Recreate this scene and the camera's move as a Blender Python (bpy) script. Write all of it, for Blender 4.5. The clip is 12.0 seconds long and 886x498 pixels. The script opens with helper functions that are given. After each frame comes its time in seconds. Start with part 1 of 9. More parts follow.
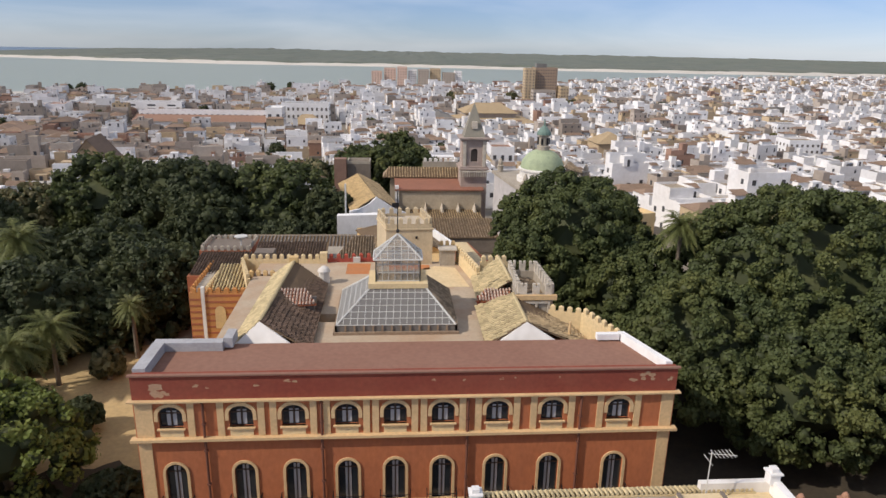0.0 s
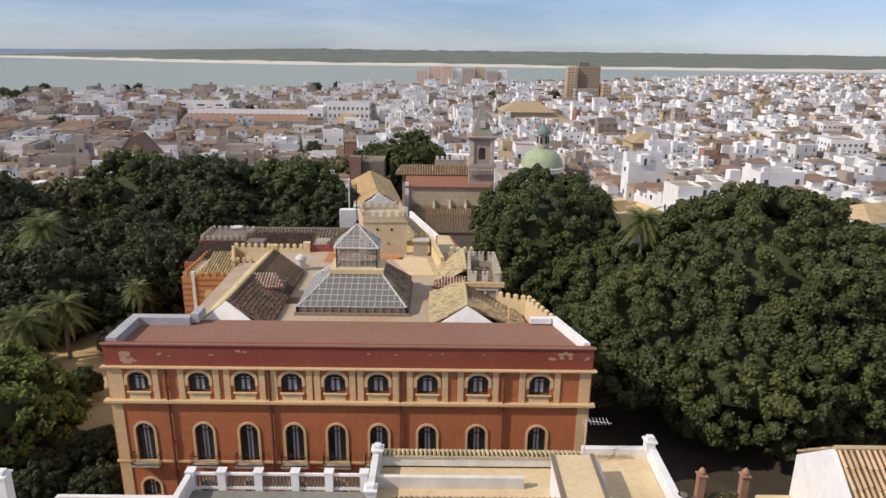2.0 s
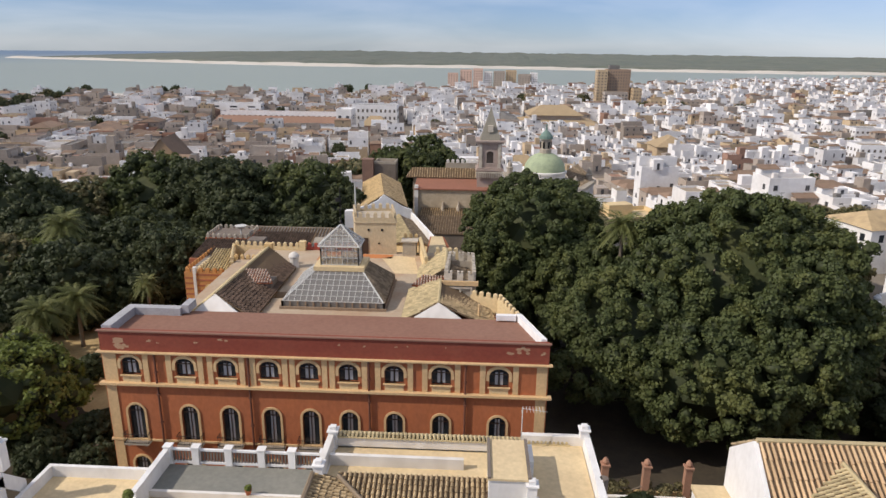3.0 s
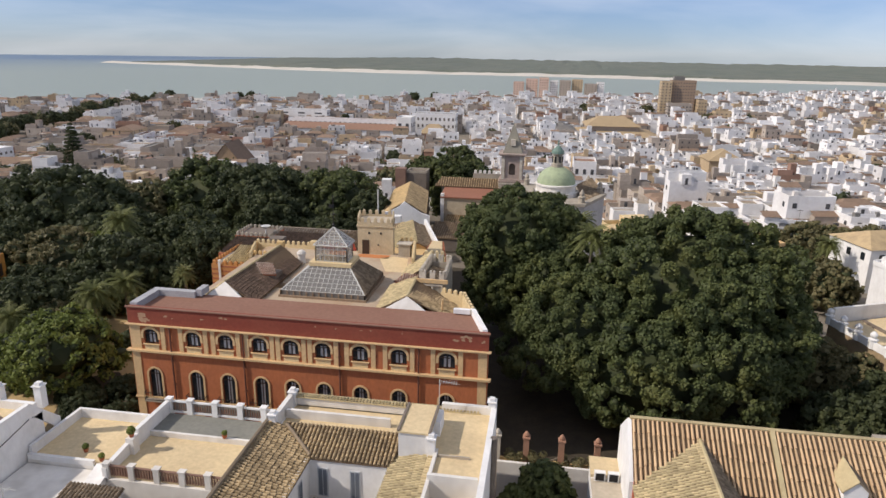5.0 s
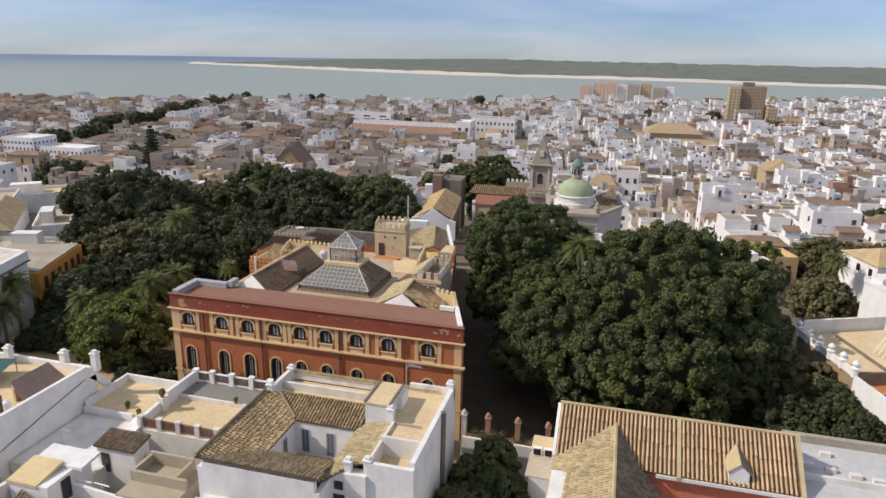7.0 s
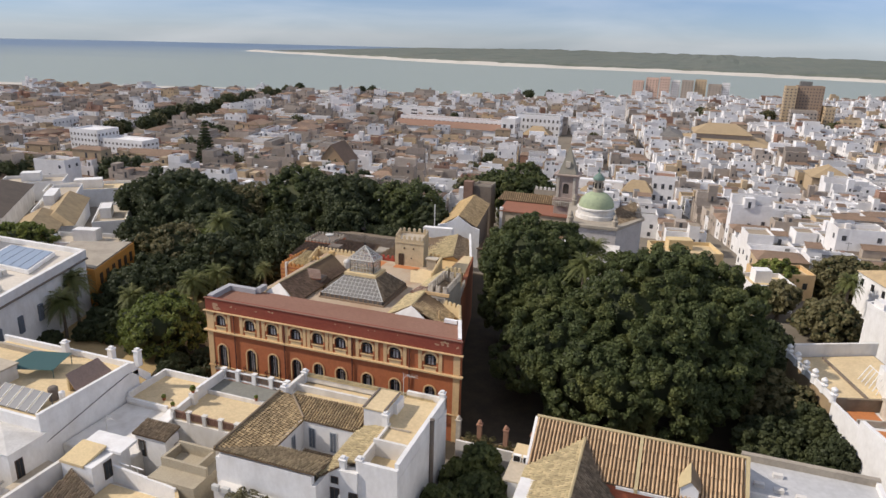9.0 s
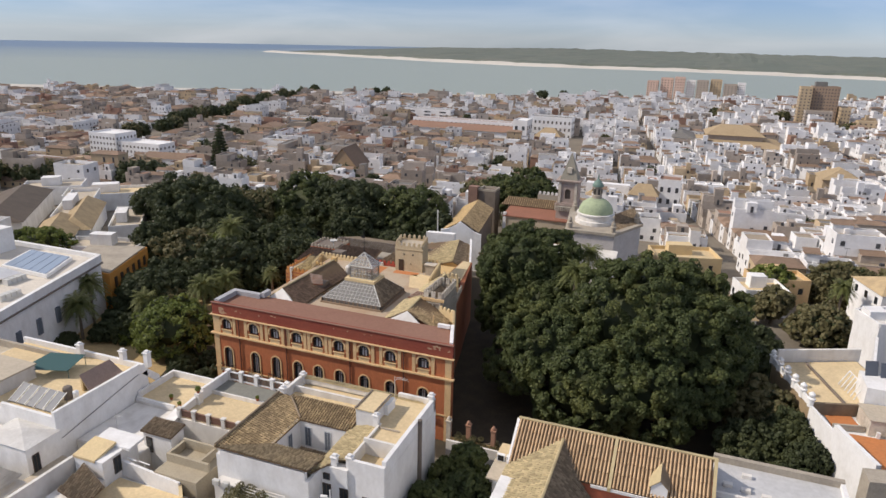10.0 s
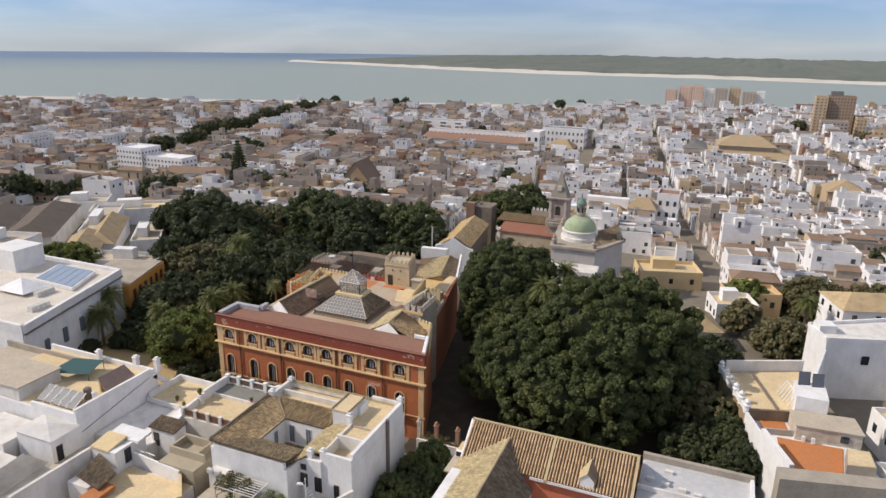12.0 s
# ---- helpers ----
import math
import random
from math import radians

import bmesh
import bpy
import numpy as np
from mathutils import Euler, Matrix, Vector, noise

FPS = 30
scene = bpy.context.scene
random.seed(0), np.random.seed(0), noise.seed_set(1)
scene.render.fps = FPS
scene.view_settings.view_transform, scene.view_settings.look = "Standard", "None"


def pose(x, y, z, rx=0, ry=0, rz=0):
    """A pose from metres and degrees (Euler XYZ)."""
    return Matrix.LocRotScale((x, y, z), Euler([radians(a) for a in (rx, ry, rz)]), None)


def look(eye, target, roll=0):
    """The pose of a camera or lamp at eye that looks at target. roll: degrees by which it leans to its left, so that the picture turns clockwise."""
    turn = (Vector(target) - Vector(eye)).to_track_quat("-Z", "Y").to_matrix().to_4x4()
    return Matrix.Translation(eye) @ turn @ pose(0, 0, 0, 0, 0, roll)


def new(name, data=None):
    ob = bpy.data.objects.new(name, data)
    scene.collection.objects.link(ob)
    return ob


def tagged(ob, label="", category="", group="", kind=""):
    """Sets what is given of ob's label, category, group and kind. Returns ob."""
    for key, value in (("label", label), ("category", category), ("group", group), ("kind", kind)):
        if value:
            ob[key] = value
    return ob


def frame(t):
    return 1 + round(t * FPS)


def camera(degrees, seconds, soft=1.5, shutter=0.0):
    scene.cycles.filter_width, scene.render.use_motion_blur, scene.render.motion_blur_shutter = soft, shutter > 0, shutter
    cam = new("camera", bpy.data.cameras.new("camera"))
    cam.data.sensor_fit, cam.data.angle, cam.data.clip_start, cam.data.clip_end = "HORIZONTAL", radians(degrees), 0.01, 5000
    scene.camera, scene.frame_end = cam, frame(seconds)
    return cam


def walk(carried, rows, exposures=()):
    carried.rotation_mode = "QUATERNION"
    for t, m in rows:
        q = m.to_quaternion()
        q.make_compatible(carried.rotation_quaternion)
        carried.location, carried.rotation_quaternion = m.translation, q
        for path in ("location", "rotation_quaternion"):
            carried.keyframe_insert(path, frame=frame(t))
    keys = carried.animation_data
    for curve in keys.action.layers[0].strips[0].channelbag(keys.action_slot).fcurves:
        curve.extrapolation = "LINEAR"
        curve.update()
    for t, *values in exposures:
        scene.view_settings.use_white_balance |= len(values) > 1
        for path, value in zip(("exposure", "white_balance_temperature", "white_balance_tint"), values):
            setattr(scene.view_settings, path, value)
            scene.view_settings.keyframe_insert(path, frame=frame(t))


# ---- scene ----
cam = camera(66.7, 12.0)
PATH = [
    (0, (1.364, -2.072, 34.205), (1.516, -0.164, 33.624), 1.2),
    (0.5, (3.144, -3.41, 34.395), (3.265, -1.501, 33.811), 1.2),
    (1, (5.197, -4.698, 34.572), (5.284, -2.788, 33.987), 1.2),
    (1.5, (7.389, -6.015, 34.74), (7.441, -4.104, 34.154), 1.0),
    (2, (10.02, -7.569, 35.002), (10.028, -5.657, 34.416), 0.7),
    (2.5, (12.689, -9.162, 35.486), (12.654, -7.25, 34.9), 0.6),
    (3, (15.636, -11.085, 36.0), (15.548, -9.174, 35.418), 0.7),
    (3.2, (16.78, -12.16, 36.107), (16.673, -10.247, 35.532), 0.6),
    (4.8, (25.942, -19.562, 38.676), (25.669, -17.664, 38.106), 0.9),
    (5, (26.957, -20.428, 38.858), (26.67, -18.531, 38.291), 1.0),
    (5.5, (29.773, -22.628, 39.676), (29.437, -20.739, 39.11), 1.0),
    (6, (32.676, -24.882, 40.573), (32.289, -23.003, 40.007), 1.0),
    (6.5, (35.399, -26.948, 41.543), (34.963, -25.08, 40.977), 1.1),
    (7, (38.132, -28.951, 42.738), (37.648, -27.095, 42.17), 1.1),
    (9, (45.143, -33.318, 48.734), (44.524, -31.513, 48.133), 1.6),
    (9.5, (47.127, -34.342, 49.915), (46.481, -32.547, 49.312), 1.3),
    (10, (49.262, -35.686, 51.256), (48.599, -33.898, 50.652), 1.3),
    (10.5, (51.604, -37.226, 52.52), (50.928, -35.441, 51.92), 1.1),
    (11, (54.192, -38.934, 54.005), (53.498, -37.155, 53.409), 0.9),
    (11.5, (56.957, -40.618, 55.394), (56.245, -38.845, 54.802), 0.7),
    (12, (59.773, -42.379, 56.711), (59.043, -40.613, 56.124), 0.8),
]
walk(cam, [(t, look(eye, target, roll)) for t, eye, target, roll in PATH], [(0, -0.2, 6850, 14), (12, -0.2, 6850, 14)])

# ---- world, sun ----
SUN_TO = Vector((-0.93, -0.34, 0.80)).normalized()
world = bpy.data.worlds.new("sky_world")
scene.world = world
world.use_nodes = True
wn, wl = world.node_tree.nodes, world.node_tree.links
sky = wn.new("ShaderNodeTexSky")
sky.sky_type, sky.sun_disc = "NISHITA", False
sky.sun_elevation = math.asin(SUN_TO.z)
sky.sun_rotation = math.atan2(SUN_TO.x, SUN_TO.y)
sky.altitude, sky.air_density, sky.dust_density, sky.ozone_density = 60.0, 0.8, 0.0, 4.0
cloud_co = wn.new("ShaderNodeTexCoord")
cloud_map = wn.new("ShaderNodeMapping")
cloud_map.inputs["Scale"].default_value = (1.6, 2.2, 9.0)
cloud_noise = wn.new("ShaderNodeTexNoise")
cloud_noise.inputs["Scale"].default_value = 1.7
cloud_noise.inputs["Detail"].default_value = 7.0
cloud_noise.inputs["Distortion"].default_value = 0.6
cloud_ramp = wn.new("ShaderNodeValToRGB")
cloud_ramp.color_ramp.elements[0].position = 0.40
cloud_ramp.color_ramp.elements[1].position = 0.66
cloud_ramp.color_ramp.elements[1].color = (0.8, 0.8, 0.8, 1)
cloud_mix = wn.new("ShaderNodeMix")
cloud_mix.data_type = "RGBA"
cloud_mix.inputs[7].default_value = (11.0, 11.2, 11.6, 1)
wl.new(cloud_co.outputs["Generated"], cloud_map.inputs["Vector"])
wl.new(cloud_map.outputs["Vector"], cloud_noise.inputs["Vector"])
wl.new(cloud_noise.outputs["Fac"], cloud_ramp.inputs["Fac"])
cloud_sep = wn.new("ShaderNodeSeparateXYZ")
cloud_up = wn.new("ShaderNodeMapRange")
cloud_up.interpolation_type = "SMOOTHSTEP"
cloud_up.inputs["From Min"].default_value, cloud_up.inputs["From Max"].default_value = 0.04, 0.34
cloud_up.inputs["To Min"].default_value = 0.2
cloud_fac = wn.new("ShaderNodeMath")
cloud_fac.operation = "MULTIPLY"
wl.new(cloud_co.outputs["Generated"], cloud_sep.inputs["Vector"])
wl.new(cloud_sep.outputs["Z"], cloud_up.inputs["Value"])
wl.new(cloud_ramp.outputs["Color"], cloud_fac.inputs[0])
wl.new(cloud_up.outputs["Result"], cloud_fac.inputs[1])
wl.new(cloud_fac.outputs["Value"], cloud_mix.inputs[0])
haze = wn.new("ShaderNodeMix")
haze.data_type, haze.blend_type = "RGBA", "MULTIPLY"
haze.inputs[0].default_value = 1.0
tint = wn.new("ShaderNodeMix")
tint.data_type = "RGBA"
tint.inputs[6].default_value, tint.inputs[7].default_value = (0.56, 0.65, 0.90, 1), (1.2, 1.18, 1.2, 1)
tint_up = wn.new("ShaderNodeMapRange")
tint_up.inputs["From Min"].default_value, tint_up.inputs["From Max"].default_value = 0.0, 0.4
wl.new(cloud_sep.outputs["Z"], tint_up.inputs["Value"])
wl.new(tint_up.outputs["Result"], tint.inputs[0])
wl.new(tint.outputs[2], haze.inputs[7])
wl.new(sky.outputs["Color"], haze.inputs[6])
wl.new(haze.outputs[2], cloud_mix.inputs[6])
wl.new(cloud_mix.outputs[2], wn["Background"].inputs["Color"])
wn["Background"].inputs["Strength"].default_value = 0.122
sun_data = bpy.data.lights.new("sun", "SUN")
sun_data.energy, sun_data.angle, sun_data.color = 4.1, radians(0.55), (1.0, 0.945, 0.86)
sun = new("sun", sun_data)
sun.matrix_world = look((0, 0, 300), Vector((0, 0, 300)) - SUN_TO)

# ---- materials ----
def principled(name, colour, rough=0.85, metal=0.0, spec=0.3):
    m = bpy.data.materials.new(name)
    m.use_nodes = True
    b = m.node_tree.nodes["Principled BSDF"]
    b.inputs["Base Color"].default_value = (*colour, 1)
    b.inputs["Roughness"].default_value = rough
    b.inputs["Metallic"].default_value = metal
    b.inputs["Specular IOR Level"].default_value = spec
    return m, m.node_tree.nodes, m.node_tree.links, b


def surface(name, colour, other, rough=0.85, big=0.35, fine=6.0, stain=0.5, bump=0.15, random_tint=0.0, spec=0.25, streak=1.0, grain=0.2):
    """A weathered surface: colour, mottled towards other at two sizes, with a fine relief."""
    m, n, l, b = principled(name, colour, rough, 0.0, spec)
    geo = n.new("ShaderNodeNewGeometry")
    mp = n.new("ShaderNodeMapping")
    mp.inputs["Scale"].default_value = (1, 1, 1.0 / streak)
    l.new(geo.outputs["Position"], mp.inputs["Vector"])
    n1 = n.new("ShaderNodeTexNoise")
    n1.inputs["Scale"].default_value, n1.inputs["Detail"].default_value = big, 6.0
    n1.inputs["Roughness"].default_value = 0.65
    n2 = n.new("ShaderNodeTexNoise")
    n2.inputs["Scale"].default_value, n2.inputs["Detail"].default_value = fine, 4.0
    l.new(mp.outputs["Vector"], n1.inputs["Vector"])
    l.new(mp.outputs["Vector"], n2.inputs["Vector"])
    r1 = n.new("ShaderNodeMapRange")
    r1.inputs["From Min"].default_value, r1.inputs["From Max"].default_value = 0.42, 0.72
    r1.inputs["To Max"].default_value = stain
    l.new(n1.outputs["Fac"], r1.inputs["Value"])
    mx = n.new("ShaderNodeMix")
    mx.data_type = "RGBA"
    mx.inputs[6].default_value, mx.inputs[7].default_value = (*colour, 1), (*other, 1)
    l.new(r1.outputs["Result"], mx.inputs[0])
    hv = n.new("ShaderNodeHueSaturation")
    r2 = n.new("ShaderNodeMapRange")
    r2.inputs["To Min"].default_value, r2.inputs["To Max"].default_value = 1.0 - grain * 1.1, 1.0 + grain
    l.new(n2.outputs["Fac"], r2.inputs["Value"])
    value = r2.outputs["Result"]
    if random_tint:
        info = n.new("ShaderNodeObjectInfo") if random_tint > 0 else None
        rnd = info.outputs["Random"] if info else geo.outputs["Random Per Island"]
        r3 = n.new("ShaderNodeMapRange")
        r3.inputs["To Min"].default_value, r3.inputs["To Max"].default_value = 1 - abs(random_tint), 1 + abs(random_tint) * 0.6
        l.new(rnd, r3.inputs["Value"])
        mul = n.new("ShaderNodeMath")
        mul.operation = "MULTIPLY"
        l.new(value, mul.inputs[0])
        l.new(r3.outputs["Result"], mul.inputs[1])
        value = mul.outputs["Value"]
    l.new(value, hv.inputs["Value"])
    l.new(mx.outputs[2], hv.inputs["Color"])
    l.new(hv.outputs["Color"], b.inputs["Base Color"])
    if bump:
        bp = n.new("ShaderNodeBump")
        bp.inputs["Strength"].default_value, bp.inputs["Distance"].default_value = bump, 0.05
        l.new(n2.outputs["Fac"], bp.inputs["Height"])
        l.new(bp.outputs["Normal"], b.inputs["Normal"])
    return m


def glass(name, colour=(0.02, 0.025, 0.03), rough=0.08):
    return principled(name, colour, rough, 0.0, 0.6)[0]


WHITE = surface("whitewash", (0.80, 0.79, 0.77), (0.50, 0.47, 0.43), 0.9, 0.45, 3.0, 0.42, 0.1, 0.05, streak=1.6, grain=0.08)
WHITE_OLD = surface("stained_whitewash", (0.74, 0.71, 0.66), (0.42, 0.38, 0.33), 0.9, 0.5, 4.0, 0.6, 0.15, 0.05, streak=1.8, grain=0.1)
CREAM = surface("cream_plaster", (0.66, 0.455, 0.24), (0.47, 0.32, 0.175), 0.9, 0.5, 5.0, 0.55)
OCHRE = surface("ochre_plaster", (0.62, 0.43, 0.20), (0.48, 0.33, 0.18), 0.9, 0.4, 4.0, 0.6)
TOWER_OCHRE = surface("pale_ochre_render", (0.57, 0.46, 0.30), (0.42, 0.33, 0.22), 0.9, 0.4, 4.0, 0.7, streak=1.6)
YELLOW = surface("pale_yellow_plaster", (0.68, 0.53, 0.30), (0.5, 0.38, 0.24), 0.9, 0.4, 4.0, 0.5)
ORANGE = surface("orange_plaster", (0.62, 0.28, 0.06), (0.5, 0.25, 0.09), 0.9, 0.4, 4.0, 0.5)
TERRACOTTA = surface("terracotta_render", (0.45, 0.150, 0.064), (0.34, 0.122, 0.062), 0.9, 0.3, 4.0, 0.65, streak=2.0)
DARK_RED = surface("dark_red_render", (0.235, 0.058, 0.038), (0.30, 0.10, 0.06), 0.9, 0.3, 3.0, 0.5)
RED_WALL = surface("red_render", (0.42, 0.09, 0.06), (0.3, 0.08, 0.06), 0.9, 0.3, 3.0, 0.5)
RED_ROOF = surface("brown_red_roof_coating", (0.25, 0.130, 0.092), (0.29, 0.165, 0.12), 0.9, 0.12, 2.5, 0.6, streak=0.3)
SAND_ROOF = surface("sand_terrace_coating", (0.67, 0.53, 0.32), (0.50, 0.38, 0.23), 0.9, 0.3, 3.0, 0.65, 0.1, 0.08)
ORANGE_ROOF = surface("orange_terrace_coating", (0.52, 0.20, 0.075), (0.42, 0.2, 0.1), 0.9, 0.3, 3.0, 0.6, 0.1, 0.08)
GREY_ROOF = surface("grey_roof_membrane", (0.20, 0.20, 0.175), (0.27, 0.26, 0.22), 0.85, 0.3, 3.0, 0.5)
PALE_ROOF = surface("pale_roof_paving", (0.50, 0.43, 0.33), (0.36, 0.31, 0.25), 0.9, 0.3, 3.0, 0.6)
TILE = surface("barrel_tiles", (0.47, 0.35, 0.20), (0.28, 0.21, 0.13), 0.9, 0.5, 8.0, 0.75, 0.2, -0.35)
TILE_OLD = surface("mossy_barrel_tiles", (0.40, 0.31, 0.19), (0.22, 0.175, 0.11), 0.9, 0.5, 8.0, 0.75, 0.2, -0.35)
# Lichen-yellow tiles with sunlight added to the colour, for sun-facing slopes.
TILE_PALE = surface("sun_paled_lichen_tiles", (0.58, 0.47, 0.27), (0.36, 0.29, 0.17), 0.9, 0.5, 8.0, 0.7, 0.2, -0.25)
TILE_BROWN = surface("dark_weathered_tiles", (0.30, 0.23, 0.155), (0.16, 0.125, 0.09), 0.9, 0.5, 8.0, 0.7, 0.2, -0.35)
# Brown tile colour darkened for roof slopes that lie in shade.
TILE_SHADED = surface("shade_darkened_tiles", (0.150, 0.102, 0.076), (0.085, 0.066, 0.052), 0.9, 0.5, 8.0, 0.7, 0.2, -0.35)
# Darker than the tiles, standing for shadow in the channels between rows.
TILE_PAN = surface("shadowed_tile_channels", (0.17, 0.115, 0.07), (0.11, 0.08, 0.05), 0.95, 0.5, 8.0, 0.7)
BRICK = surface("orange_brick", (0.52, 0.24, 0.08), (0.4, 0.2, 0.09), 0.9, 0.6, 8.0, 0.6)
BRICK_RED = surface("red_brick", (0.35, 0.12, 0.06), (0.28, 0.12, 0.07), 0.9, 0.6, 8.0, 0.6)
STONE = surface("grey_stone", (0.40, 0.35, 0.28), (0.25, 0.22, 0.18), 0.9, 0.4, 4.0, 0.7, 0.2)
STONE_PALE = surface("pale_weathered_stone", (0.58, 0.52, 0.43), (0.30, 0.26, 0.21), 0.9, 0.8, 5.0, 0.8, 0.2)
TOWER_STONE = surface("pinkish_tower_stone", (0.42, 0.33, 0.28), (0.27, 0.22, 0.19), 0.9, 0.5, 4.0, 0.7, 0.2)
STONE_DARK = surface("dark_stone", (0.20, 0.165, 0.135), (0.12, 0.10, 0.085), 0.9, 0.4, 4.0, 0.7, 0.2)
DOME_GREEN = surface("green_glazed_dome", (0.36, 0.42, 0.26), (0.24, 0.28, 0.19), 0.75, 0.7, 5.0, 0.8, 0.2, spec=0.3)
COPPER = surface("green_copper", (0.16, 0.24, 0.20), (0.11, 0.17, 0.14), 0.6, 0.5, 5.0, 0.6)
GLASS = glass("window_glass")
GLASS_SKY = principled("skylight_glass", (0.165, 0.155, 0.14), 0.35, 0.0, 0.45)[0]
DOOR_GREY = principled("pale_grey_paint", (0.42, 0.44, 0.46), 0.6)[0]
PANE_GREY = principled("shaded_pane", (0.14, 0.16, 0.19), 0.15, 0.0, 0.5)[0]
SOLAR = principled("solar_glass", (0.09, 0.10, 0.12), 0.45, 0.0, 0.4)[0]
METAL = principled("painted_metal", (0.58, 0.57, 0.53), 0.5, 0.1)[0]
IRON = principled("dark_iron", (0.03, 0.03, 0.032), 0.5, 0.6)[0]
DARK_WOOD = surface("dark_wood", (0.07, 0.045, 0.03), (0.05, 0.035, 0.025), 0.6, 2.0, 10.0, 0.5)
CURTAIN = principled("pale_curtain", (0.40, 0.40, 0.40), 0.9)[0]
DOWNPIPE = surface("brown_red_pipe", (0.17, 0.07, 0.045), (0.13, 0.06, 0.04), 0.7, 2.0, 6.0, 0.4)
GROUND = surface("earth_and_paving", (0.22, 0.19, 0.15), (0.15, 0.13, 0.10), 0.95, 0.05, 0.6, 0.7, streak=1.0)
SANDY = surface("sandy_garden_path", (0.50, 0.36, 0.18), (0.36, 0.27, 0.15), 0.95, 0.15, 2.0, 0.7)
BEACH = surface("beach_sand", (0.60, 0.56, 0.49), (0.47, 0.43, 0.37), 0.95, 0.01, 0.3, 0.6)
# Paled and greyed, so distance haze is part of the wood's colour.
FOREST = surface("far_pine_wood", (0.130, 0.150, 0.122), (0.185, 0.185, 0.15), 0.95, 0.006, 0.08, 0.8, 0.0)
BARK = surface("grey_bark", (0.20, 0.16, 0.12), (0.11, 0.09, 0.07), 0.95, 1.0, 8.0, 0.7, 0.4)


def foliage(name, colour, dark, light):
    m, n, l, b = principled(name, colour, 0.6, 0.0, 0.25)
    geo = n.new("ShaderNodeNewGeometry")
    ramp = n.new("ShaderNodeValToRGB")
    e = ramp.color_ramp.elements
    e[0].color, e[1].color = (*dark, 1), (*light, 1)
    mid = e.new(0.55)
    mid.color = (*colour, 1)
    noi = n.new("ShaderNodeTexNoise")
    noi.inputs["Scale"].default_value, noi.inputs["Detail"].default_value = 0.22, 3.0
    l.new(geo.outputs["Position"], noi.inputs["Vector"])
    add = n.new("ShaderNodeMath")
    add.operation = "MULTIPLY_ADD"
    add.inputs[1].default_value = 0.22
    l.new(geo.outputs["Random Per Island"], add.inputs[0])
    sc = n.new("ShaderNodeMapRange")
    sc.inputs["From Min"].default_value, sc.inputs["From Max"].default_value = 0.3, 0.7
    sc.inputs["To Max"].default_value = 0.78
    l.new(noi.outputs["Fac"], sc.inputs["Value"])
    l.new(sc.outputs["Result"], add.inputs[2])
    l.new(add.outputs["Value"], ramp.inputs["Fac"])
    l.new(ramp.outputs["Color"], b.inputs["Base Color"])
    b.inputs["Transmission Weight"].default_value = 0.0
    tr = n.new("ShaderNodeBsdfTranslucent")
    l.new(ramp.outputs["Color"], tr.inputs["Color"])
    ms = n.new("ShaderNodeMixShader")
    ms.inputs[0].default_value = 0.3
    l.new(b.outputs["BSDF"], ms.inputs[1])
    l.new(tr.outputs["BSDF"], ms.inputs[2])
    l.new(ms.outputs["Shader"], n["Material Output"].inputs["Surface"])
    return m


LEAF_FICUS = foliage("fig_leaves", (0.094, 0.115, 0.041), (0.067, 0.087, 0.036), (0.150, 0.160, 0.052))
# Leaves of the dark trees; also the painted shade inside every crown.
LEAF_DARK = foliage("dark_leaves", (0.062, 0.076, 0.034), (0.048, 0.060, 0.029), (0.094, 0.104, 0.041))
LEAF_BRIGHT = foliage("bright_leaves", (0.160, 0.195, 0.046), (0.105, 0.132, 0.036), (0.245, 0.262, 0.070))
LEAF_OLIVE = foliage("olive_leaves", (0.175, 0.158, 0.076), (0.125, 0.114, 0.056), (0.25, 0.215, 0.11))
LEAF_PALM = foliage("palm_fronds", (0.15, 0.165, 0.055), (0.08, 0.095, 0.03), (0.28, 0.27, 0.12))


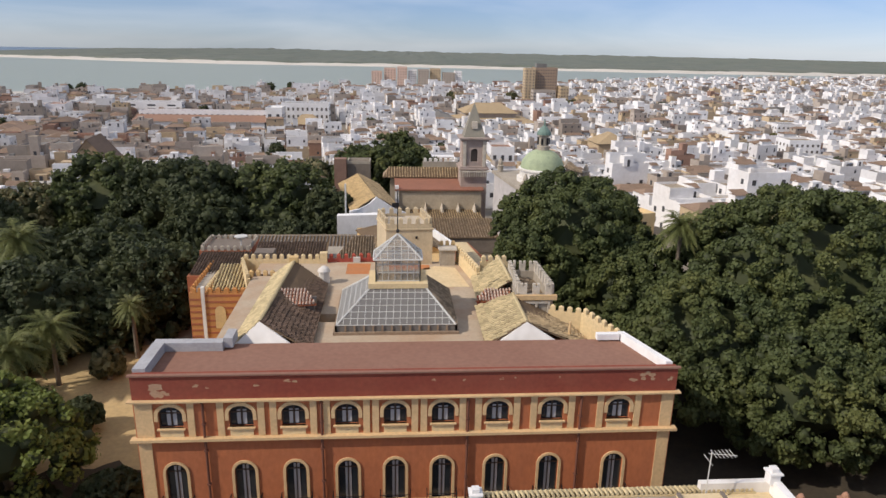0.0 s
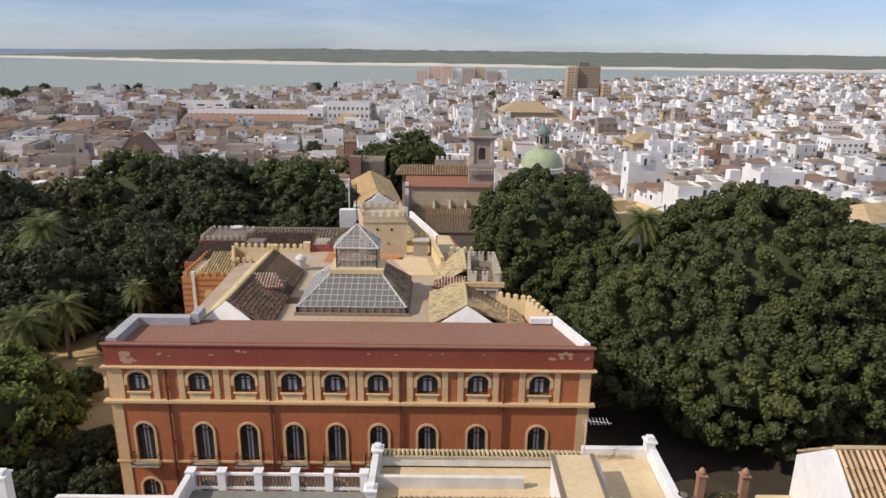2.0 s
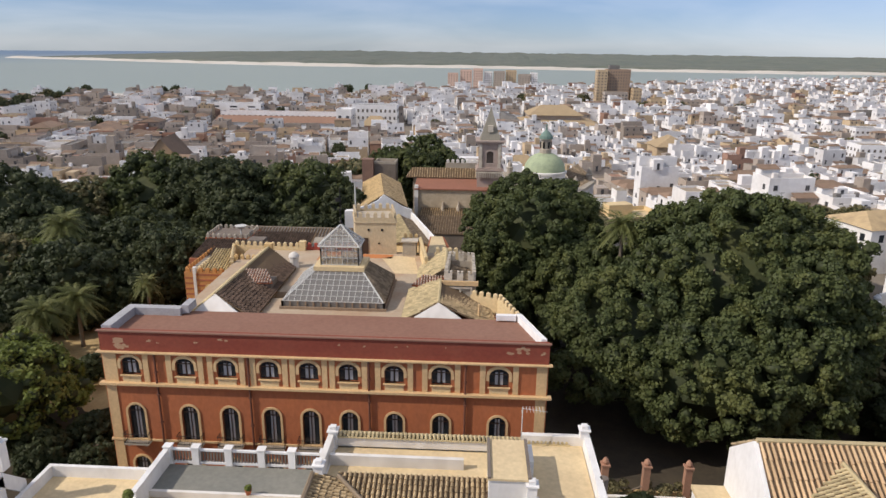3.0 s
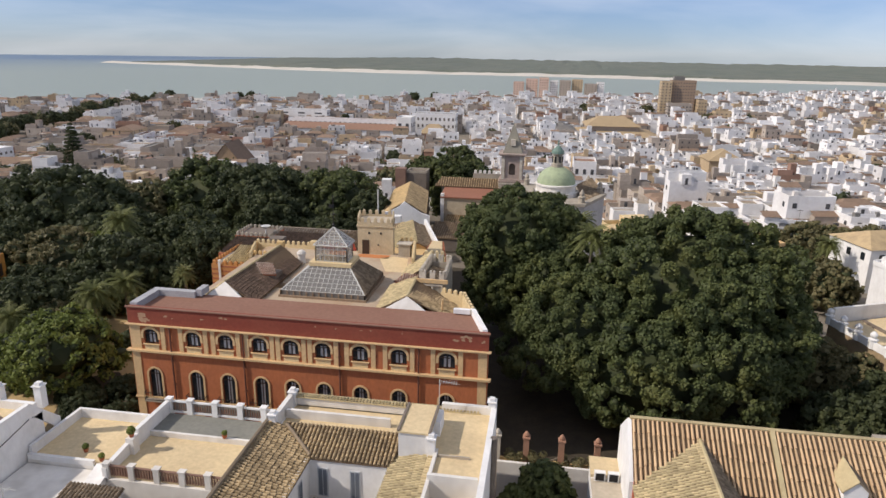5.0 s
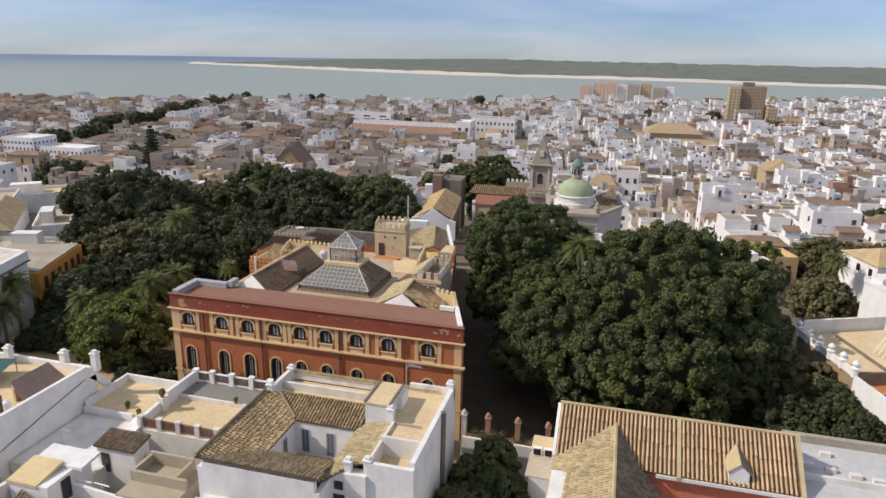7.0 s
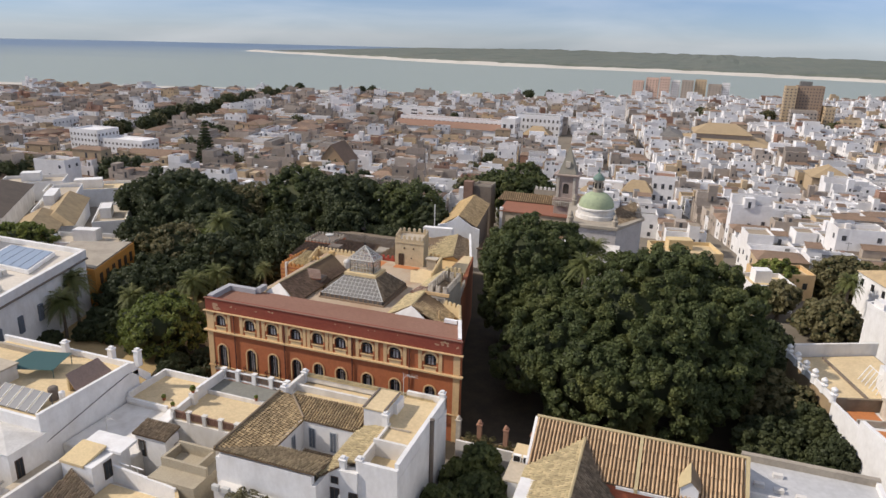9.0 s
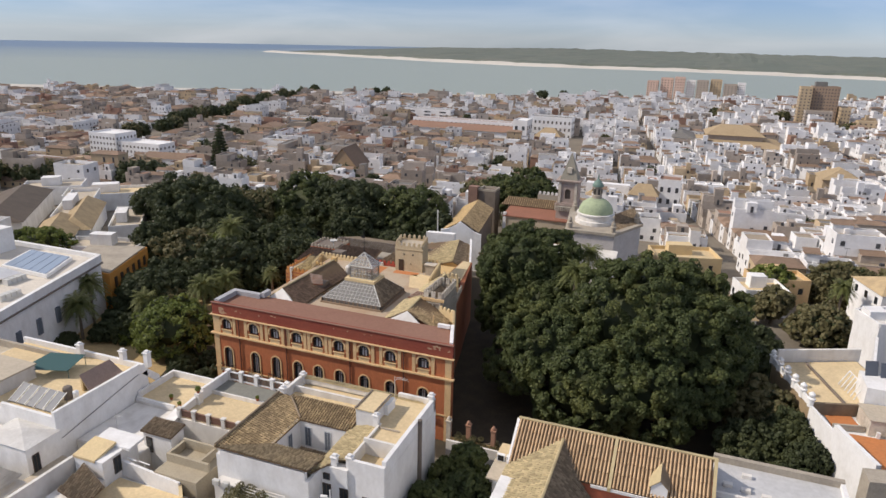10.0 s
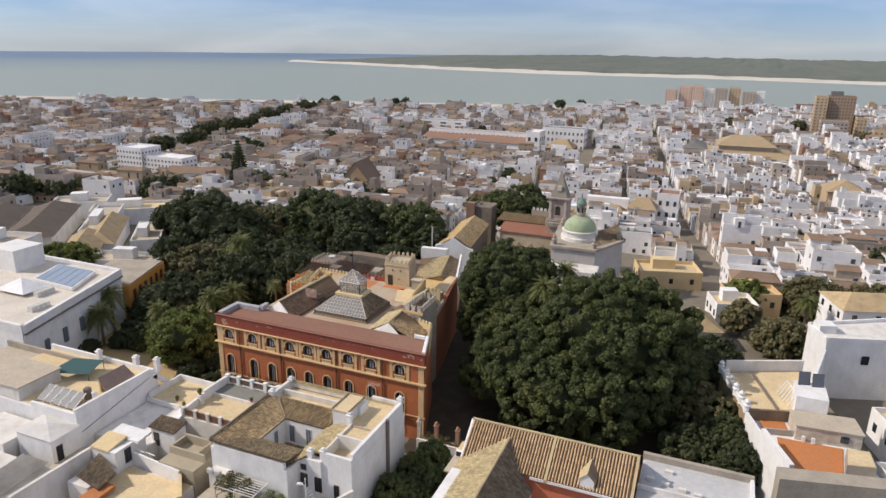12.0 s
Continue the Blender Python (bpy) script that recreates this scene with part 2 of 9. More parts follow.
def water_material():
    m, n, l, b = principled("estuary_water", (0.12, 0.16, 0.15), 0.45, 0.0, 0.3)
    geo = n.new("ShaderNodeNewGeometry")
    sep = n.new("ShaderNodeSeparateXYZ")
    l.new(geo.outputs["Position"], sep.inputs["Vector"])
    noi = n.new("ShaderNodeTexNoise")
    noi.inputs["Scale"].default_value, noi.inputs["Detail"].default_value = 0.0011, 5.0
    mp = n.new("ShaderNodeMapping")
    mp.inputs["Rotation"].default_value = (0, 0, 0.6)
    mp.inputs["Scale"].default_value = (1.0, 3.0, 1.0)
    l.new(geo.outputs["Position"], mp.inputs["Vector"])
    l.new(mp.outputs["Vector"], noi.inputs["Vector"])
    # the river's turbid plume gives way to blue sea far out to the west
    out = n.new("ShaderNodeVectorMath")
    out.operation = "DOT_PRODUCT"
    out.inputs[1].default_value = (-0.80, 0.60, 0.0)
    l.new(geo.outputs["Position"], out.inputs[0])
    ad = n.new("ShaderNodeMath")
    ad.operation = "MULTIPLY_ADD"
    ad.inputs[1].default_value = 900.0
    l.new(noi.outputs["Fac"], ad.inputs[0])
    l.new(out.outputs["Value"], ad.inputs[2])
    ramp = n.new("ShaderNodeMapRange")
    ramp.inputs["From Min"].default_value, ramp.inputs["From Max"].default_value = 2500.0, 4100.0
    l.new(ad.outputs["Value"], ramp.inputs["Value"])
    mx = n.new("ShaderNodeMix")
    mx.data_type = "RGBA"
    mx.inputs[6].default_value = (0.27, 0.31, 0.27, 1)
    mx.inputs[7].default_value = (0.12, 0.18, 0.25, 1)
    l.new(ramp.outputs["Result"], mx.inputs[0])
    l.new(mx.outputs[2], b.inputs["Base Color"])
    wave = n.new("ShaderNodeTexNoise")
    wave.inputs["Scale"].default_value, wave.inputs["Detail"].default_value = 0.25, 3.0
    l.new(geo.outputs["Position"], wave.inputs["Vector"])
    bp = n.new("ShaderNodeBump")
    bp.inputs["Strength"].default_value, bp.inputs["Distance"].default_value = 0.6, 0.6
    l.new(wave.outputs["Fac"], bp.inputs["Height"])
    l.new(bp.outputs["Normal"], b.inputs["Normal"])
    return m


WATER = water_material()

# ---- building helpers ----
ORIGIN = {}


def thing(name, x, y, z, label, category, group="", kind=""):
    """An Empty at the base of a thing; its parts hang under it."""
    ob = new(name)
    ob.location = (x, y, z)
    ob.empty_display_size = 0.3
    ORIGIN[ob.name] = Vector((x, y, z))
    return tagged(ob, label, category, group, kind)


def link_mesh(name, me, parent=None, label=""):
    ob = new(name, me)
    if parent is not None:
        ob.parent = parent
        ORIGIN[ob.name] = ORIGIN[parent.name]
    if label:
        tagged(ob, label)
    return ob


def part(name, bm, material, parent=None, label="", smooth=False):
    """Links a bmesh, written in world coordinates, as one mesh object under a thing or a part."""
    me = bpy.data.meshes.new(name)
    if parent is not None:
        bmesh.ops.translate(bm, verts=bm.verts, vec=-ORIGIN[parent.name])
    bm.normal_update()
    bm.to_mesh(me)
    bm.free()
    for m in material if isinstance(material, (list, tuple)) else [material]:
        me.materials.append(m)
    if smooth:
        me.shade_smooth()
    return link_mesh(name, me, parent, label)


def piece(name, me, m, parent, label=""):
    """One more object on a shared mesh, at the world pose m, under a part or a thing."""
    ob = link_mesh(name, me, parent, label)
    ob.matrix_local = Matrix.Translation(-ORIGIN[parent.name]) @ m
    return ob


def bm_new():
    return bmesh.new()


def box(bm, x0, x1, y0, y1, z0, z1, mat=0):
    vs = [bm.verts.new(p) for p in ((x0, y0, z0), (x1, y0, z0), (x1, y1, z0), (x0, y1, z0), (x0, y0, z1), (x1, y0, z1), (x1, y1, z1), (x0, y1, z1))]
    fs = [bm.faces.new([vs[i] for i in q]) for q in ((3, 2, 1, 0), (4, 5, 6, 7), (0, 1, 5, 4), (1, 2, 6, 5), (2, 3, 7, 6), (3, 0, 4, 7))]
    for f in fs:
        f.material_index = mat
    return vs


def face(bm, pts, mat=0):
    f = bm.faces.new([bm.verts.new(p) for p in pts])
    f.material_index = mat
    return f


def slab(bm, pts, thick, mat=0, direction=(0, 0, -1)):
    """A plate of that thickness under a planar outline."""
    d = Vector(direction) * thick
    top = [bm.verts.new(p) for p in pts]
    low = [bm.verts.new(Vector(p) + d) for p in pts]
    n = len(pts)
    fs = [bm.faces.new(top), bm.faces.new(low[::-1])]
    fs += [bm.faces.new([top[i], low[i], low[(i + 1) % n], top[(i + 1) % n]]) for i in range(n)]
    for f in fs:
        f.material_index = mat
    bmesh.ops.recalc_face_normals(bm, faces=fs)
    return fs


def prism(bm, plan, z0, z1, mat=0):
    """An upright block over an outline of the plan."""
    slab(bm, [(x, y, z1) for x, y in plan], z1 - z0, mat)


def tube(bm, p, q, r, sides=6, r2=None):
    p, q = Vector(p), Vector(q)
    d = (q - p).normalized()
    a = d.orthogonal().normalized()
    b = d.cross(a)
    r2 = r if r2 is None else r2
    ring = [[bm.verts.new(c + (a * math.cos(2 * math.pi * k / sides) + b * math.sin(2 * math.pi * k / sides)) * s) for k in range(sides)] for c, s in ((p, r), (q, r2))]
    for k in range(sides):
        bm.faces.new([ring[0][k], ring[0][(k + 1) % sides], ring[1][(k + 1) % sides], ring[1][k]])
    bm.faces.new(ring[0][::-1])
    bm.faces.new(ring[1])


def lathe(bm, cx, cy, profile, sides=24):
    rings = [[bm.verts.new((cx + r * math.cos(2 * math.pi * k / sides), cy + r * math.sin(2 * math.pi * k / sides), z)) for k in range(sides)] for r, z in profile]
    for a, b in zip(rings, rings[1:]):
        for k in range(sides):
            bm.faces.new([a[k], a[(k + 1) % sides], b[(k + 1) % sides], b[k]])
    bm.faces.new(rings[-1])


def tiles(name, poly, down, material, parent, spacing=0.34, label="", thick=0.12, course=0.42, pan=None):
    """A roof plane of barrel tiles: a plate with rows of half-round courses down the slope."""
    pts = [Vector(p) for p in poly]
    bm = bm_new()
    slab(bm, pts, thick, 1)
    normal = (pts[1] - pts[0]).cross(pts[2] - pts[0]).normalized()
    if normal.z < 0:
        normal = -normal
    dn = Vector(down)
    dn = (dn - normal * dn.dot(normal)).normalized()
    ac = normal.cross(dn).normalized()
    o = pts[0]
    flat = [((p - o).dot(ac), (p - o).dot(dn)) for p in pts]
    s = min(f[0] for f in flat) + spacing * 0.4
    top = max(f[0] for f in flat)
    n = len(flat)
    rnd = random.Random(len(name) * 7 + int(abs(o.x * 10)))
    arcs = [(math.cos(math.pi * k / 4), math.sin(math.pi * k / 4)) for k in range(5)]
    while s < top - spacing * 0.2:
        cut = []
        for i in range(n):
            (a0, d0), (a1, d1) = flat[i], flat[(i + 1) % n]
            if (a0 - s) * (a1 - s) < 0:
                cut.append(d0 + (d1 - d0) * (s - a0) / (a1 - a0))
        if len(cut) >= 2:
            t0, t1 = min(cut), max(cut)
            t = t0
            while t < t1 - 0.05:
                e = min(t + course * rnd.uniform(0.9, 1.1), t1)
                j, lift = rnd.uniform(-0.02, 0.02), rnd.uniform(0.0, 0.025)
                rows = []
                for tt, rr, up in ((t, 0.085, 0.01), (e, 0.115, 0.05)):
                    c = o + ac * (s + j) + dn * tt + normal * (up + lift)
                    rows.append([bm.verts.new(c + ac * (rr * ca) + normal * (rr * 1.35 * sa)) for ca, sa in arcs])
                for k in range(4):
                    bm.faces.new([rows[0][k], rows[0][k + 1], rows[1][k + 1], rows[1][k]])
                bm.faces.new(rows[1])
                t = e
        s += spacing
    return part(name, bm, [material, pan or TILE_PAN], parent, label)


def merlon_mesh(w, t, h, kind="pointed"):
    bm = bm_new()
    box(bm, -w / 2, w / 2, -t / 2, t / 2, 0, h * 0.72)
    if kind == "pointed":
        vs = [bm.verts.new(p) for p in ((-w / 2, -t / 2, h * 0.72), (w / 2, -t / 2, h * 0.72), (w / 2, t / 2, h * 0.72), (-w / 2, t / 2, h * 0.72), (0, 0, h))]
        for q in ((0, 1, 4), (1, 2, 4), (2, 3, 4), (3, 0, 4)):
            bm.faces.new([vs[i] for i in q])
    else:
        for s in (-1, 1):
            xs = sorted((s * w / 2, s * w * 0.12))
            box(bm, xs[0], xs[1], -t / 2, t / 2, h * 0.72, h)
    me = bpy.data.meshes.new("merlon")
    bm.normal_update()
    bm.to_mesh(me)
    bm.free()
    return me


MERLONS = {}


def crenels(parent, p, q, z, material, w=0.5, gap=0.42, t=0.35, h=0.75, kind="pointed"):
    """A row of merlons along the top of a wall from p to q."""
    key = (w, t, h, kind, material.name)
    if key not in MERLONS:
        MERLONS[key] = merlon_mesh(w, t, h, kind)
        MERLONS[key].materials.append(material)
    p, q = Vector((*p, z)), Vector((*q, z))
    n = max(1, int(((q - p).length + gap) / (w + gap)))
    a = math.degrees(math.atan2(q.y - p.y, q.x - p.x))
    for i in range(n):
        c = p.lerp(q, (i + 0.5) / n)
        piece("merlon", MERLONS[key], pose(c.x, c.y, z, 0, 0, a), parent)


def wall_line(bm, p, q, z0, z1, t=0.4):
    """A straight wall of thickness t along p-q in the plan."""
    p, q = Vector((*p, 0)), Vector((*q, 0))
    d = (q - p).normalized()
    s = Vector((-d.y, d.x, 0)) * t / 2
    slab(bm, [(*(c.xy), z1) for c in (p + s, q + s, q - s, p - s)], z1 - z0)


def arch_points(cx, w, zs, rise, steps=10):
    """The points of an arch over an opening, from its left springing to its right one."""
    return [(cx - w / 2 * math.cos(math.pi * k / steps), zs + rise * math.sin(math.pi * k / steps)) for k in range(steps + 1)]


def facade(bm, x0, x1, z0, z1, y, t, holes):
    """A wall facing -y with arched holes (centre, width, bottom, springing, rise) that go through it."""
    holes = sorted(holes)
    edges = [x0] + [e for h in holes for e in (h[0] - h[1] / 2, h[0] + h[1] / 2)] + [x1]
    for i in range(0, len(edges), 2):
        box(bm, edges[i], edges[i + 1], y, y + t, z0, z1)
    for cx, w, zb, zs, rise in holes:
        if zb > z0 + 0.01:
            box(bm, cx - w / 2, cx + w / 2, y, y + t, z0, zb)
        arc = arch_points(cx, w, zs, rise)
        for (xa, za), (xb, zc) in zip(arc, arc[1:]):
            slab(bm, [(xa, y, za), (xb, y, zc), (xb, y, z1), (xa, y, z1)], t, 0, (0, 1, 0))


def arch_band(bm, cx, w, zb, zs, rise, y, wide, deep):
    """A raised surround up both sides of an opening and over its arch."""
    outer = [(cx - w / 2 - wide, zb)] + [(cx + (x - cx) * (1 + 2 * wide / w), zs + (z - zs) * (1 + wide / rise)) for x, z in arch_points(cx, w, zs, rise)] + [(cx + w / 2 + wide, zb)]
    inner = [(cx - w / 2, zb)] + arch_points(cx, w, zs, rise) + [(cx + w / 2, zb)]
    for i in range(len(inner) - 1):
        slab(bm, [(inner[i][0], y, inner[i][1]), (inner[i + 1][0], y, inner[i + 1][1]), (outer[i + 1][0], y, outer[i + 1][1]), (outer[i][0], y, outer[i][1])], deep, 0, (0, -1, 0))

# ---- ground, sea and far bank ----
SEA = -29.0


def smooth(a, b, v):
    k = min(1.0, max(0.0, (v - a) / (b - a)))
    return k * k * (3 - 2 * k)


def shore_y(x):
    """How far ahead the beach lies, along the town's coast."""
    pts = ((-5000, -700), (-2200, 180), (-880, 680), (-390, 865), (90, 1020), (420, 1230), (950, 1480), (2200, 1700), (5000, 1900))
    for (xa, ya), (xb, yb) in zip(pts, pts[1:]):
        if x <= xb:
            return ya + (yb - ya) * (x - xa) / (xb - xa)
    return pts[-1][1]


def ground_z(x, y):
    hill = smooth(95.0, 330.0, y + 0.10 * abs(x + 20) - 6)
    z = -3.0 - 21.0 * hill
    over = y - shore_y(x)
    if over > -160:
        z = min(z, -24.0 - 5.5 * smooth(-160, 25, over) - 4.0 * smooth(0, 120, over))
    return z


def build_ground():
    radii = [0, 12, 25, 40, 55, 70, 85, 100, 115, 130, 150, 170, 190, 215, 240, 270, 300, 340, 380, 430, 490, 560, 640, 720, 800, 860, 920, 980, 1040, 1100, 1170, 1250, 1350, 1500, 1650, 1850, 2200, 2800, 3600, 4900]
    turns = 120
    vs, fs = [], []
    for r in radii:
        for k in range(turns):
            a = 2 * math.pi * k / turns
            x, y = 20 + r * math.cos(a), r * math.sin(a)
            vs.append((x, y, ground_z(x, y)))
    for i in range(len(radii) - 1):
        for k in range(turns):
            a, b = i * turns + k, i * turns + (k + 1) % turns
            fs.append((a, b, b + turns, a + turns) if i else (a, b + turns, a + turns))
    me = bpy.data.meshes.new("ground")
    me.from_pydata(vs, [], fs)
    me.materials.append(GROUND)
    me.materials.append(BEACH)
    me.shade_smooth()
    for p in me.polygons:
        c = p.center
        if -75 < c.y - shore_y(c.x) < 200:
            p.material_index = 1
    tagged(new("ground", me), "earth and paved ground sloping down to the beach", "ground", kind="structure")


build_ground()


def build_sea():
    bm = bm_new()
    bmesh.ops.create_circle(bm, cap_ends=True, segments=256, radius=4900)
    bmesh.ops.translate(bm, verts=bm.verts, vec=(30, -20, SEA))
    tagged(part("water", bm, WATER), "grey-green estuary water with small waves", "water", kind="structure")


build_sea()


def build_near_beach():
    """The sandy beach before the town."""
    v, f = [], []
    for i in range(91):
        x = -1500 + 30 * i
        for off in (-75, -45, -15, 6):
            y = shore_y(x) + off
            v.append((x, y, ground_z(x, y) + 0.35))
    for i in range(90):
        for k in range(3):
            a = 4 * i + k
            f.append((a, a + 4, a + 5, a + 1))
    me = bpy.data.meshes.new("beach")
    me.from_pydata(v, [], f)
    me.materials.append(BEACH)
    tagged(new("beach", me), "pale sandy town beach along the water", "beach", kind="structure")


build_near_beach()


def bank_y(x):
    """The near shore of the far bank."""
    pts = ((-1680, 2420), (-1180, 2235), (-780, 2060), (-450, 1965), (0, 1985), (480, 1895), (900, 1850), (1600, 1900), (2600, 2100), (4700, 2300))
    for (xa, ya), (xb, yb) in zip(pts, pts[1:]):
        if x <= xb:
            return ya + (yb - ya) * (x - xa) / (xb - xa)
    return pts[-1][1]


def build_far_bank():
    """The low bank across the water: a strip of sand with dunes, then pine wood to the horizon."""
    rnd = random.Random(4)
    cols = 260
    for name, mat, label, cat, lines in (
        ("far_beach", BEACH, "pale sandy beach with low dunes across the water", "beach", ((-6, -1.5), (10, 1.5), (30, 2.2), (55, 4.2), (90, 5.0), (125, 3.0), (200, 1.0))),
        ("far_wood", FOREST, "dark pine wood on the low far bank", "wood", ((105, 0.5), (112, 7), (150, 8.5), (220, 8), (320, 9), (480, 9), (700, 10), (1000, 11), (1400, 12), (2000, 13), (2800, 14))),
    ):
        vs, fs = [], []
        for i in range(cols + 1):
            x = -1680 + 6380 * i / cols
            taper = smooth(-1680, -900, x)
            for k, (d, h) in enumerate(lines):
                wob = noise.noise(Vector((x * 0.012, d * 0.01, 3.1 if cat == "wood" else 8.3)))
                yy = bank_y(x) + d * (0.45 + 0.55 * taper if cat == "beach" else 1.0) + (1 - taper) * (90 if cat == "wood" else 0) + wob * (14 if d > 60 else 3)
                hh = h * (1 + 0.5 * wob + rnd.uniform(-0.2, 0.2)) if h > 2 else h
                if cat == "wood":
                    hh *= 0.25 + 0.75 * taper
                    hh = max(hh, 0.4)
                px, py = x, min(yy, 4800)
                r = math.hypot(px - 30, py + 20)
                if r > 4880:
                    px, py = 30 + (px - 30) * 4880 / r, -20 + (py + 20) * 4880 / r
                vs.append((px, py, SEA + hh))
        n = len(lines)
        for i in range(cols):
            for k in range(n - 1):
                a = i * n + k
                fs.append((a, a + n, a + n + 1, a + 1))
        me = bpy.data.meshes.new(name)
        me.from_pydata(vs, [], fs)
        me.materials.append(mat)
        tagged(new(name, me), label, cat, kind="stuff")


build_far_bank()


def build_garden_ground():
    """Sandy paths of the palace garden, a thin sheet on the ground."""
    bm = bm_new()
    face(bm, [(-60, 40, -2.95), (-16, 38, -2.95), (-16, 76, -2.95), (-24, 80, -2.95), (-60, 70, -2.95)])
    tagged(part("garden_path", bm, SANDY), "sunlit sandy garden ground under the trees", "path", kind="structure")
    # Dark soil sheet paints the shade under the fig trees and in the alley.
    shade_ground = surface("dark_shade_ground", (0.055, 0.045, 0.032), (0.09, 0.07, 0.045), 0.95, 0.4, 3.0, 0.7)
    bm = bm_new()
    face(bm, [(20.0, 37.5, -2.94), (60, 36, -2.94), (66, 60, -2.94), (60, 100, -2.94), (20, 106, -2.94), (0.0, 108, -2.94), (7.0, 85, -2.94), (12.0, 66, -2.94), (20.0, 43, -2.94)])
    tagged(part("shaded_soil", bm, shade_ground), "garden soil coloured dark for shade under the fig trees and alley", "soil", kind="structure")
    # Darkened ground with a ragged edge stands for shade by the palace corner.
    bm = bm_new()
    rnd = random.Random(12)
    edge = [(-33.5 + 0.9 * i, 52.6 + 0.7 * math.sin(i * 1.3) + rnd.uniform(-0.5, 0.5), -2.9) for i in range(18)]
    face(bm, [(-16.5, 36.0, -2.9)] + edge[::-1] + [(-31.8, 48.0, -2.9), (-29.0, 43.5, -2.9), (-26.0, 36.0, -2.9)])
    tagged(part("shaded_bed", bm, shade_ground), "garden soil coloured dark for shade beside the palace corner", "soil", kind="structure")


build_garden_ground()

# ---- palace ----
PX0, PX1, PY, PZ = -16.8, 22.4, 41.4, 11.9
WIN_X = (-14.3, -9.4, -5.7, -1.9, 1.6, 5.1, 9.1, 13.2, 18.2)
GZ = -3.0


def palace_window(parent, cx, w, zb, zs, rise, tall):
    """An arched window set back in the wall: frame, panes, surround and sill."""
    y = PY + 0.22
    bm = bm_new()
    arch_band(bm, cx, w - 0.16, zb, zs, rise - 0.08, y + 0.06, 0.09, 0.06)
    box(bm, cx - 0.045, cx + 0.045, y - 0.01, y + 0.05, zb, zs + rise - 0.1)
    box(bm, cx - w / 2, cx + w / 2, y - 0.005, y + 0.05, zs - 0.05, zs + 0.05)
    win = part("window", bm, DARK_WOOD, parent)
    for s in (-1, 1):
        bm = bm_new()
        pts = [(cx + s * 0.04, y + 0.07, zb)] + [(cx + s * w / 2 * math.sin(math.pi / 2 * k / 6), y + 0.07, zs + rise * math.cos(math.pi / 2 * k / 6)) for k in range(7)] + [(cx + s * w / 2, y + 0.07, zb)]
        slab(bm, pts, 0.02, 0, (0, 1, 0))
        part("pane", bm, GLASS, win, "dark window glass")
    bm = bm_new()
    if tall:
        arch_band(bm, cx, w, zb, zs, rise, PY, 0.2, 0.09)
    else:
        arch_band(bm, cx, w, zs - 0.5, zs, rise, PY, 0.26, 0.12)
    bmesh.ops.remove_doubles(bm, verts=bm.verts, dist=0.001)
    part("surround", bm, CREAM, win, "cream plaster arch moulding")
    bm = bm_new()
    if tall:
        for s in (-1, 1):
            box(bm, cx + s * 0.12 - 0.10, cx + s * 0.12 + 0.10, y + 0.035, y + 0.065, zb + 0.1, zs + 0.4)
        part("shutter_leaf", bm, CURTAIN, win, "pale grey inner window leaves")
    else:
        box(bm, cx - 0.34, cx - 0.08, y + 0.035, y + 0.065, zb + 0.1, zs + 0.15)
        box(bm, cx + 0.08, cx + 0.34, y + 0.035, y + 0.065, zb + 0.1, zs + 0.15)
        part("shutter_leaf", bm, CURTAIN, win, "pale grey inner window leaves")
        bm = bm_new()
        box(bm, cx - w / 2 + 0.03, cx + w / 2 - 0.03, PY - 0.05, PY + 0.1, 6.95, zb - 0.1)
        part("apron", bm, YELLOW, win, "pale yellow panel below the sill")
        bm = bm_new()
        box(bm, cx - w / 2 - 0.12, cx + w / 2 + 0.12, PY - 0.2, PY + 0.2, zb - 0.1, zb)
        part("window_sill", bm, CREAM, win)
    return win


BALUSTER = []


def palace_balcony(parent, cx):
    bm = bm_new()
    box(bm, cx - 1.15, cx + 1.15, PY - 0.75, PY, 0.92, 1.06)
    for s in (-0.8, 0.8):
        slab(bm, [(cx + s - 0.08, PY, 0.92), (cx + s + 0.08, PY, 0.92), (cx + s + 0.08, PY - 0.6, 0.92), (cx + s - 0.08, PY - 0.6, 0.92)], 0.2)
    bal = part("balcony", bm, STONE, parent)
    bm = bm_new()
    edges = (((cx - 1.12, PY - 0.72), (cx + 1.12, PY - 0.72)), ((cx - 1.12, PY - 0.72), (cx - 1.12, PY)), ((cx + 1.12, PY - 0.72), (cx + 1.12, PY)))
    for z in (1.16, 2.02):
        for a, b in edges:
            tube(bm, (*a, z), (*b, z), 0.03, 5)
    bmesh.ops.remove_doubles(bm, verts=bm.verts, dist=0.001)
    part("railing", bm, IRON, bal, "black iron balcony railing")
    if not BALUSTER:
        bm = bm_new()
        tube(bm, (0, 0, 1.06), (0, 0, 2.02), 0.014, 4)
        BALUSTER.append(bpy.data.meshes.new("baluster"))
        bm.to_mesh(BALUSTER[0])
        bm.free()
        BALUSTER[0].materials.append(IRON)
    for a, b in edges:
        n = int((Vector(b) - Vector(a)).length / 0.16)
        for i in range(n + 1):
            c = Vector(a).lerp(Vector(b), i / n)
            piece("baluster", BALUSTER[0], pose(c.x, c.y, 0), bal)


STRIPE_TILE = surface("pale_pink_tiles", (0.47, 0.36, 0.29), (0.36, 0.24, 0.18), 0.9, 0.5, 8.0, 0.6, 0.2, -0.2)


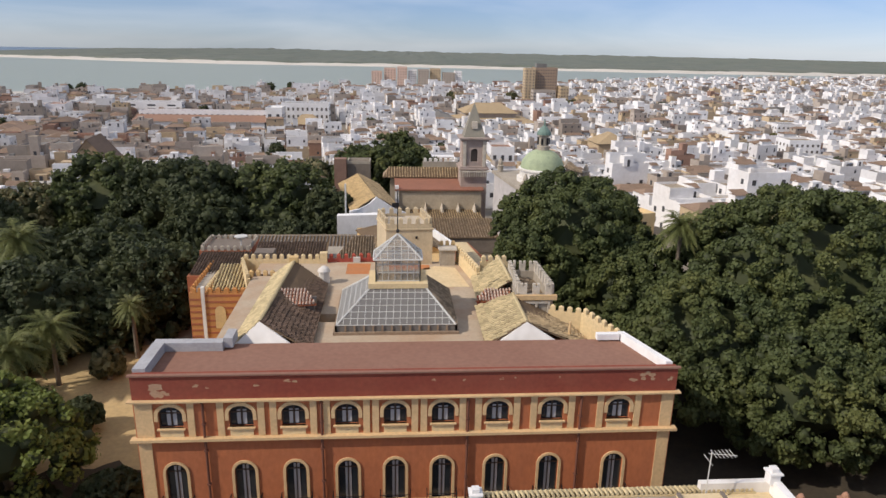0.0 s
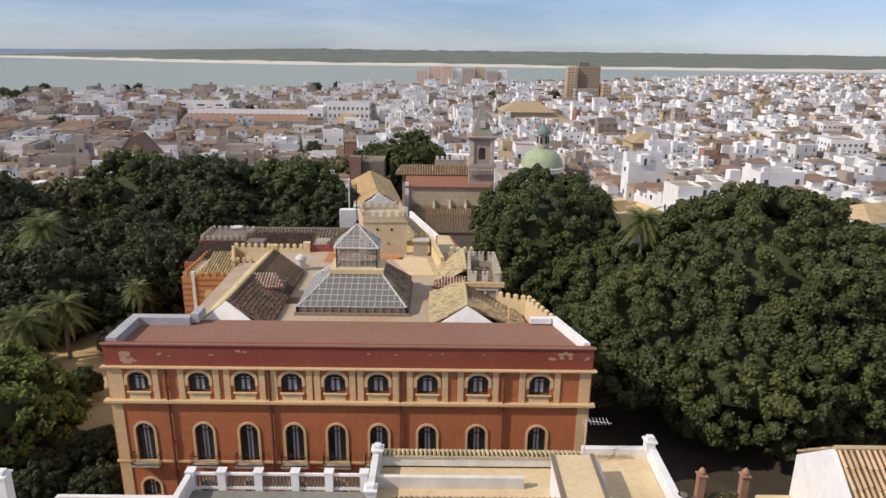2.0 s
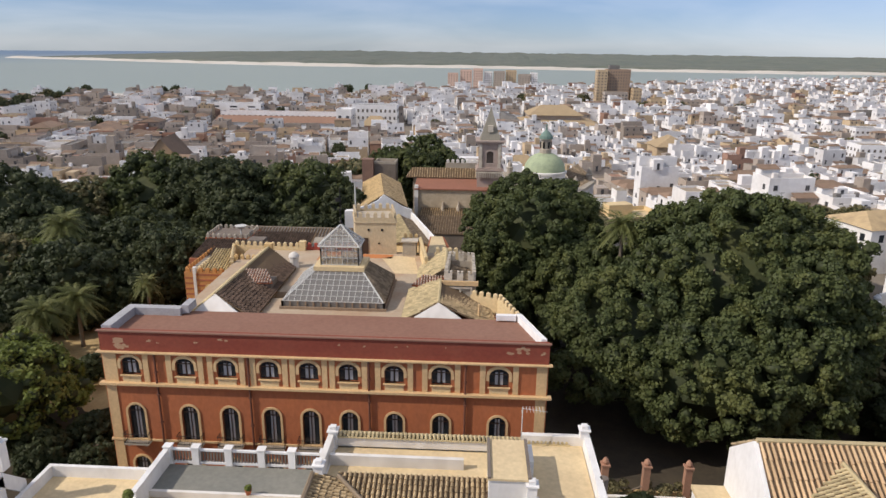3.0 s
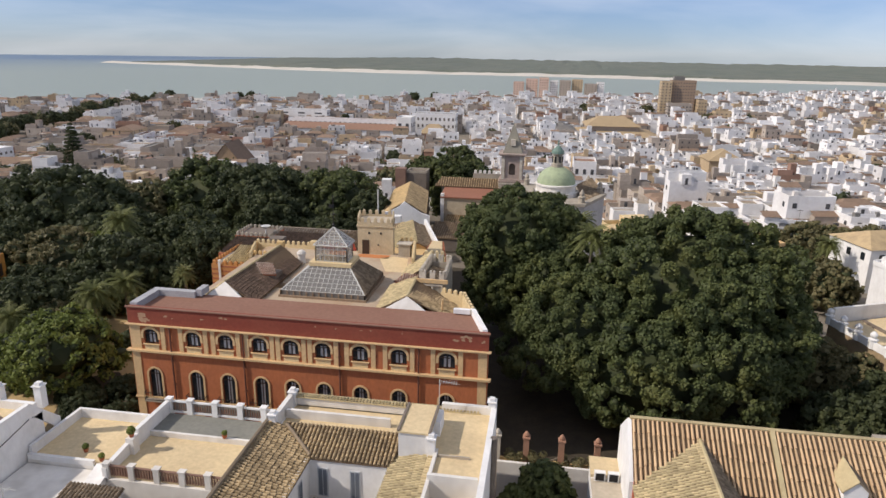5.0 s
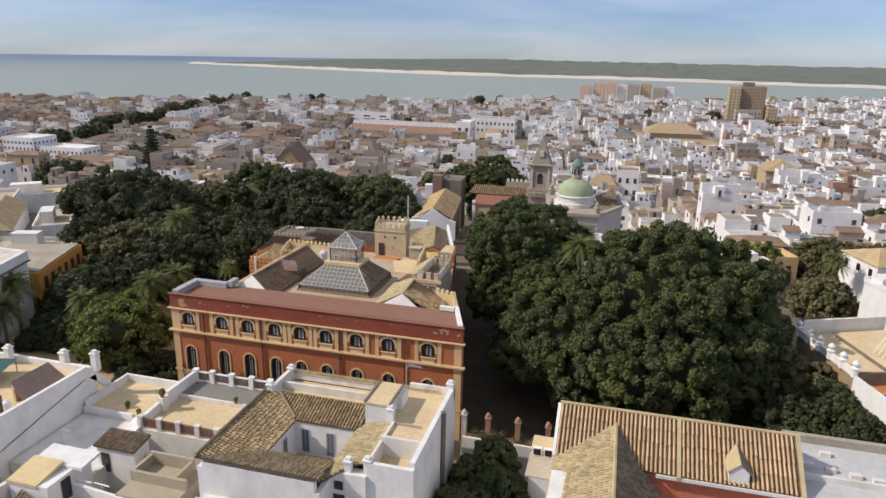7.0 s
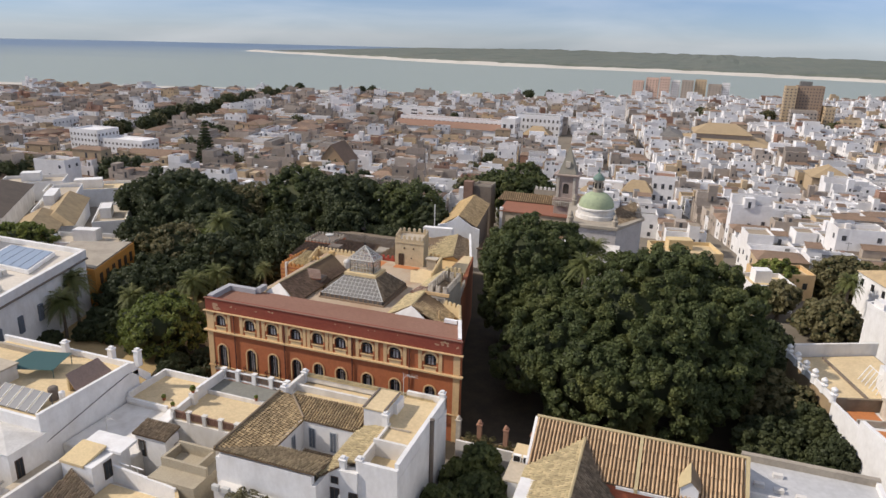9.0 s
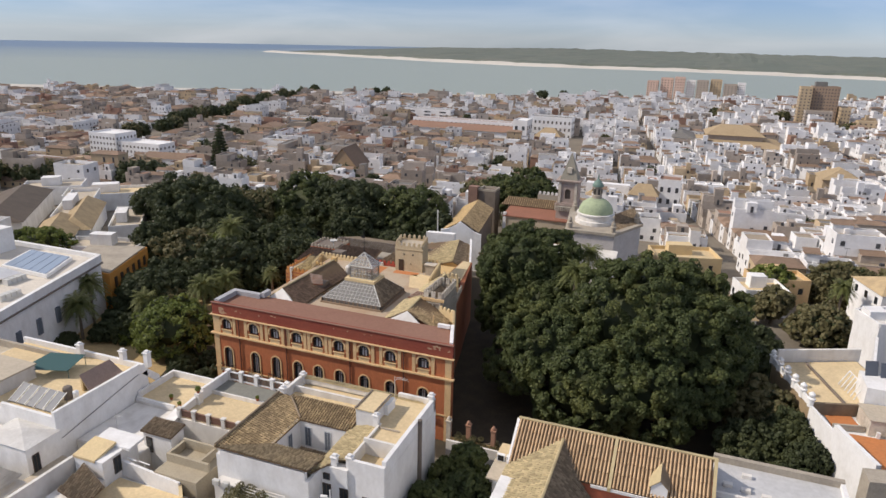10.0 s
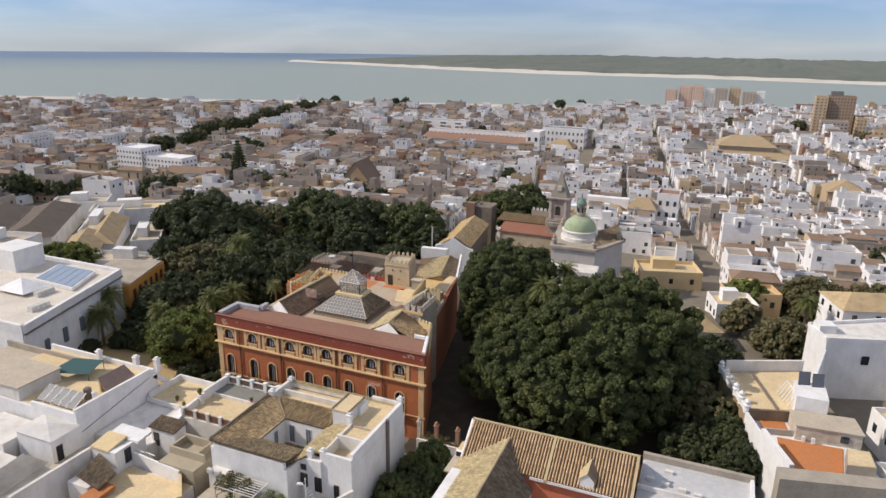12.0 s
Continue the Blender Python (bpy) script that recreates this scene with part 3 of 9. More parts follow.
def build_palace():
    pal = thing("palace", 2.8, 56, GZ, "terracotta and cream palace with arched windows and flat roofs", "palace")
    bm = bm_new()
    facade(bm, PX0, PX1, GZ, 1.0, PY, 0.6, [(x, 1.5, GZ + 0.6, -1.4, 0.75) for x in WIN_X])
    facade(bm, PX0, PX1, 1.0, 6.75, PY, 0.6, [(x, 1.5, 1.05, 3.95, 0.75) for x in WIN_X])
    facade(bm, PX0, PX1, 6.75, 9.75, PY, 0.6, [(x, 1.7, 7.65, 8.75, 0.65) for x in WIN_X])
    bmesh.ops.remove_doubles(bm, verts=bm.verts, dist=0.001)
    part("facade_wall", bm, TERRACOTTA, pal, "terracotta rendered front wall")
    bm = bm_new()
    box(bm, PX0, PX0 + 0.6, PY + 0.6, 47.6, GZ, 11.0)
    prism(bm, [(PX1 - 0.8, PY + 0.6), (PX1 - 0.2, PY + 0.6), (20.35, 47.6), (19.75, 47.6)], GZ, 11.0)
    box(bm, PX0 + 0.6, 19.75, 47.0, 47.6, GZ, 11.0)
    part("side_wall", bm, TERRACOTTA, pal)
    bm = bm_new()
    for z in (0.9, 6.7):
        prism(bm, [(PX0 + 0.6, PY + 0.6), (PX1 - 0.9, PY + 0.6), (19.9, 47.0), (PX0 + 0.6, 47.0)], z, z + 0.2)
    part("inner_floor", bm, DARK_WOOD, pal)
    bm = bm_new()
    box(bm, PX0, PX1, PY - 0.04, PY + 0.6, 9.95, PZ - 0.12)
    part("attic_band", bm, DARK_RED, pal, "dark red attic band with peeling patches")
    bare = surface("bare_plaster", (0.42, 0.27, 0.17), (0.34, 0.18, 0.11), 0.9, 3.0, 9.0, 0.6)
    rnd = random.Random(12)
    for cx, cz, s in ((-15.2, 10.8, 0.7), (-14.6, 10.3, 0.35), (-12.4, 11.0, 0.25), (-11.6, 10.8, 0.12), (-8.3, 10.9, 0.2), (-6.0, 11.2, 0.22), (-5.5, 11.25, 0.2), (4.3, 11.2, 0.14), (6.6, 11.1, 0.12), (9.3, 11.2, 0.12), (10.3, 11.2, 0.1), (13.5, 11.2, 0.1), (19.0, 11.0, 0.32), (19.9, 11.2, 0.4), (20.5, 11.1, 0.35), (21.9, 11.0, 0.25)):
        bm = bm_new()
        for _ in range(3):
            a, b = cx + rnd.uniform(-s, s), cz + rnd.uniform(-s, s) * 0.6
            pts = [(a + s * rnd.uniform(0.3, 0.9) * math.cos(k * math.pi / 4), PY - 0.045 - rnd.uniform(0.001, 0.006), b + s * 0.7 * rnd.uniform(0.3, 0.8) * math.sin(k * math.pi / 4)) for k in range(8)]
            yy = pts[0][1]
            face(bm, [(px, yy, pz) for px, _, pz in pts])
        part("peeling_patch", bm, bare, pal, "bare plaster where the paint peeled")
    for z0, z1, d, mat, lab in ((6.62, 6.95, 0.42, CREAM, "worn cream cornice"), (9.72, 9.95, 0.38, CREAM, "worn cream upper cornice"), (PZ - 0.12, PZ, 0.18, RED_ROOF, "red coping"), (1.0, 1.18, 0.14, CREAM, "cream string course")):
        bm = bm_new()
        box(bm, PX0 - d * 0.8, PX1 + d * 0.8, PY - d, PY + 0.12, z0 + 0.12 if z1 - z0 > 0.2 else z0, z1)
        if z1 - z0 > 0.2:
            box(bm, PX0 - d * 0.4, PX1 + d * 0.4, PY - d * 0.5, PY + 0.1, z0, z0 + 0.12)
        part("cornice", bm, mat, pal, lab)
    for x0, x1 in ((PX0 + 0.1, PX0 + 1.0), (PX1 - 1.0, PX1 - 0.1)):
        bm = bm_new()
        box(bm, x0, x1, PY - 0.08, PY + 0.05, GZ, 6.6)
        box(bm, x0, x1, PY - 0.08, PY + 0.05, 6.95, 9.7)
        part("corner_pilaster", bm, CREAM, pal, "cream corner pilaster")
    for x in WIN_X:
        for s in (-1, 1):
            bm = bm_new()
            box(bm, x + s * 1.42 - 0.24, x + s * 1.42 + 0.24, PY - 0.1, PY + 0.05, 6.95, 9.72)
            part("pilaster", bm, CREAM, pal)
        palace_window(pal, x, 1.7, 7.65, 8.75, 0.65, False)
        palace_window(pal, x, 1.5, 1.06, 3.95, 0.75, True)
        palace_window(pal, x, 1.5, GZ + 0.6, -1.4, 0.75, True)
        palace_balcony(pal, x)
    for x in (-12.0, -3.7, 6.9, 15.3):
        bm = bm_new()
        tube(bm, (x, PY - 0.16, GZ), (x, PY - 0.16, 9.7), 0.1, 8)
        for z in (0, 3, 5.8, 8):
            box(bm, x - 0.14, x + 0.14, PY - 0.28, PY, z, z + 0.08)
        part("downpipe", bm, DOWNPIPE, pal, "brown-red downpipe")
    # flat roof of the front block
    bm = bm_new()
    prism(bm, [(PX0 + 0.45, PY + 0.5), (PX1 - 0.6, PY + 0.5), (19.85, 47.6), (PX0 + 0.45, 47.6)], 10.9, 11.3)
    part("roof", bm, RED_ROOF, pal, "brown-red coated flat roof")
    bm = bm_new()
    box(bm, PX0, PX0 + 0.88, PY + 0.6, 46.3, 10.6, PZ + 0.15)
    box(bm, PX0, -11.6, 46.3, 47.1, 10.6, PZ + 0.12)
    box(bm, -11.6, -10.9, 46.6, 48.4, 11.45, PZ + 0.35)
    part("parapet", bm, surface("blue_grey_coping", (0.40, 0.40, 0.41), (0.28, 0.27, 0.27), 0.9, 0.5, 5.0, 0.7, 0.2), pal, "blue-grey weathered parapet")
    bm = bm_new()
    prism(bm, [(PX1 - 0.7, PY + 0.6), (PX1 - 0.2, PY + 0.6), (20.35, 47.6), (19.85, 47.6)], 11.0, PZ + 0.1)
    box(bm, 18.0, 19.84, 47.1, 47.6, 11.45, PZ + 0.05)
    part("parapet", bm, WHITE, pal, "bright white parapet")
    # terrace behind, with a sunken gap added for a dark shade patch, and the body under it
    bm = bm_new()
    box(bm, -13.4, 13.0, 47.6, 71.5, GZ, 8.6)
    part("rear_body", bm, OCHRE, pal)
    bm = bm_new()
    for x0, x1, y0, y1 in ((-13.3, -5.5, 47.6, 71.4), (-5.5, -3.5, 47.6, 54.1), (-5.5, -3.5, 56.0, 71.4), (-3.5, 13.0, 47.6, 71.4)):
        box(bm, x0, x1, y0, y1, 8.6, 10.3)
    bmesh.ops.remove_doubles(bm, verts=bm.verts, dist=0.001)
    part("terrace", bm, surface("worn_clay_paving", (0.46, 0.37, 0.27), (0.40, 0.25, 0.15), 0.9, 0.25, 4.0, 0.8), pal, "worn beige terrace paving")
    bm = bm_new()
    prism(bm, [(6.6, 63.0), (9.4, 63.0), (8.4, 69.2), (6.2, 69.8), (4.4, 68.6)], 10.3, 10.312)
    part("painted_patch", bm, SAND_ROOF, pal, "sandy worn patch of terrace")
    bm = bm_new()
    box(bm, -3.6, -1.0, 67.2, 70.8, 10.3, 10.312)
    part("painted_patch", bm, ORANGE_ROOF, pal, "orange-red painted patch of terrace")
    bm = bm_new()
    box(bm, 1.0, 5.6, 68.6, 70.2, 10.3, 10.312)
    part("painted_patch", bm, ORANGE_ROOF, pal, "orange-red painted patch of terrace")
    # wing with a long ridge, steep on its outer side
    ridge0, ridge1 = (-9.3, 49.2, 12.5), (-8.6, 64.6, 12.7)
    tiles("left_roof_slope", [(-11.5, 47.8, 10.7), ridge0, ridge1, (-10.9, 65.8, 10.7)], (-1, 0, -0.8), TILE_PALE, pal, label="lichen-covered tile slope paled for its sunny side")
    tiles("left_roof_slope", [ridge0, (-5.1, 47.7, 10.6), (-5.1, 63.2, 10.6), ridge1], (1, 0, -0.6), TILE_SHADED, pal, label="brown tile slope darkened for its shaded side")
    tiles("left_roof_hip", [(-10.9, 65.8, 10.7), ridge1, (-5.1, 63.2, 10.6)], (0, 1, -0.8), TILE_BROWN, pal)
    bm = bm_new()
    slab(bm, [(-11.5, 47.7, 10.75), (-6.2, 47.7, 10.75), ridge0], 0.2, 0, (0, 1, 0))
    part("left_roof_hip", bm, WHITE_OLD, pal, "white plastered hip end")
    bm = bm_new()
    tube(bm, ridge0, ridge1, 0.16, 6)
    part("ridge_tile", bm, TILE_PALE, pal)
    bm = bm_new()
    box(bm, -9.1, -8.2, 64.3, 65.1, 12.2, 13.1)
    part("ridge_cap", bm, OCHRE, pal, "ochre block at the ridge end")
    tiles("dormer_roof", [(-8.8, 56.8, 12.5), (-6.5, 56.8, 12.5), (-5.4, 55.0, 11.65), (-8.2, 54.7, 11.65)], (0, -1, -0.5), STRIPE_TILE, pal, 0.3, "small roof of pale and red tile rows", pan=BRICK_RED)
    bm = bm_new()
    prism(bm, [(-8.0, 54.9), (-5.6, 55.2), (-5.6, 57.4), (-8.0, 57.4)], 10.3, 11.55)
    part("dormer_wall", bm, STONE_DARK, pal)
    bm = bm_new()
    lathe(bm, -5.6, 64.4, ((0.55, 10.3), (0.55, 11.5), (0.65, 11.55), (0.65, 11.7), (0.5, 11.95), (0.2, 12.15)), 12)
    part("domed_chimney", bm, WHITE_OLD, pal, "round white chimney with a domed cap")
    # opposite wing, two pitched roofs
    ra, rb = (12.5, 48.8, 12.4), (12.4, 55.0, 12.6)
    tiles("right_roof_slope", [(9.0, 47.8, 10.7), ra, rb, (9.2, 55.6, 10.7)], (-1, 0, -0.7), TILE_PALE, pal, label="lichen-covered tile slope paled for its sunny side")
    tiles("right_roof_slope", [ra, (18.3, 48.0, 9.95), (17.6, 53.4, 9.95), rb], (1, 0, -0.6), TILE, pal, 0.42, "wide slope of ribbed brown tiles")
    bm = bm_new()
    slab(bm, [(9.6, 47.7, 10.75), (15.4, 47.7, 10.75), ra], 0.2, 0, (0, 1, 0))
    part("right_roof_hip", bm, WHITE_OLD, pal, "white plastered hip end")
    rc, rd = (12.7, 57.9, 12.8), (12.6, 64.8, 12.9)
    tiles("right_roof_slope", [(9.5, 57.6, 10.8), rc, rd, (9.7, 63.6, 10.8)], (-1, 0, -0.7), TILE_PALE, pal, label="lichen-covered tile slope paled for its sunny side")
    bm = bm_new()
    slab(bm, [(9.7, 63.6, 10.75), (14.4, 64.8, 10.75), rd], 0.2, 0, (0, -1, 0))
    part("right_roof_hip", bm, TILE_BROWN, pal)
    for a, b in ((ra, rb), (rc, rd)):
        bm = bm_new()
        tube(bm, a, b, 0.16, 6)
        part("ridge_tile", bm, TILE_PALE, pal)
    tiles("porch_roof", [(9.2, 56.5, 11.3), (10.3, 58.0, 11.95), (12.8, 58.0, 11.95), (12.0, 56.1, 11.3)], (0, -1, -0.35), STRIPE_TILE, pal, 0.3, "small roof of pale and red tile rows", pan=BRICK_RED)
    bm = bm_new()
    box(bm, 9.5, 12.0, 56.6, 57.9, 10.3, 11.3)
    part("porch_wall", bm, RED_WALL, pal)
    return pal


PALACE = build_palace()


def build_skylight(pal):
    """The glazed pyramid over the central court, with a square lantern on it."""
    x0, x1, y0, y1 = -3.4, 6.9, 51.4, 60.2
    u0, u1, v0, v1 = -0.45, 4.3, 54.2, 57.5
    zb, zt = 11.1, 13.6
    bm = bm_new()
    for a in (10.3,):
        box(bm, x0 - 0.25, x1 + 0.25, y0 - 0.25, y0, a, 10.55)
        box(bm, x0 - 0.25, x1 + 0.25, y1, y1 + 0.25, a, 10.55)
        box(bm, x0 - 0.25, x0, y0, y1, a, 10.55)
        box(bm, x1, x1 + 0.25, y0, y1, a, 10.55)
        for k in range(14):
            t = k / 13
            for yy in (y0, y1):
                box(bm, x0 + (x1 - x0) * t - 0.08, x0 + (x1 - x0) * t + 0.08, yy - 0.08, yy + 0.08, 10.55, zb)
            for xx in (x0, x1):
                box(bm, xx - 0.08, xx + 0.08, y0 + (y1 - y0) * t - 0.08, y0 + (y1 - y0) * t + 0.08, 10.55, zb)
    kerb = part("skylight_base", bm, surface("skylight_timber", (0.30, 0.22, 0.15), (0.2, 0.14, 0.1), 0.8, 2.0, 8.0, 0.6), pal, "brown timber base with small panes")
    bm = bm_new()
    box(bm, x0 + 0.02, x1 - 0.02, y0 + 0.02, y1 - 0.02, 10.4, zb - 0.02)
    part("base_glass", bm, GLASS_SKY, kerb)
    low = [Vector(p) for p in ((x0, y0, zb), (x1, y0, zb), (x1, y1, zb), (x0, y1, zb))]
    top = [Vector(p) for p in ((u0, v0, zt), (u1, v0, zt), (u1, v1, zt), (u0, v1, zt))]

    def bar(p, q, r, sides, owner):
        one = bm_new()
        tube(one, p, q, r, sides)
        part("glazing_bar", one, METAL, owner, "pale metal glazing bar")

    for i in range(4):
        a, b, c, d = low[i], low[(i + 1) % 4], top[(i + 1) % 4], top[i]
        if i == 1:
            tiles("skylight_slope", [a, b, c, d], ((b - a).cross(d - a)).normalized() + Vector((0, 0, -2)), TILE_BROWN, pal, label="dark tiled slope of the roof light")
        else:
            bm = bm_new()
            slab(bm, [a, b, c, d], 0.03)
            part("skylight_glass", bm, GLASS_SKY, kerb, "sloping sheets of grey glass")
            for k in range(1, 17):
                t = k / 17
                p = a.lerp(b, t)
                q = a.lerp(b, t) + (d - a + c - b) / 2
                width = (b - a).length
                s = abs(t - 0.5) * width
                half_top = (c - d).length / 2
                reach = 1.0 if s <= half_top else (width / 2 - s) / (width / 2 - half_top)
                mid = (d + c) / 2 - (a + b) / 2
                bar(p + Vector((0, 0, 0.03)), p + mid * reach + Vector((0, 0, 0.03)), 0.03, 4, kerb)
            for k in range(0, 7):
                t = k / 6
                bar(a.lerp(d, t) + Vector((0, 0, 0.03)), b.lerp(c, t) + Vector((0, 0, 0.03)), 0.04, 4, kerb)
        bar(a, d, 0.09, 5, kerb)
    # lantern
    lan_bm = bm_new()
    box(lan_bm, u0 - 0.25, u1 + 0.25, v0 - 0.25, v1 + 0.25, zt - 0.1, zt + 0.35)
    curb = part("lantern_curb", lan_bm, YELLOW, pal, "cream lantern curb")
    h0, h1, apex = zt + 0.35, 16.0, Vector((1.9, 55.9, 18.0))
    a0, a1, b0, b1 = u0 + 0.42, u1 - 0.42, v0 + 0.4, v1 - 0.4
    bm = bm_new()
    box(bm, a0 + 0.05, a1 - 0.05, b0 + 0.05, b1 - 0.05, h0, h1)
    m = bpy.data.materials.new("clear_glass")
    m.use_nodes = True
    nn, ll = m.node_tree.nodes, m.node_tree.links
    mix = nn.new("ShaderNodeMixShader")
    tr = nn.new("ShaderNodeBsdfTransparent")
    gl = nn.new("ShaderNodeBsdfPrincipled")
    gl.inputs["Base Color"].default_value = (0.40, 0.38, 0.34, 1)
    gl.inputs["Roughness"].default_value = 0.2
    mix.inputs[0].default_value = 0.4
    ll.new(tr.outputs[0], mix.inputs[1])
    ll.new(gl.outputs[0], mix.inputs[2])
    ll.new(mix.outputs[0], nn["Material Output"].inputs["Surface"])
    part("lantern_glass", bm, m, curb, "clear dusty lantern glass")
    bm = bm_new()
    cs = [(a0 - 0.2, b0 - 0.2, h1), (a1 + 0.2, b0 - 0.2, h1), (a1 + 0.2, b1 + 0.2, h1), (a0 - 0.2, b1 + 0.2, h1)]
    for i in range(4):
        face(bm, [cs[i], cs[(i + 1) % 4], apex])
    part("lantern_roof", bm, m, curb, "pointed glass lantern roof")
    for i in range(4):
        p, q = Vector(cs[i]), Vector(cs[(i + 1) % 4])
        bar(p, apex, 0.08, 5, curb)
        bar(p, q, 0.08, 5, curb)
        for k in range(1, 7):
            s = p.lerp(q, k / 7)
            reach = 1 - abs(2 * k / 7 - 1)
            bar(s, s + ((apex - (p + q) / 2)) * reach, 0.03, 4, curb)
        for k in range(1, 4):
            t = k / 4
            bar(p.lerp(apex, t), q.lerp(apex, t), 0.03, 4, curb)
    corner = [(a0, b0), (a1, b0), (a1, b1), (a0, b1)]
    for i in range(4):
        p, q = Vector((*corner[i], 0)), Vector((*corner[(i + 1) % 4], 0))
        for k in range(8):
            s = p.lerp(q, k / 7)
            bar((s.x, s.y, h0), (s.x, s.y, h1), 0.07 if k in (0, 7) else 0.032, 4, curb)
        for z in (h0 + 0.05, h0 + 0.8, h0 + 1.55, h1 - 0.05):
            bar((p.x, p.y, z), (q.x, q.y, z), 0.04, 4, curb)
    bm = bm_new()
    tube(bm, apex, apex + Vector((0, 0, 3.9)), 0.05, 5)
    tube(bm, apex + Vector((-0.6, 0, 1.6)), apex + Vector((0.6, 0, 1.6)), 0.03, 4)
    tube(bm, apex + Vector((0, -0.6, 1.6)), apex + Vector((0, 0.6, 1.6)), 0.03, 4)
    box(bm, apex.x - 0.5, apex.x + 0.1, apex.y - 0.02, apex.y + 0.02, apex.z + 2.4, apex.z + 2.8)
    lathe(bm, apex.x, apex.y, ((0.02, apex.z), (0.16, apex.z + 0.15), (0.16, apex.z + 0.3), (0.03, apex.z + 0.45)), 8)
    part("weather_vane", bm, IRON, curb, "black iron weather vane")


build_skylight(PALACE)


def build_palace_towers(pal):
    """Crenellated walls, turrets and the tower round the rear terraces."""
    # square tower, set askew
    plan = [(0.75, 70.3), (5.95, 70.6), (4.9, 75.9), (-0.35, 75.3)]
    mid = Vector((sum(p[0] for p in plan) / 4, sum(p[1] for p in plan) / 4))

    def grown(k):
        return [tuple(mid + (Vector(p) - mid) * k) for p in plan]

    bm = bm_new()
    prism(bm, plan, GZ, 14.6)
    t = part("tower", bm, TOWER_OCHRE, pal, "pale ochre crenellated tower")
    bm = bm_new()
    prism(bm, grown(0.86), 14.55, 14.75)
    part("tower_deck", bm, PALE_ROOF, t)
    bm = bm_new()
    prism(bm, grown(1.045), 14.36, 14.5)
    part("tower_cornice", bm, TOWER_OCHRE, t)
    inner = grown(0.95)
    for i in range(4):
        p, q = Vector(inner[i]), Vector(inner[(i + 1) % 4])
        bm = bm_new()
        wall_line(bm, p, q, 14.6, 15.0, 0.28)
        part("tower_parapet", bm, TOWER_OCHRE, t)
        d = (q - p).normalized()
        crenels(t, p + d * 0.1, q - d * 0.1, 15.0, TOWER_OCHRE, 0.46, 0.42, 0.3, 0.8)
    front = (Vector(plan[1]) - Vector(plan[0])).normalized()
    ang = math.degrees(math.atan2(front.y, front.x))
    for name, along, z, w, hh, mat, label in (("tower_door", 1.15, 10.3, 1.0, 2.1, DARK_WOOD, "dark wooden door"), ("tower_slit", 1.7, 13.3, 0.24, 0.3, IRON, ""), ("tower_slit", 3.4, 13.3, 0.24, 0.3, IRON, ""), ("tower_slit", 3.0, 11.6, 0.2, 0.2, IRON, "")):
        c = Vector(plan[0]) + front * along
        bm = bm_new()
        box(bm, -w / 2, w / 2, -0.06, 0.1, 0, hh)
        bm.transform(pose(c.x, c.y, z, 0, 0, ang))
        part(name, bm, mat, t, label)
    # back walls
    for p, q, z, mat, name, label in (((-15.3, 71.3), (-6.6, 71.1), 10.75, YELLOW, "rear_wall", "cream crenellated rear wall"), ((-15.3, 71.2), (-13.5, 65.2), 10.5, YELLOW, "rear_wall", "cream crenellated rear wall"), ((-13.9, 67.0), (-10.2, 66.9), 10.3, OCHRE, "ochre_wall", "low ochre crenellated wall"), ((-5.9, 71.5), (0.0, 71.9), 10.65, RED_WALL, "red_wall", "red crenellated terrace wall")):
        bm = bm_new()
        wall_line(bm, p, q, GZ, z)
        w = part(name, bm, mat, pal, label)
        crenels(w, p, q, z, mat, 0.42, 0.38, 0.35, 0.65)
    bm = bm_new()
    box(bm, -6.7, -5.9, 70.9, 71.7, GZ, 11.5)
    part("wall_pier", bm, YELLOW, pal)
    bm = bm_new()
    box(bm, -3.0, -2.2, 71.2, 71.5, 10.3, 10.9)
    part("air_vent", bm, METAL, pal, "small pale vent box")
    # pavilion of striped brick
    bm = bm_new()
    box(bm, -18.2, -12.8, 65.3, 71.6, GZ, 8.9)
    b = part("striped_wall", bm, BRICK, pal, "orange wall with dark red brick courses")
    for k in range(17):
        z0 = GZ + 0.34 + 0.7 * k
        bm = bm_new()
        box(bm, -18.24, -12.76, 65.26, 71.64, z0, z0 + 0.22)
        part("brick_course", bm, BRICK_RED, b)
    crenels(b, (-18.0, 65.5), (-12.9, 65.5), 8.9, BRICK, 0.45, 0.35, 0.35, 0.65)
    crenels(b, (-18.0, 66.0), (-18.0, 71.4), 8.9, YELLOW, 0.45, 0.35, 0.35, 0.65)
    bm = bm_new()
    box(bm, -18.45, -18.1, 65.15, 65.6, GZ, 9.6)
    part("corner_pier", bm, WHITE_OLD, b, "pale corner pier")
    for x in (-16.6, -14.4):
        bm = bm_new()
        slab(bm, [(x + px, 65.24, 5.0 + pz) for px, pz in [(-0.55, 0)] + [(-0.55 * math.cos(math.pi * k / 8), 1.9 + 0.6 * math.sin(math.pi * k / 8)) for k in range(9)] + [(0.55, 0)]], 0.03, 0, (0, -1, 0))
        part("blind_arch", bm, OCHRE, b, "ochre arched panel")
    tiles("pavilion_roof", [(-17.6, 66.0, 8.95), (-13.9, 66.0, 8.95), (-15.4, 70.9, 10.3), (-17.6, 70.9, 10.1)], (0, -1, -0.2), TILE_PALE, pal)
    bm = bm_new()
    box(bm, -19.9, -18.5, 66.0, 77.8, GZ, 8.7)
    w2 = part("outer_gallery", bm, BRICK, pal, "orange brick gallery with dark courses")
    for k in range(16):
        z0 = GZ + 0.34 + 0.7 * k
        bm = bm_new()
        box(bm, -19.94, -18.46, 65.96, 77.84, z0, z0 + 0.22)
        part("brick_course", bm, BRICK_RED, w2)
    bm = bm_new()
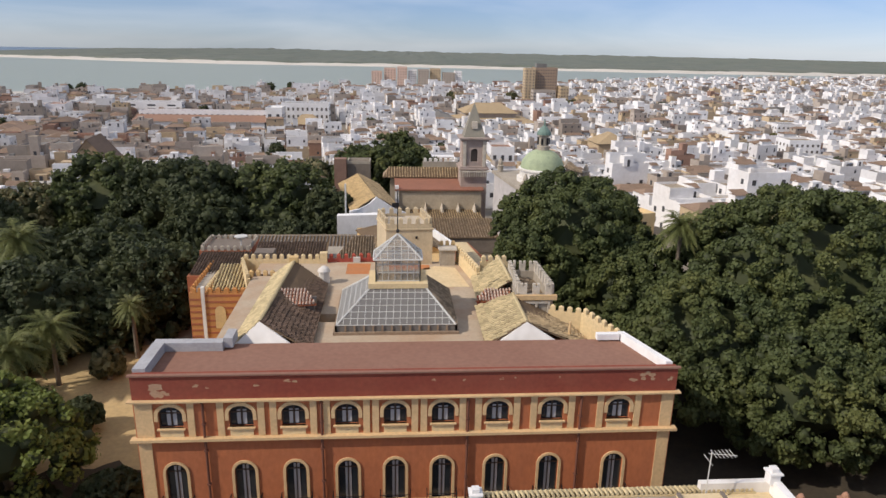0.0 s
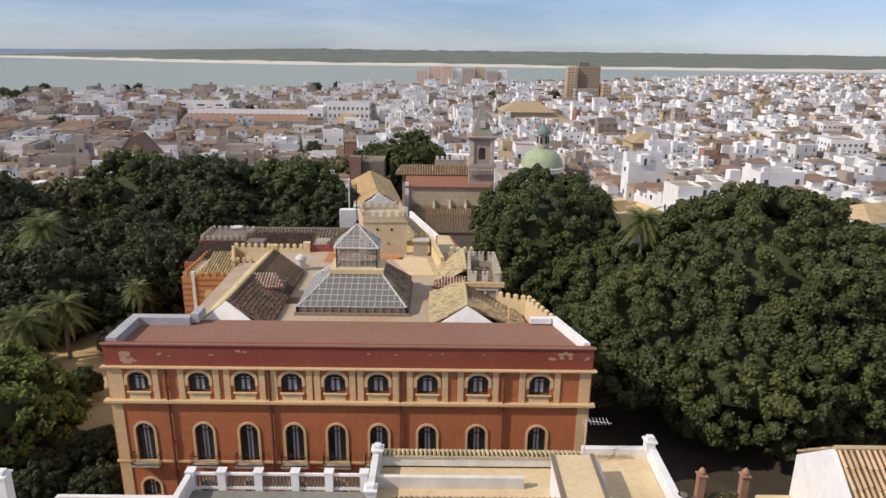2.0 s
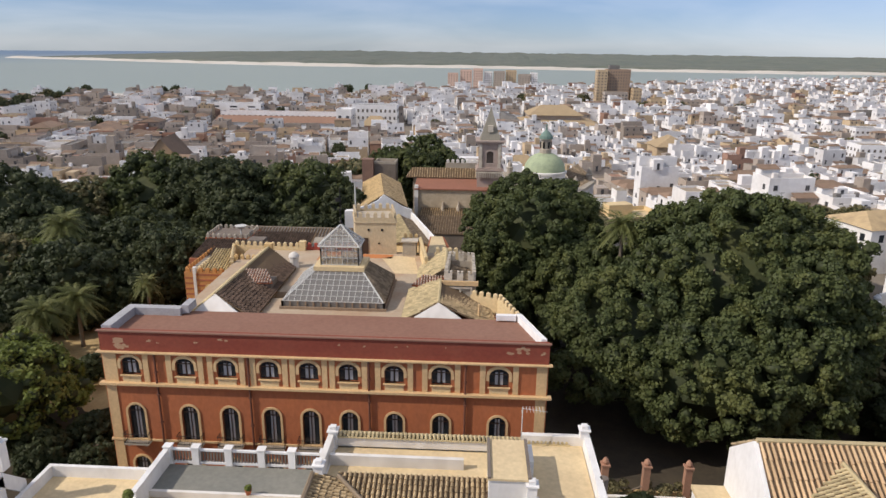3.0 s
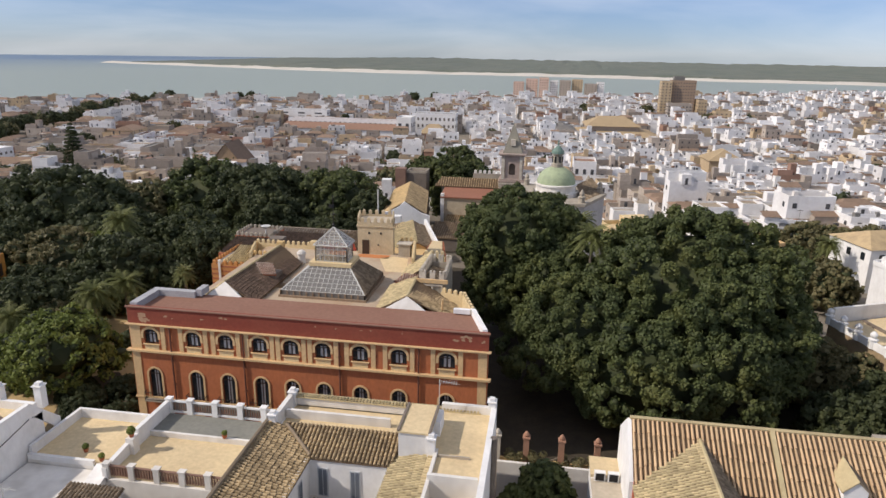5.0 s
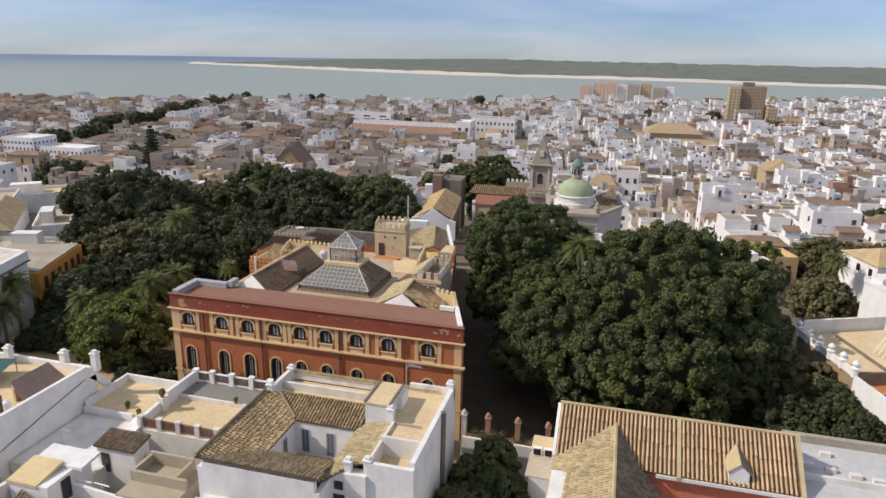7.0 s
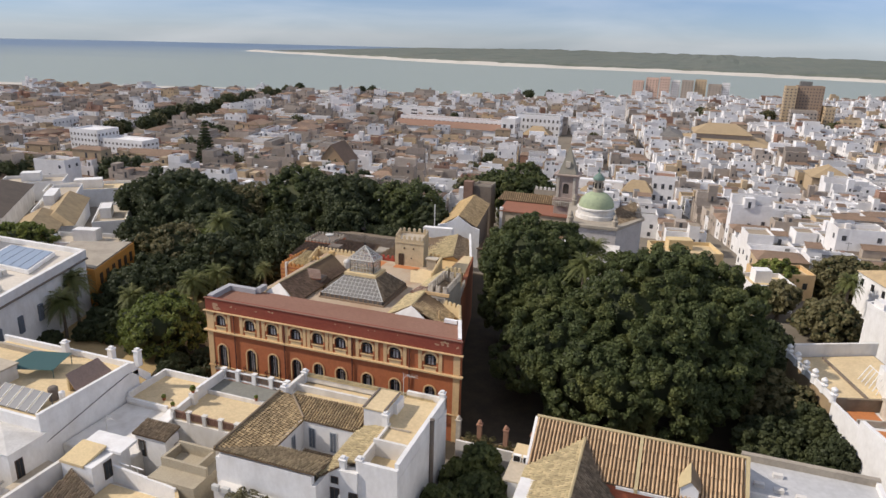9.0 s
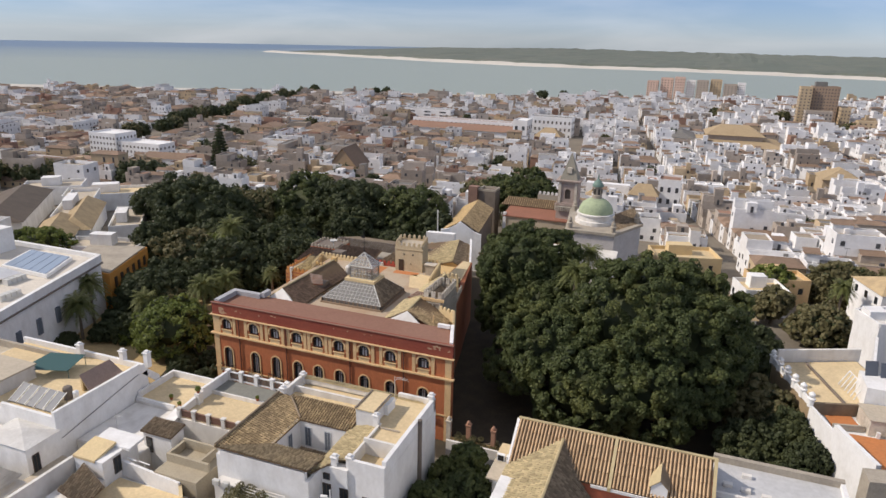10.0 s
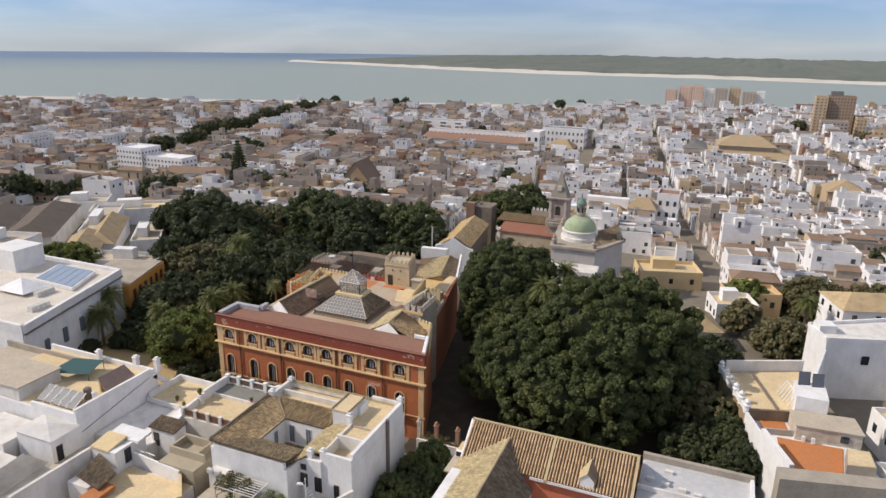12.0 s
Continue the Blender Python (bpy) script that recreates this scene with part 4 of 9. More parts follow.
    box(bm, -19.6, -18.7, 66.2, 77.6, 8.7, 8.74)
    part("gallery_roof", bm, STONE, w2)
    crenels(w2, (-19.75, 66.2), (-19.75, 77.6), 8.7, BRICK, 0.45, 0.4, 0.3, 0.6)
    crenels(w2, (-19.7, 66.15), (-18.5, 66.15), 8.7, BRICK, 0.4, 0.3, 0.3, 0.6)
    # rear tower
    bm = bm_new()
    box(bm, -22.0, -15.8, 78.2, 83.6, GZ, 9.6)
    t2 = part("rear_tower", bm, BRICK_RED, pal, "dark brick rear tower with crenels")
    for p, q in (((-22, 78.4), (-15.8, 78.4)), ((-22, 83.4), (-15.8, 83.4)), ((-21.8, 78.6), (-21.8, 83.4)), ((-16.0, 78.6), (-16.0, 83.4))):
        crenels(t2, p, q, 9.6, STONE, 0.42, 0.35, 0.3, 0.65)
    bm = bm_new()
    box(bm, -21.6, -16.2, 78.6, 83.2, 9.6, 9.66)
    part("tower_roof", bm, STONE_DARK, t2, "dark grey tower roof")
    bm = bm_new()
    lathe(bm, -17.2, 79.4, ((0.1, 9.66), (0.1, 10.6), (0.75, 11.0), (0.8, 11.15)), 14)
    part("satellite_dish", bm, METAL, t2, "pale satellite dish")
    tiles("rear_roof", [(-21.6, 72.2, 8.6), (-15.6, 72.2, 8.6), (-15.6, 78.0, 9.5), (-21.6, 78.0, 9.5)], (0, -1, -0.15), TILE_SHADED, pal)
    bm = bm_new()
    box(bm, -21.8, -15.6, 71.9, 78.2, GZ, 8.5)
    part("rear_block", bm, BRICK_RED, pal)
    # rear buildings behind the terrace
    bm = bm_new()
    box(bm, -15.5, -0.9, 72.2, 84.0, GZ, 8.4)
    part("rear_block", bm, STONE, pal)
    tiles("rear_roof", [(-15.2, 72.4, 8.5), (-6.5, 72.4, 8.5), (-6.5, 80.0, 10.2), (-15.2, 80.0, 10.2)], (0, -1, -0.25), TILE_SHADED, pal)
    tiles("rear_roof", [(-6.4, 74.0, 8.7), (-0.6, 74.0, 8.7), (-0.9, 82.0, 10.4), (-3.5, 82.0, 10.4)], (0, -1, -0.25), TILE_BROWN, pal)
    bm = bm_new()
    box(bm, -14.6, -12.4, 74.0, 76.0, 8.4, 10.6)
    part("roof_hut", bm, STONE_DARK, pal, "dark stair hut on the rear roof")
    # terrace wall, turret and yellow court along the alley
    for p, q, z in (((8.9, 71.6), (10.3, 63.2), 11.7), ((11.0, 67.4), (14.0, 67.4), 11.6)):
        bm = bm_new()
        wall_line(bm, p, q, 9.5, z)
        w = part("white_crenel_wall", bm, YELLOW, pal, "cream crenellated terrace wall")
        crenels(w, p, q, z, YELLOW, 0.45, 0.32, 0.4, 0.8)
    ring = [(12.7, 54.4), (16.1, 54.2), (15.9, 61.2), (12.9, 61.4)]
    bm = bm_new()
    prism(bm, ring, GZ, 11.5)
    t3 = part("turret", bm, STONE, pal, "grey stone turret with forked crenels")
    for i in range(4):
        p, q = Vector(ring[i]), Vector(ring[(i + 1) % 4])
        d = (q - p).normalized()
        inward = Vector((-d.y, d.x)) * 0.2
        bm = bm_new()
        wall_line(bm, p + inward + d * 0.3, q + inward - d * 0.3, 11.5, 12.7, 0.32)
        part("turret_parapet", bm, STONE, t3)
        crenels(t3, p + inward, q + inward, 12.7, STONE_PALE, 0.62, 0.4, 0.3, 1.0, "forked")
    tiles("turret_roof", [(13.2, 56.0, 12.4), (15.6, 56.0, 11.7), (15.5, 60.8, 11.7), (13.3, 60.8, 12.4)], (1, 0, -0.3), TILE_BROWN, t3, 0.36)
    bm = bm_new()
    box(bm, 12.5, 16.3, 54.05, 54.35, 12.25, 12.7)
    part("turret_cornice", bm, CREAM, t3)
    bm = bm_new()
    for x0, x1, z0, z1 in ((13.2, 15.7, 11.9, 12.1), (13.2, 15.7, 10.4, 10.55), (13.2, 13.4, 10.55, 11.9), (15.5, 15.7, 10.55, 11.9), (14.35, 14.55, 10.55, 11.9)):
        box(bm, x0, x1, 54.1, 54.3, z0, z1)
    part("turret_window_frame", bm, STONE_PALE, t3, "pale stone window frame")
    for p, q, z in (((18.45, 52.9), (20.15, 47.7), 11.5), ((15.6, 54.1), (18.45, 53.0), 11.3)):
        bm = bm_new()
        wall_line(bm, p, q, 8.5, z, 0.35)
        w = part("court_wall", bm, YELLOW, pal, "pale yellow crenellated court wall")
        crenels(w, p, q, z, YELLOW, 0.45, 0.4, 0.3, 0.6)
    bm = bm_new()
    prism(bm, [(13.0, 47.6), (20.3, 47.6), (18.6, 53.1), (16.2, 54.2), (13.0, 54.2)], GZ, 9.4)
    part("right_block", bm, TERRACOTTA, pal)
    bm = bm_new()
    prism(bm, [(13.0, 61.4), (15.8, 61.4), (14.6, 68.0), (12.8, 76.0), (11.4, 83.0), (9.4, 83.0), (9.4, 72.0), (13.0, 68.0)], GZ, 9.2)
    r = part("right_block", bm, BRICK_RED, pal, "dark brick range along the alley")
    crenels(r, (15.6, 61.6), (14.4, 68.0), 9.2, STONE_PALE, 0.62, 0.4, 0.3, 1.0, "forked")
    tiles("alley_roof", [(12.9, 61.8, 10.9), (15.5, 61.8, 9.5), (14.2, 68.0, 9.5), (12.0, 68.0, 10.9)], (1, 0, -0.5), TILE_BROWN, pal, 0.4)
    bm = bm_new()
    slab(bm, [(9.6, 72.4, 9.3), (12.8, 72.4, 9.3), (11.2, 82.8, 9.3), (9.6, 82.8, 9.3)], 0.1)
    part("alley_terrace", bm, SAND_ROOF, pal, "sandy terrace along the alley")
    bm = bm_new()
    tube(bm, (16.4, 49.6, 9.8), (16.4, 49.6, 12.0), 0.12, 8)
    part("vent_pipe", bm, CREAM, pal)
    bm = bm_new()
    box(bm, 6.8, 8.5, 70.0, 71.4, 10.3, 12.1)
    part("roof_hut", bm, STONE, pal, "small grey roof hut")
    bm = bm_new()
    box(bm, 6.6, 8.7, 69.8, 71.6, 12.1, 12.25)
    part("hut_slab", bm, STONE_PALE, pal)
    crenels(pal, (6.7, 71.5), (8.7, 71.6), 12.25, OCHRE, 0.4, 0.35, 0.3, 0.6)
    # buildings right behind the tower
    bm = bm_new()
    prism(bm, [(5.4, 72.2), (9.4, 72.2), (9.4, 84.0), (1.0, 84.0), (1.6, 76.4), (4.8, 76.4)], GZ, 7.4)
    part("rear_block", bm, OCHRE, pal)
    bm = bm_new()
    wall_line(bm, (9.4, 72.2), (10.6, 84.0), GZ, 8.6, 0.4)
    part("white_side_wall", bm, WHITE_OLD, pal, "stained white boundary wall")


build_palace_towers(PALACE)


# ---- trees ----
def leaf_mesh(name, centres, radii, count, size, material, seed, squash=0.9, down=-0.45):
    """Many small leaf sprays over the outside of a set of lobes, as one mesh."""
    rng = np.random.default_rng(seed)
    centres, radii = np.array(centres, float), np.array(radii, float)
    share = radii ** 2 / np.sum(radii ** 2)
    which = rng.choice(len(radii), size=int(count * 1.3), p=share)
    d = rng.normal(size=(len(which), 3))
    d /= np.linalg.norm(d, axis=1)[:, None]
    keep = d[:, 2] > down
    which, d = which[keep], d[keep]
    shell = rng.uniform(0.84, 1.08, len(which))
    p = centres[which] + d * (radii[which] * shell)[:, None] * np.array((1, 1, squash))
    ok = np.ones(len(p), bool)
    if len(radii) < 260:
        for c, r in zip(centres, radii):
            ok &= ~(np.sum(((p - c) / np.array((1, 1, squash))) ** 2, axis=1) < (0.74 * r) ** 2)
    p, d = p[ok], d[ok]
    n = d + rng.normal(scale=0.42, size=d.shape) + np.array((0, 0, 0.15))
    n /= np.linalg.norm(n, axis=1)[:, None]
    a = np.cross(n, rng.normal(size=n.shape))
    a /= np.linalg.norm(a, axis=1)[:, None]
    b = np.cross(n, a)
    s = (size * rng.uniform(0.55, 1.3, len(p)))[:, None]
    quad = np.stack([p - a * s * 0.5 - b * s * 0.28, p + a * s * 0.1 - b * s * 0.45, p + a * s * 0.6, p + b * s * 0.45 - a * s * 0.1 + n * s * 0.12], axis=1).reshape(-1, 3)
    k = len(p)
    me = bpy.data.meshes.new(name)
    me.vertices.add(4 * k)
    me.vertices.foreach_set("co", quad.astype(np.float32).ravel())
    me.loops.add(4 * k)
    me.loops.foreach_set("vertex_index", np.arange(4 * k, dtype=np.int32))
    me.polygons.add(k)
    me.polygons.foreach_set("loop_start", np.arange(0, 4 * k, 4, dtype=np.int32))
    me.update(calc_edges=True)
    me.materials.append(material)
    return me


def raw_mesh(name, co, loops, sides, material):
    """A mesh of many equal faces from arrays."""
    k = len(loops) // sides
    me = bpy.data.meshes.new(name)
    me.vertices.add(len(co))
    me.vertices.foreach_set("co", co.astype(np.float32).ravel())
    me.loops.add(len(loops))
    me.loops.foreach_set("vertex_index", loops.astype(np.int32))
    me.polygons.add(k)
    me.polygons.foreach_set("loop_start", np.arange(0, sides * k, sides, dtype=np.int32))
    me.update(calc_edges=True)
    me.materials.append(material)
    return me


def crown_lobes(blobs, lobe, seed, uneven=0.10):
    """Round tufts of foliage set over the sides of some ellipsoids (centre, radii), leaving gaps between them."""
    rnd = random.Random(seed)
    cs, rs, ns = [], [], []
    for b, ((cx, cy, cz), (rx, ry, rz)) in enumerate(blobs):
        mean = (rx * ry * rz) ** (1 / 3)
        count = int(5.4 * (mean / lobe) ** 2)
        turn = rnd.uniform(0, 6.28)
        for i in range(count):
            u = 1.0 - 1.62 * (i + rnd.uniform(0.0, 1.0)) / count
            a = turn + 2.39996 * i + rnd.uniform(-0.3, 0.3)
            h = math.sqrt(max(0.0, 1 - u * u))
            d = Vector((h * math.cos(a), h * math.sin(a), u))
            f = 0.27 * mean / lobe ** 0.5
            bulge = noise.noise(Vector((d.x * f + b * 7.1, d.y * f, d.z * f + seed)))
            k = 0.93 + uneven * 3.0 * bulge + rnd.uniform(-0.35, 0.35) * uneven
            p = (cx + rx * d.x * k, cy + ry * d.y * k, cz + rz * d.z * k)
            if any(o != b and sum(((p[j] - c[j]) / r[j]) ** 2 for j in range(3)) < 0.62 for o, (c, r) in enumerate(blobs)):
                continue
            cs.append(p)
            rs.append(lobe * rnd.uniform(0.6, 1.2))
            ns.append(tuple(d))
    return np.array(cs), np.array(rs), np.array(ns)


def tuft_mesh(name, cs, rs, material, seed, fine=1):
    """Lumpy solid tufts under the leaf sprays, as one mesh."""
    rng = np.random.default_rng(seed)
    bm = bm_new()
    bmesh.ops.create_icosphere(bm, subdivisions=fine, radius=1.0)
    bm.verts.ensure_lookup_table()
    base = np.array([v.co[:] for v in bm.verts])
    tri = np.array([[v.index for v in f.verts] for f in bm.faces])
    bm.free()
    n = len(rs)
    v = base[None] * (rs[:, None, None] * rng.uniform(0.5, 0.86, (n, len(base), 1))) * np.array((1, 1, 0.86)) + cs[:, None]
    f = tri[None] + (np.arange(n) * len(base))[:, None, None]
    return raw_mesh(name, v.reshape(-1, 3), f.ravel(), 3, material)


def spray_mesh(name, cs, rs, ns, per, size, material, seed):
    """Leaf sprays on the knobs of each tuft, facing out of it."""
    rng = np.random.default_rng(seed + 1)
    n, knobs = len(rs), 9
    kd = rng.normal(size=(n, knobs, 3)) + ns[:, None] * 0.7 + np.array((0, 0, 0.25))
    kd /= np.linalg.norm(kd, axis=2)[:, :, None]
    kr = rng.uniform(0.78, 1.18, (n, knobs))
    count = np.maximum(12, (per * (rs / rs.mean()) ** 2).astype(int))
    which = np.repeat(np.arange(n), count)
    kn = rng.integers(0, knobs, len(which))
    d0 = kd[which, kn]
    off = rng.normal(scale=0.36, size=(len(which), 3))
    d = d0 + off
    d /= np.linalg.norm(d, axis=1)[:, None]
    spread = np.sum(off ** 2, axis=1)
    rad = rs[which] * (kr[which, kn] - np.minimum(0.24, spread * 0.6) + rng.uniform(-0.05, 0.06, len(which)))
    p = cs[which] + d * rad[:, None] * np.array((1, 1, 0.88))
    nrm = d * 0.7 + off * 1.2 + rng.normal(scale=0.42, size=d.shape) + np.array((0, 0, 0.12))
    nrm /= np.linalg.norm(nrm, axis=1)[:, None]
    a = np.cross(nrm, rng.normal(size=nrm.shape))
    a /= np.linalg.norm(a, axis=1)[:, None]
    b = np.cross(nrm, a)
    s = (size * rng.uniform(0.6, 1.25, len(p)))[:, None]
    quad = np.stack([p - a * s * 0.5 - b * s * 0.28, p + a * s * 0.1 - b * s * 0.45, p + a * s * 0.6, p + b * s * 0.45 - a * s * 0.1 + nrm * s * 0.12], axis=1).reshape(-1, 3)
    return raw_mesh(name, quad, np.arange(4 * len(p)), 4, material)


def tree(name, x, y, blobs, lobe, per, size, material, label, category="tree", trunk=0.6, seed=1, group="", uneven=0.10):
    """A tree: tapered trunk, limbs into the crown, inner foliage darkened as shade and a crown of round tufts."""
    z0 = ground_z(x, y)
    t = thing(name, x, y, z0, label, category, group)
    rnd = random.Random(seed)
    bm = bm_new()
    top = max(min(b[0][2] for b in blobs), z0 + 2.0)
    p = Vector((x, y, z0 - 0.2))
    r = trunk
    for i in range(4):
        q = Vector((x + rnd.uniform(-0.3, 0.3) * i, y + rnd.uniform(-0.3, 0.3) * i, z0 + (top - z0) * (i + 1) / 4))
        tube(bm, p, q, r * (1.5 if i == 0 else 1.0), 9, r * 0.85)
        p, r = q, r * 0.85
    part("trunk", bm, BARK, t)
    for (cx, cy, cz), (rx, ry, rz) in blobs:
        for k in range(3):
            a = rnd.uniform(0, 6.28)
            bm = bm_new()
            m1 = p.lerp(Vector((cx, cy, cz)), 0.5) + Vector((rnd.uniform(-1, 1), rnd.uniform(-1, 1), 0.5))
            e = Vector((cx + rx * 0.6 * math.cos(a), cy + ry * 0.6 * math.sin(a), cz + rz * 0.45))
            tube(bm, p, m1, r * 0.6, 7, r * 0.4)
            tube(bm, m1, e, r * 0.4, 6, r * 0.12)
            part("limb", bm, BARK, t)
    # Cores in a darker leaf colour paint the shade inside the crown.
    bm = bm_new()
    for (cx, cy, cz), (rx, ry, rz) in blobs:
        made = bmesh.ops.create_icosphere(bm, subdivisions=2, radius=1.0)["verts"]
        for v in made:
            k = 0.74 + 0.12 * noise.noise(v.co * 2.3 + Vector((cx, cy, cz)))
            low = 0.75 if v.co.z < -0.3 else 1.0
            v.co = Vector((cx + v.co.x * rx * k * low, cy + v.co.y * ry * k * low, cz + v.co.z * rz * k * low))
    part("inner_foliage", bm, LEAF_DARK, t, "inner foliage coloured dark as shade")
    cs, rs, ns = crown_lobes(blobs, lobe, seed, uneven)
    back = Matrix.Translation((-x, -y, -z0))
    # Tufts share that dark colour, so gaps between sprays look shaded.
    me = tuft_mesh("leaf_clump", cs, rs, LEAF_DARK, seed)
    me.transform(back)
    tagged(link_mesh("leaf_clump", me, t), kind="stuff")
    me = spray_mesh("crown", cs, rs, ns, per, size, material, seed)
    me.transform(back)
    link_mesh("crown", me, t)
    return t


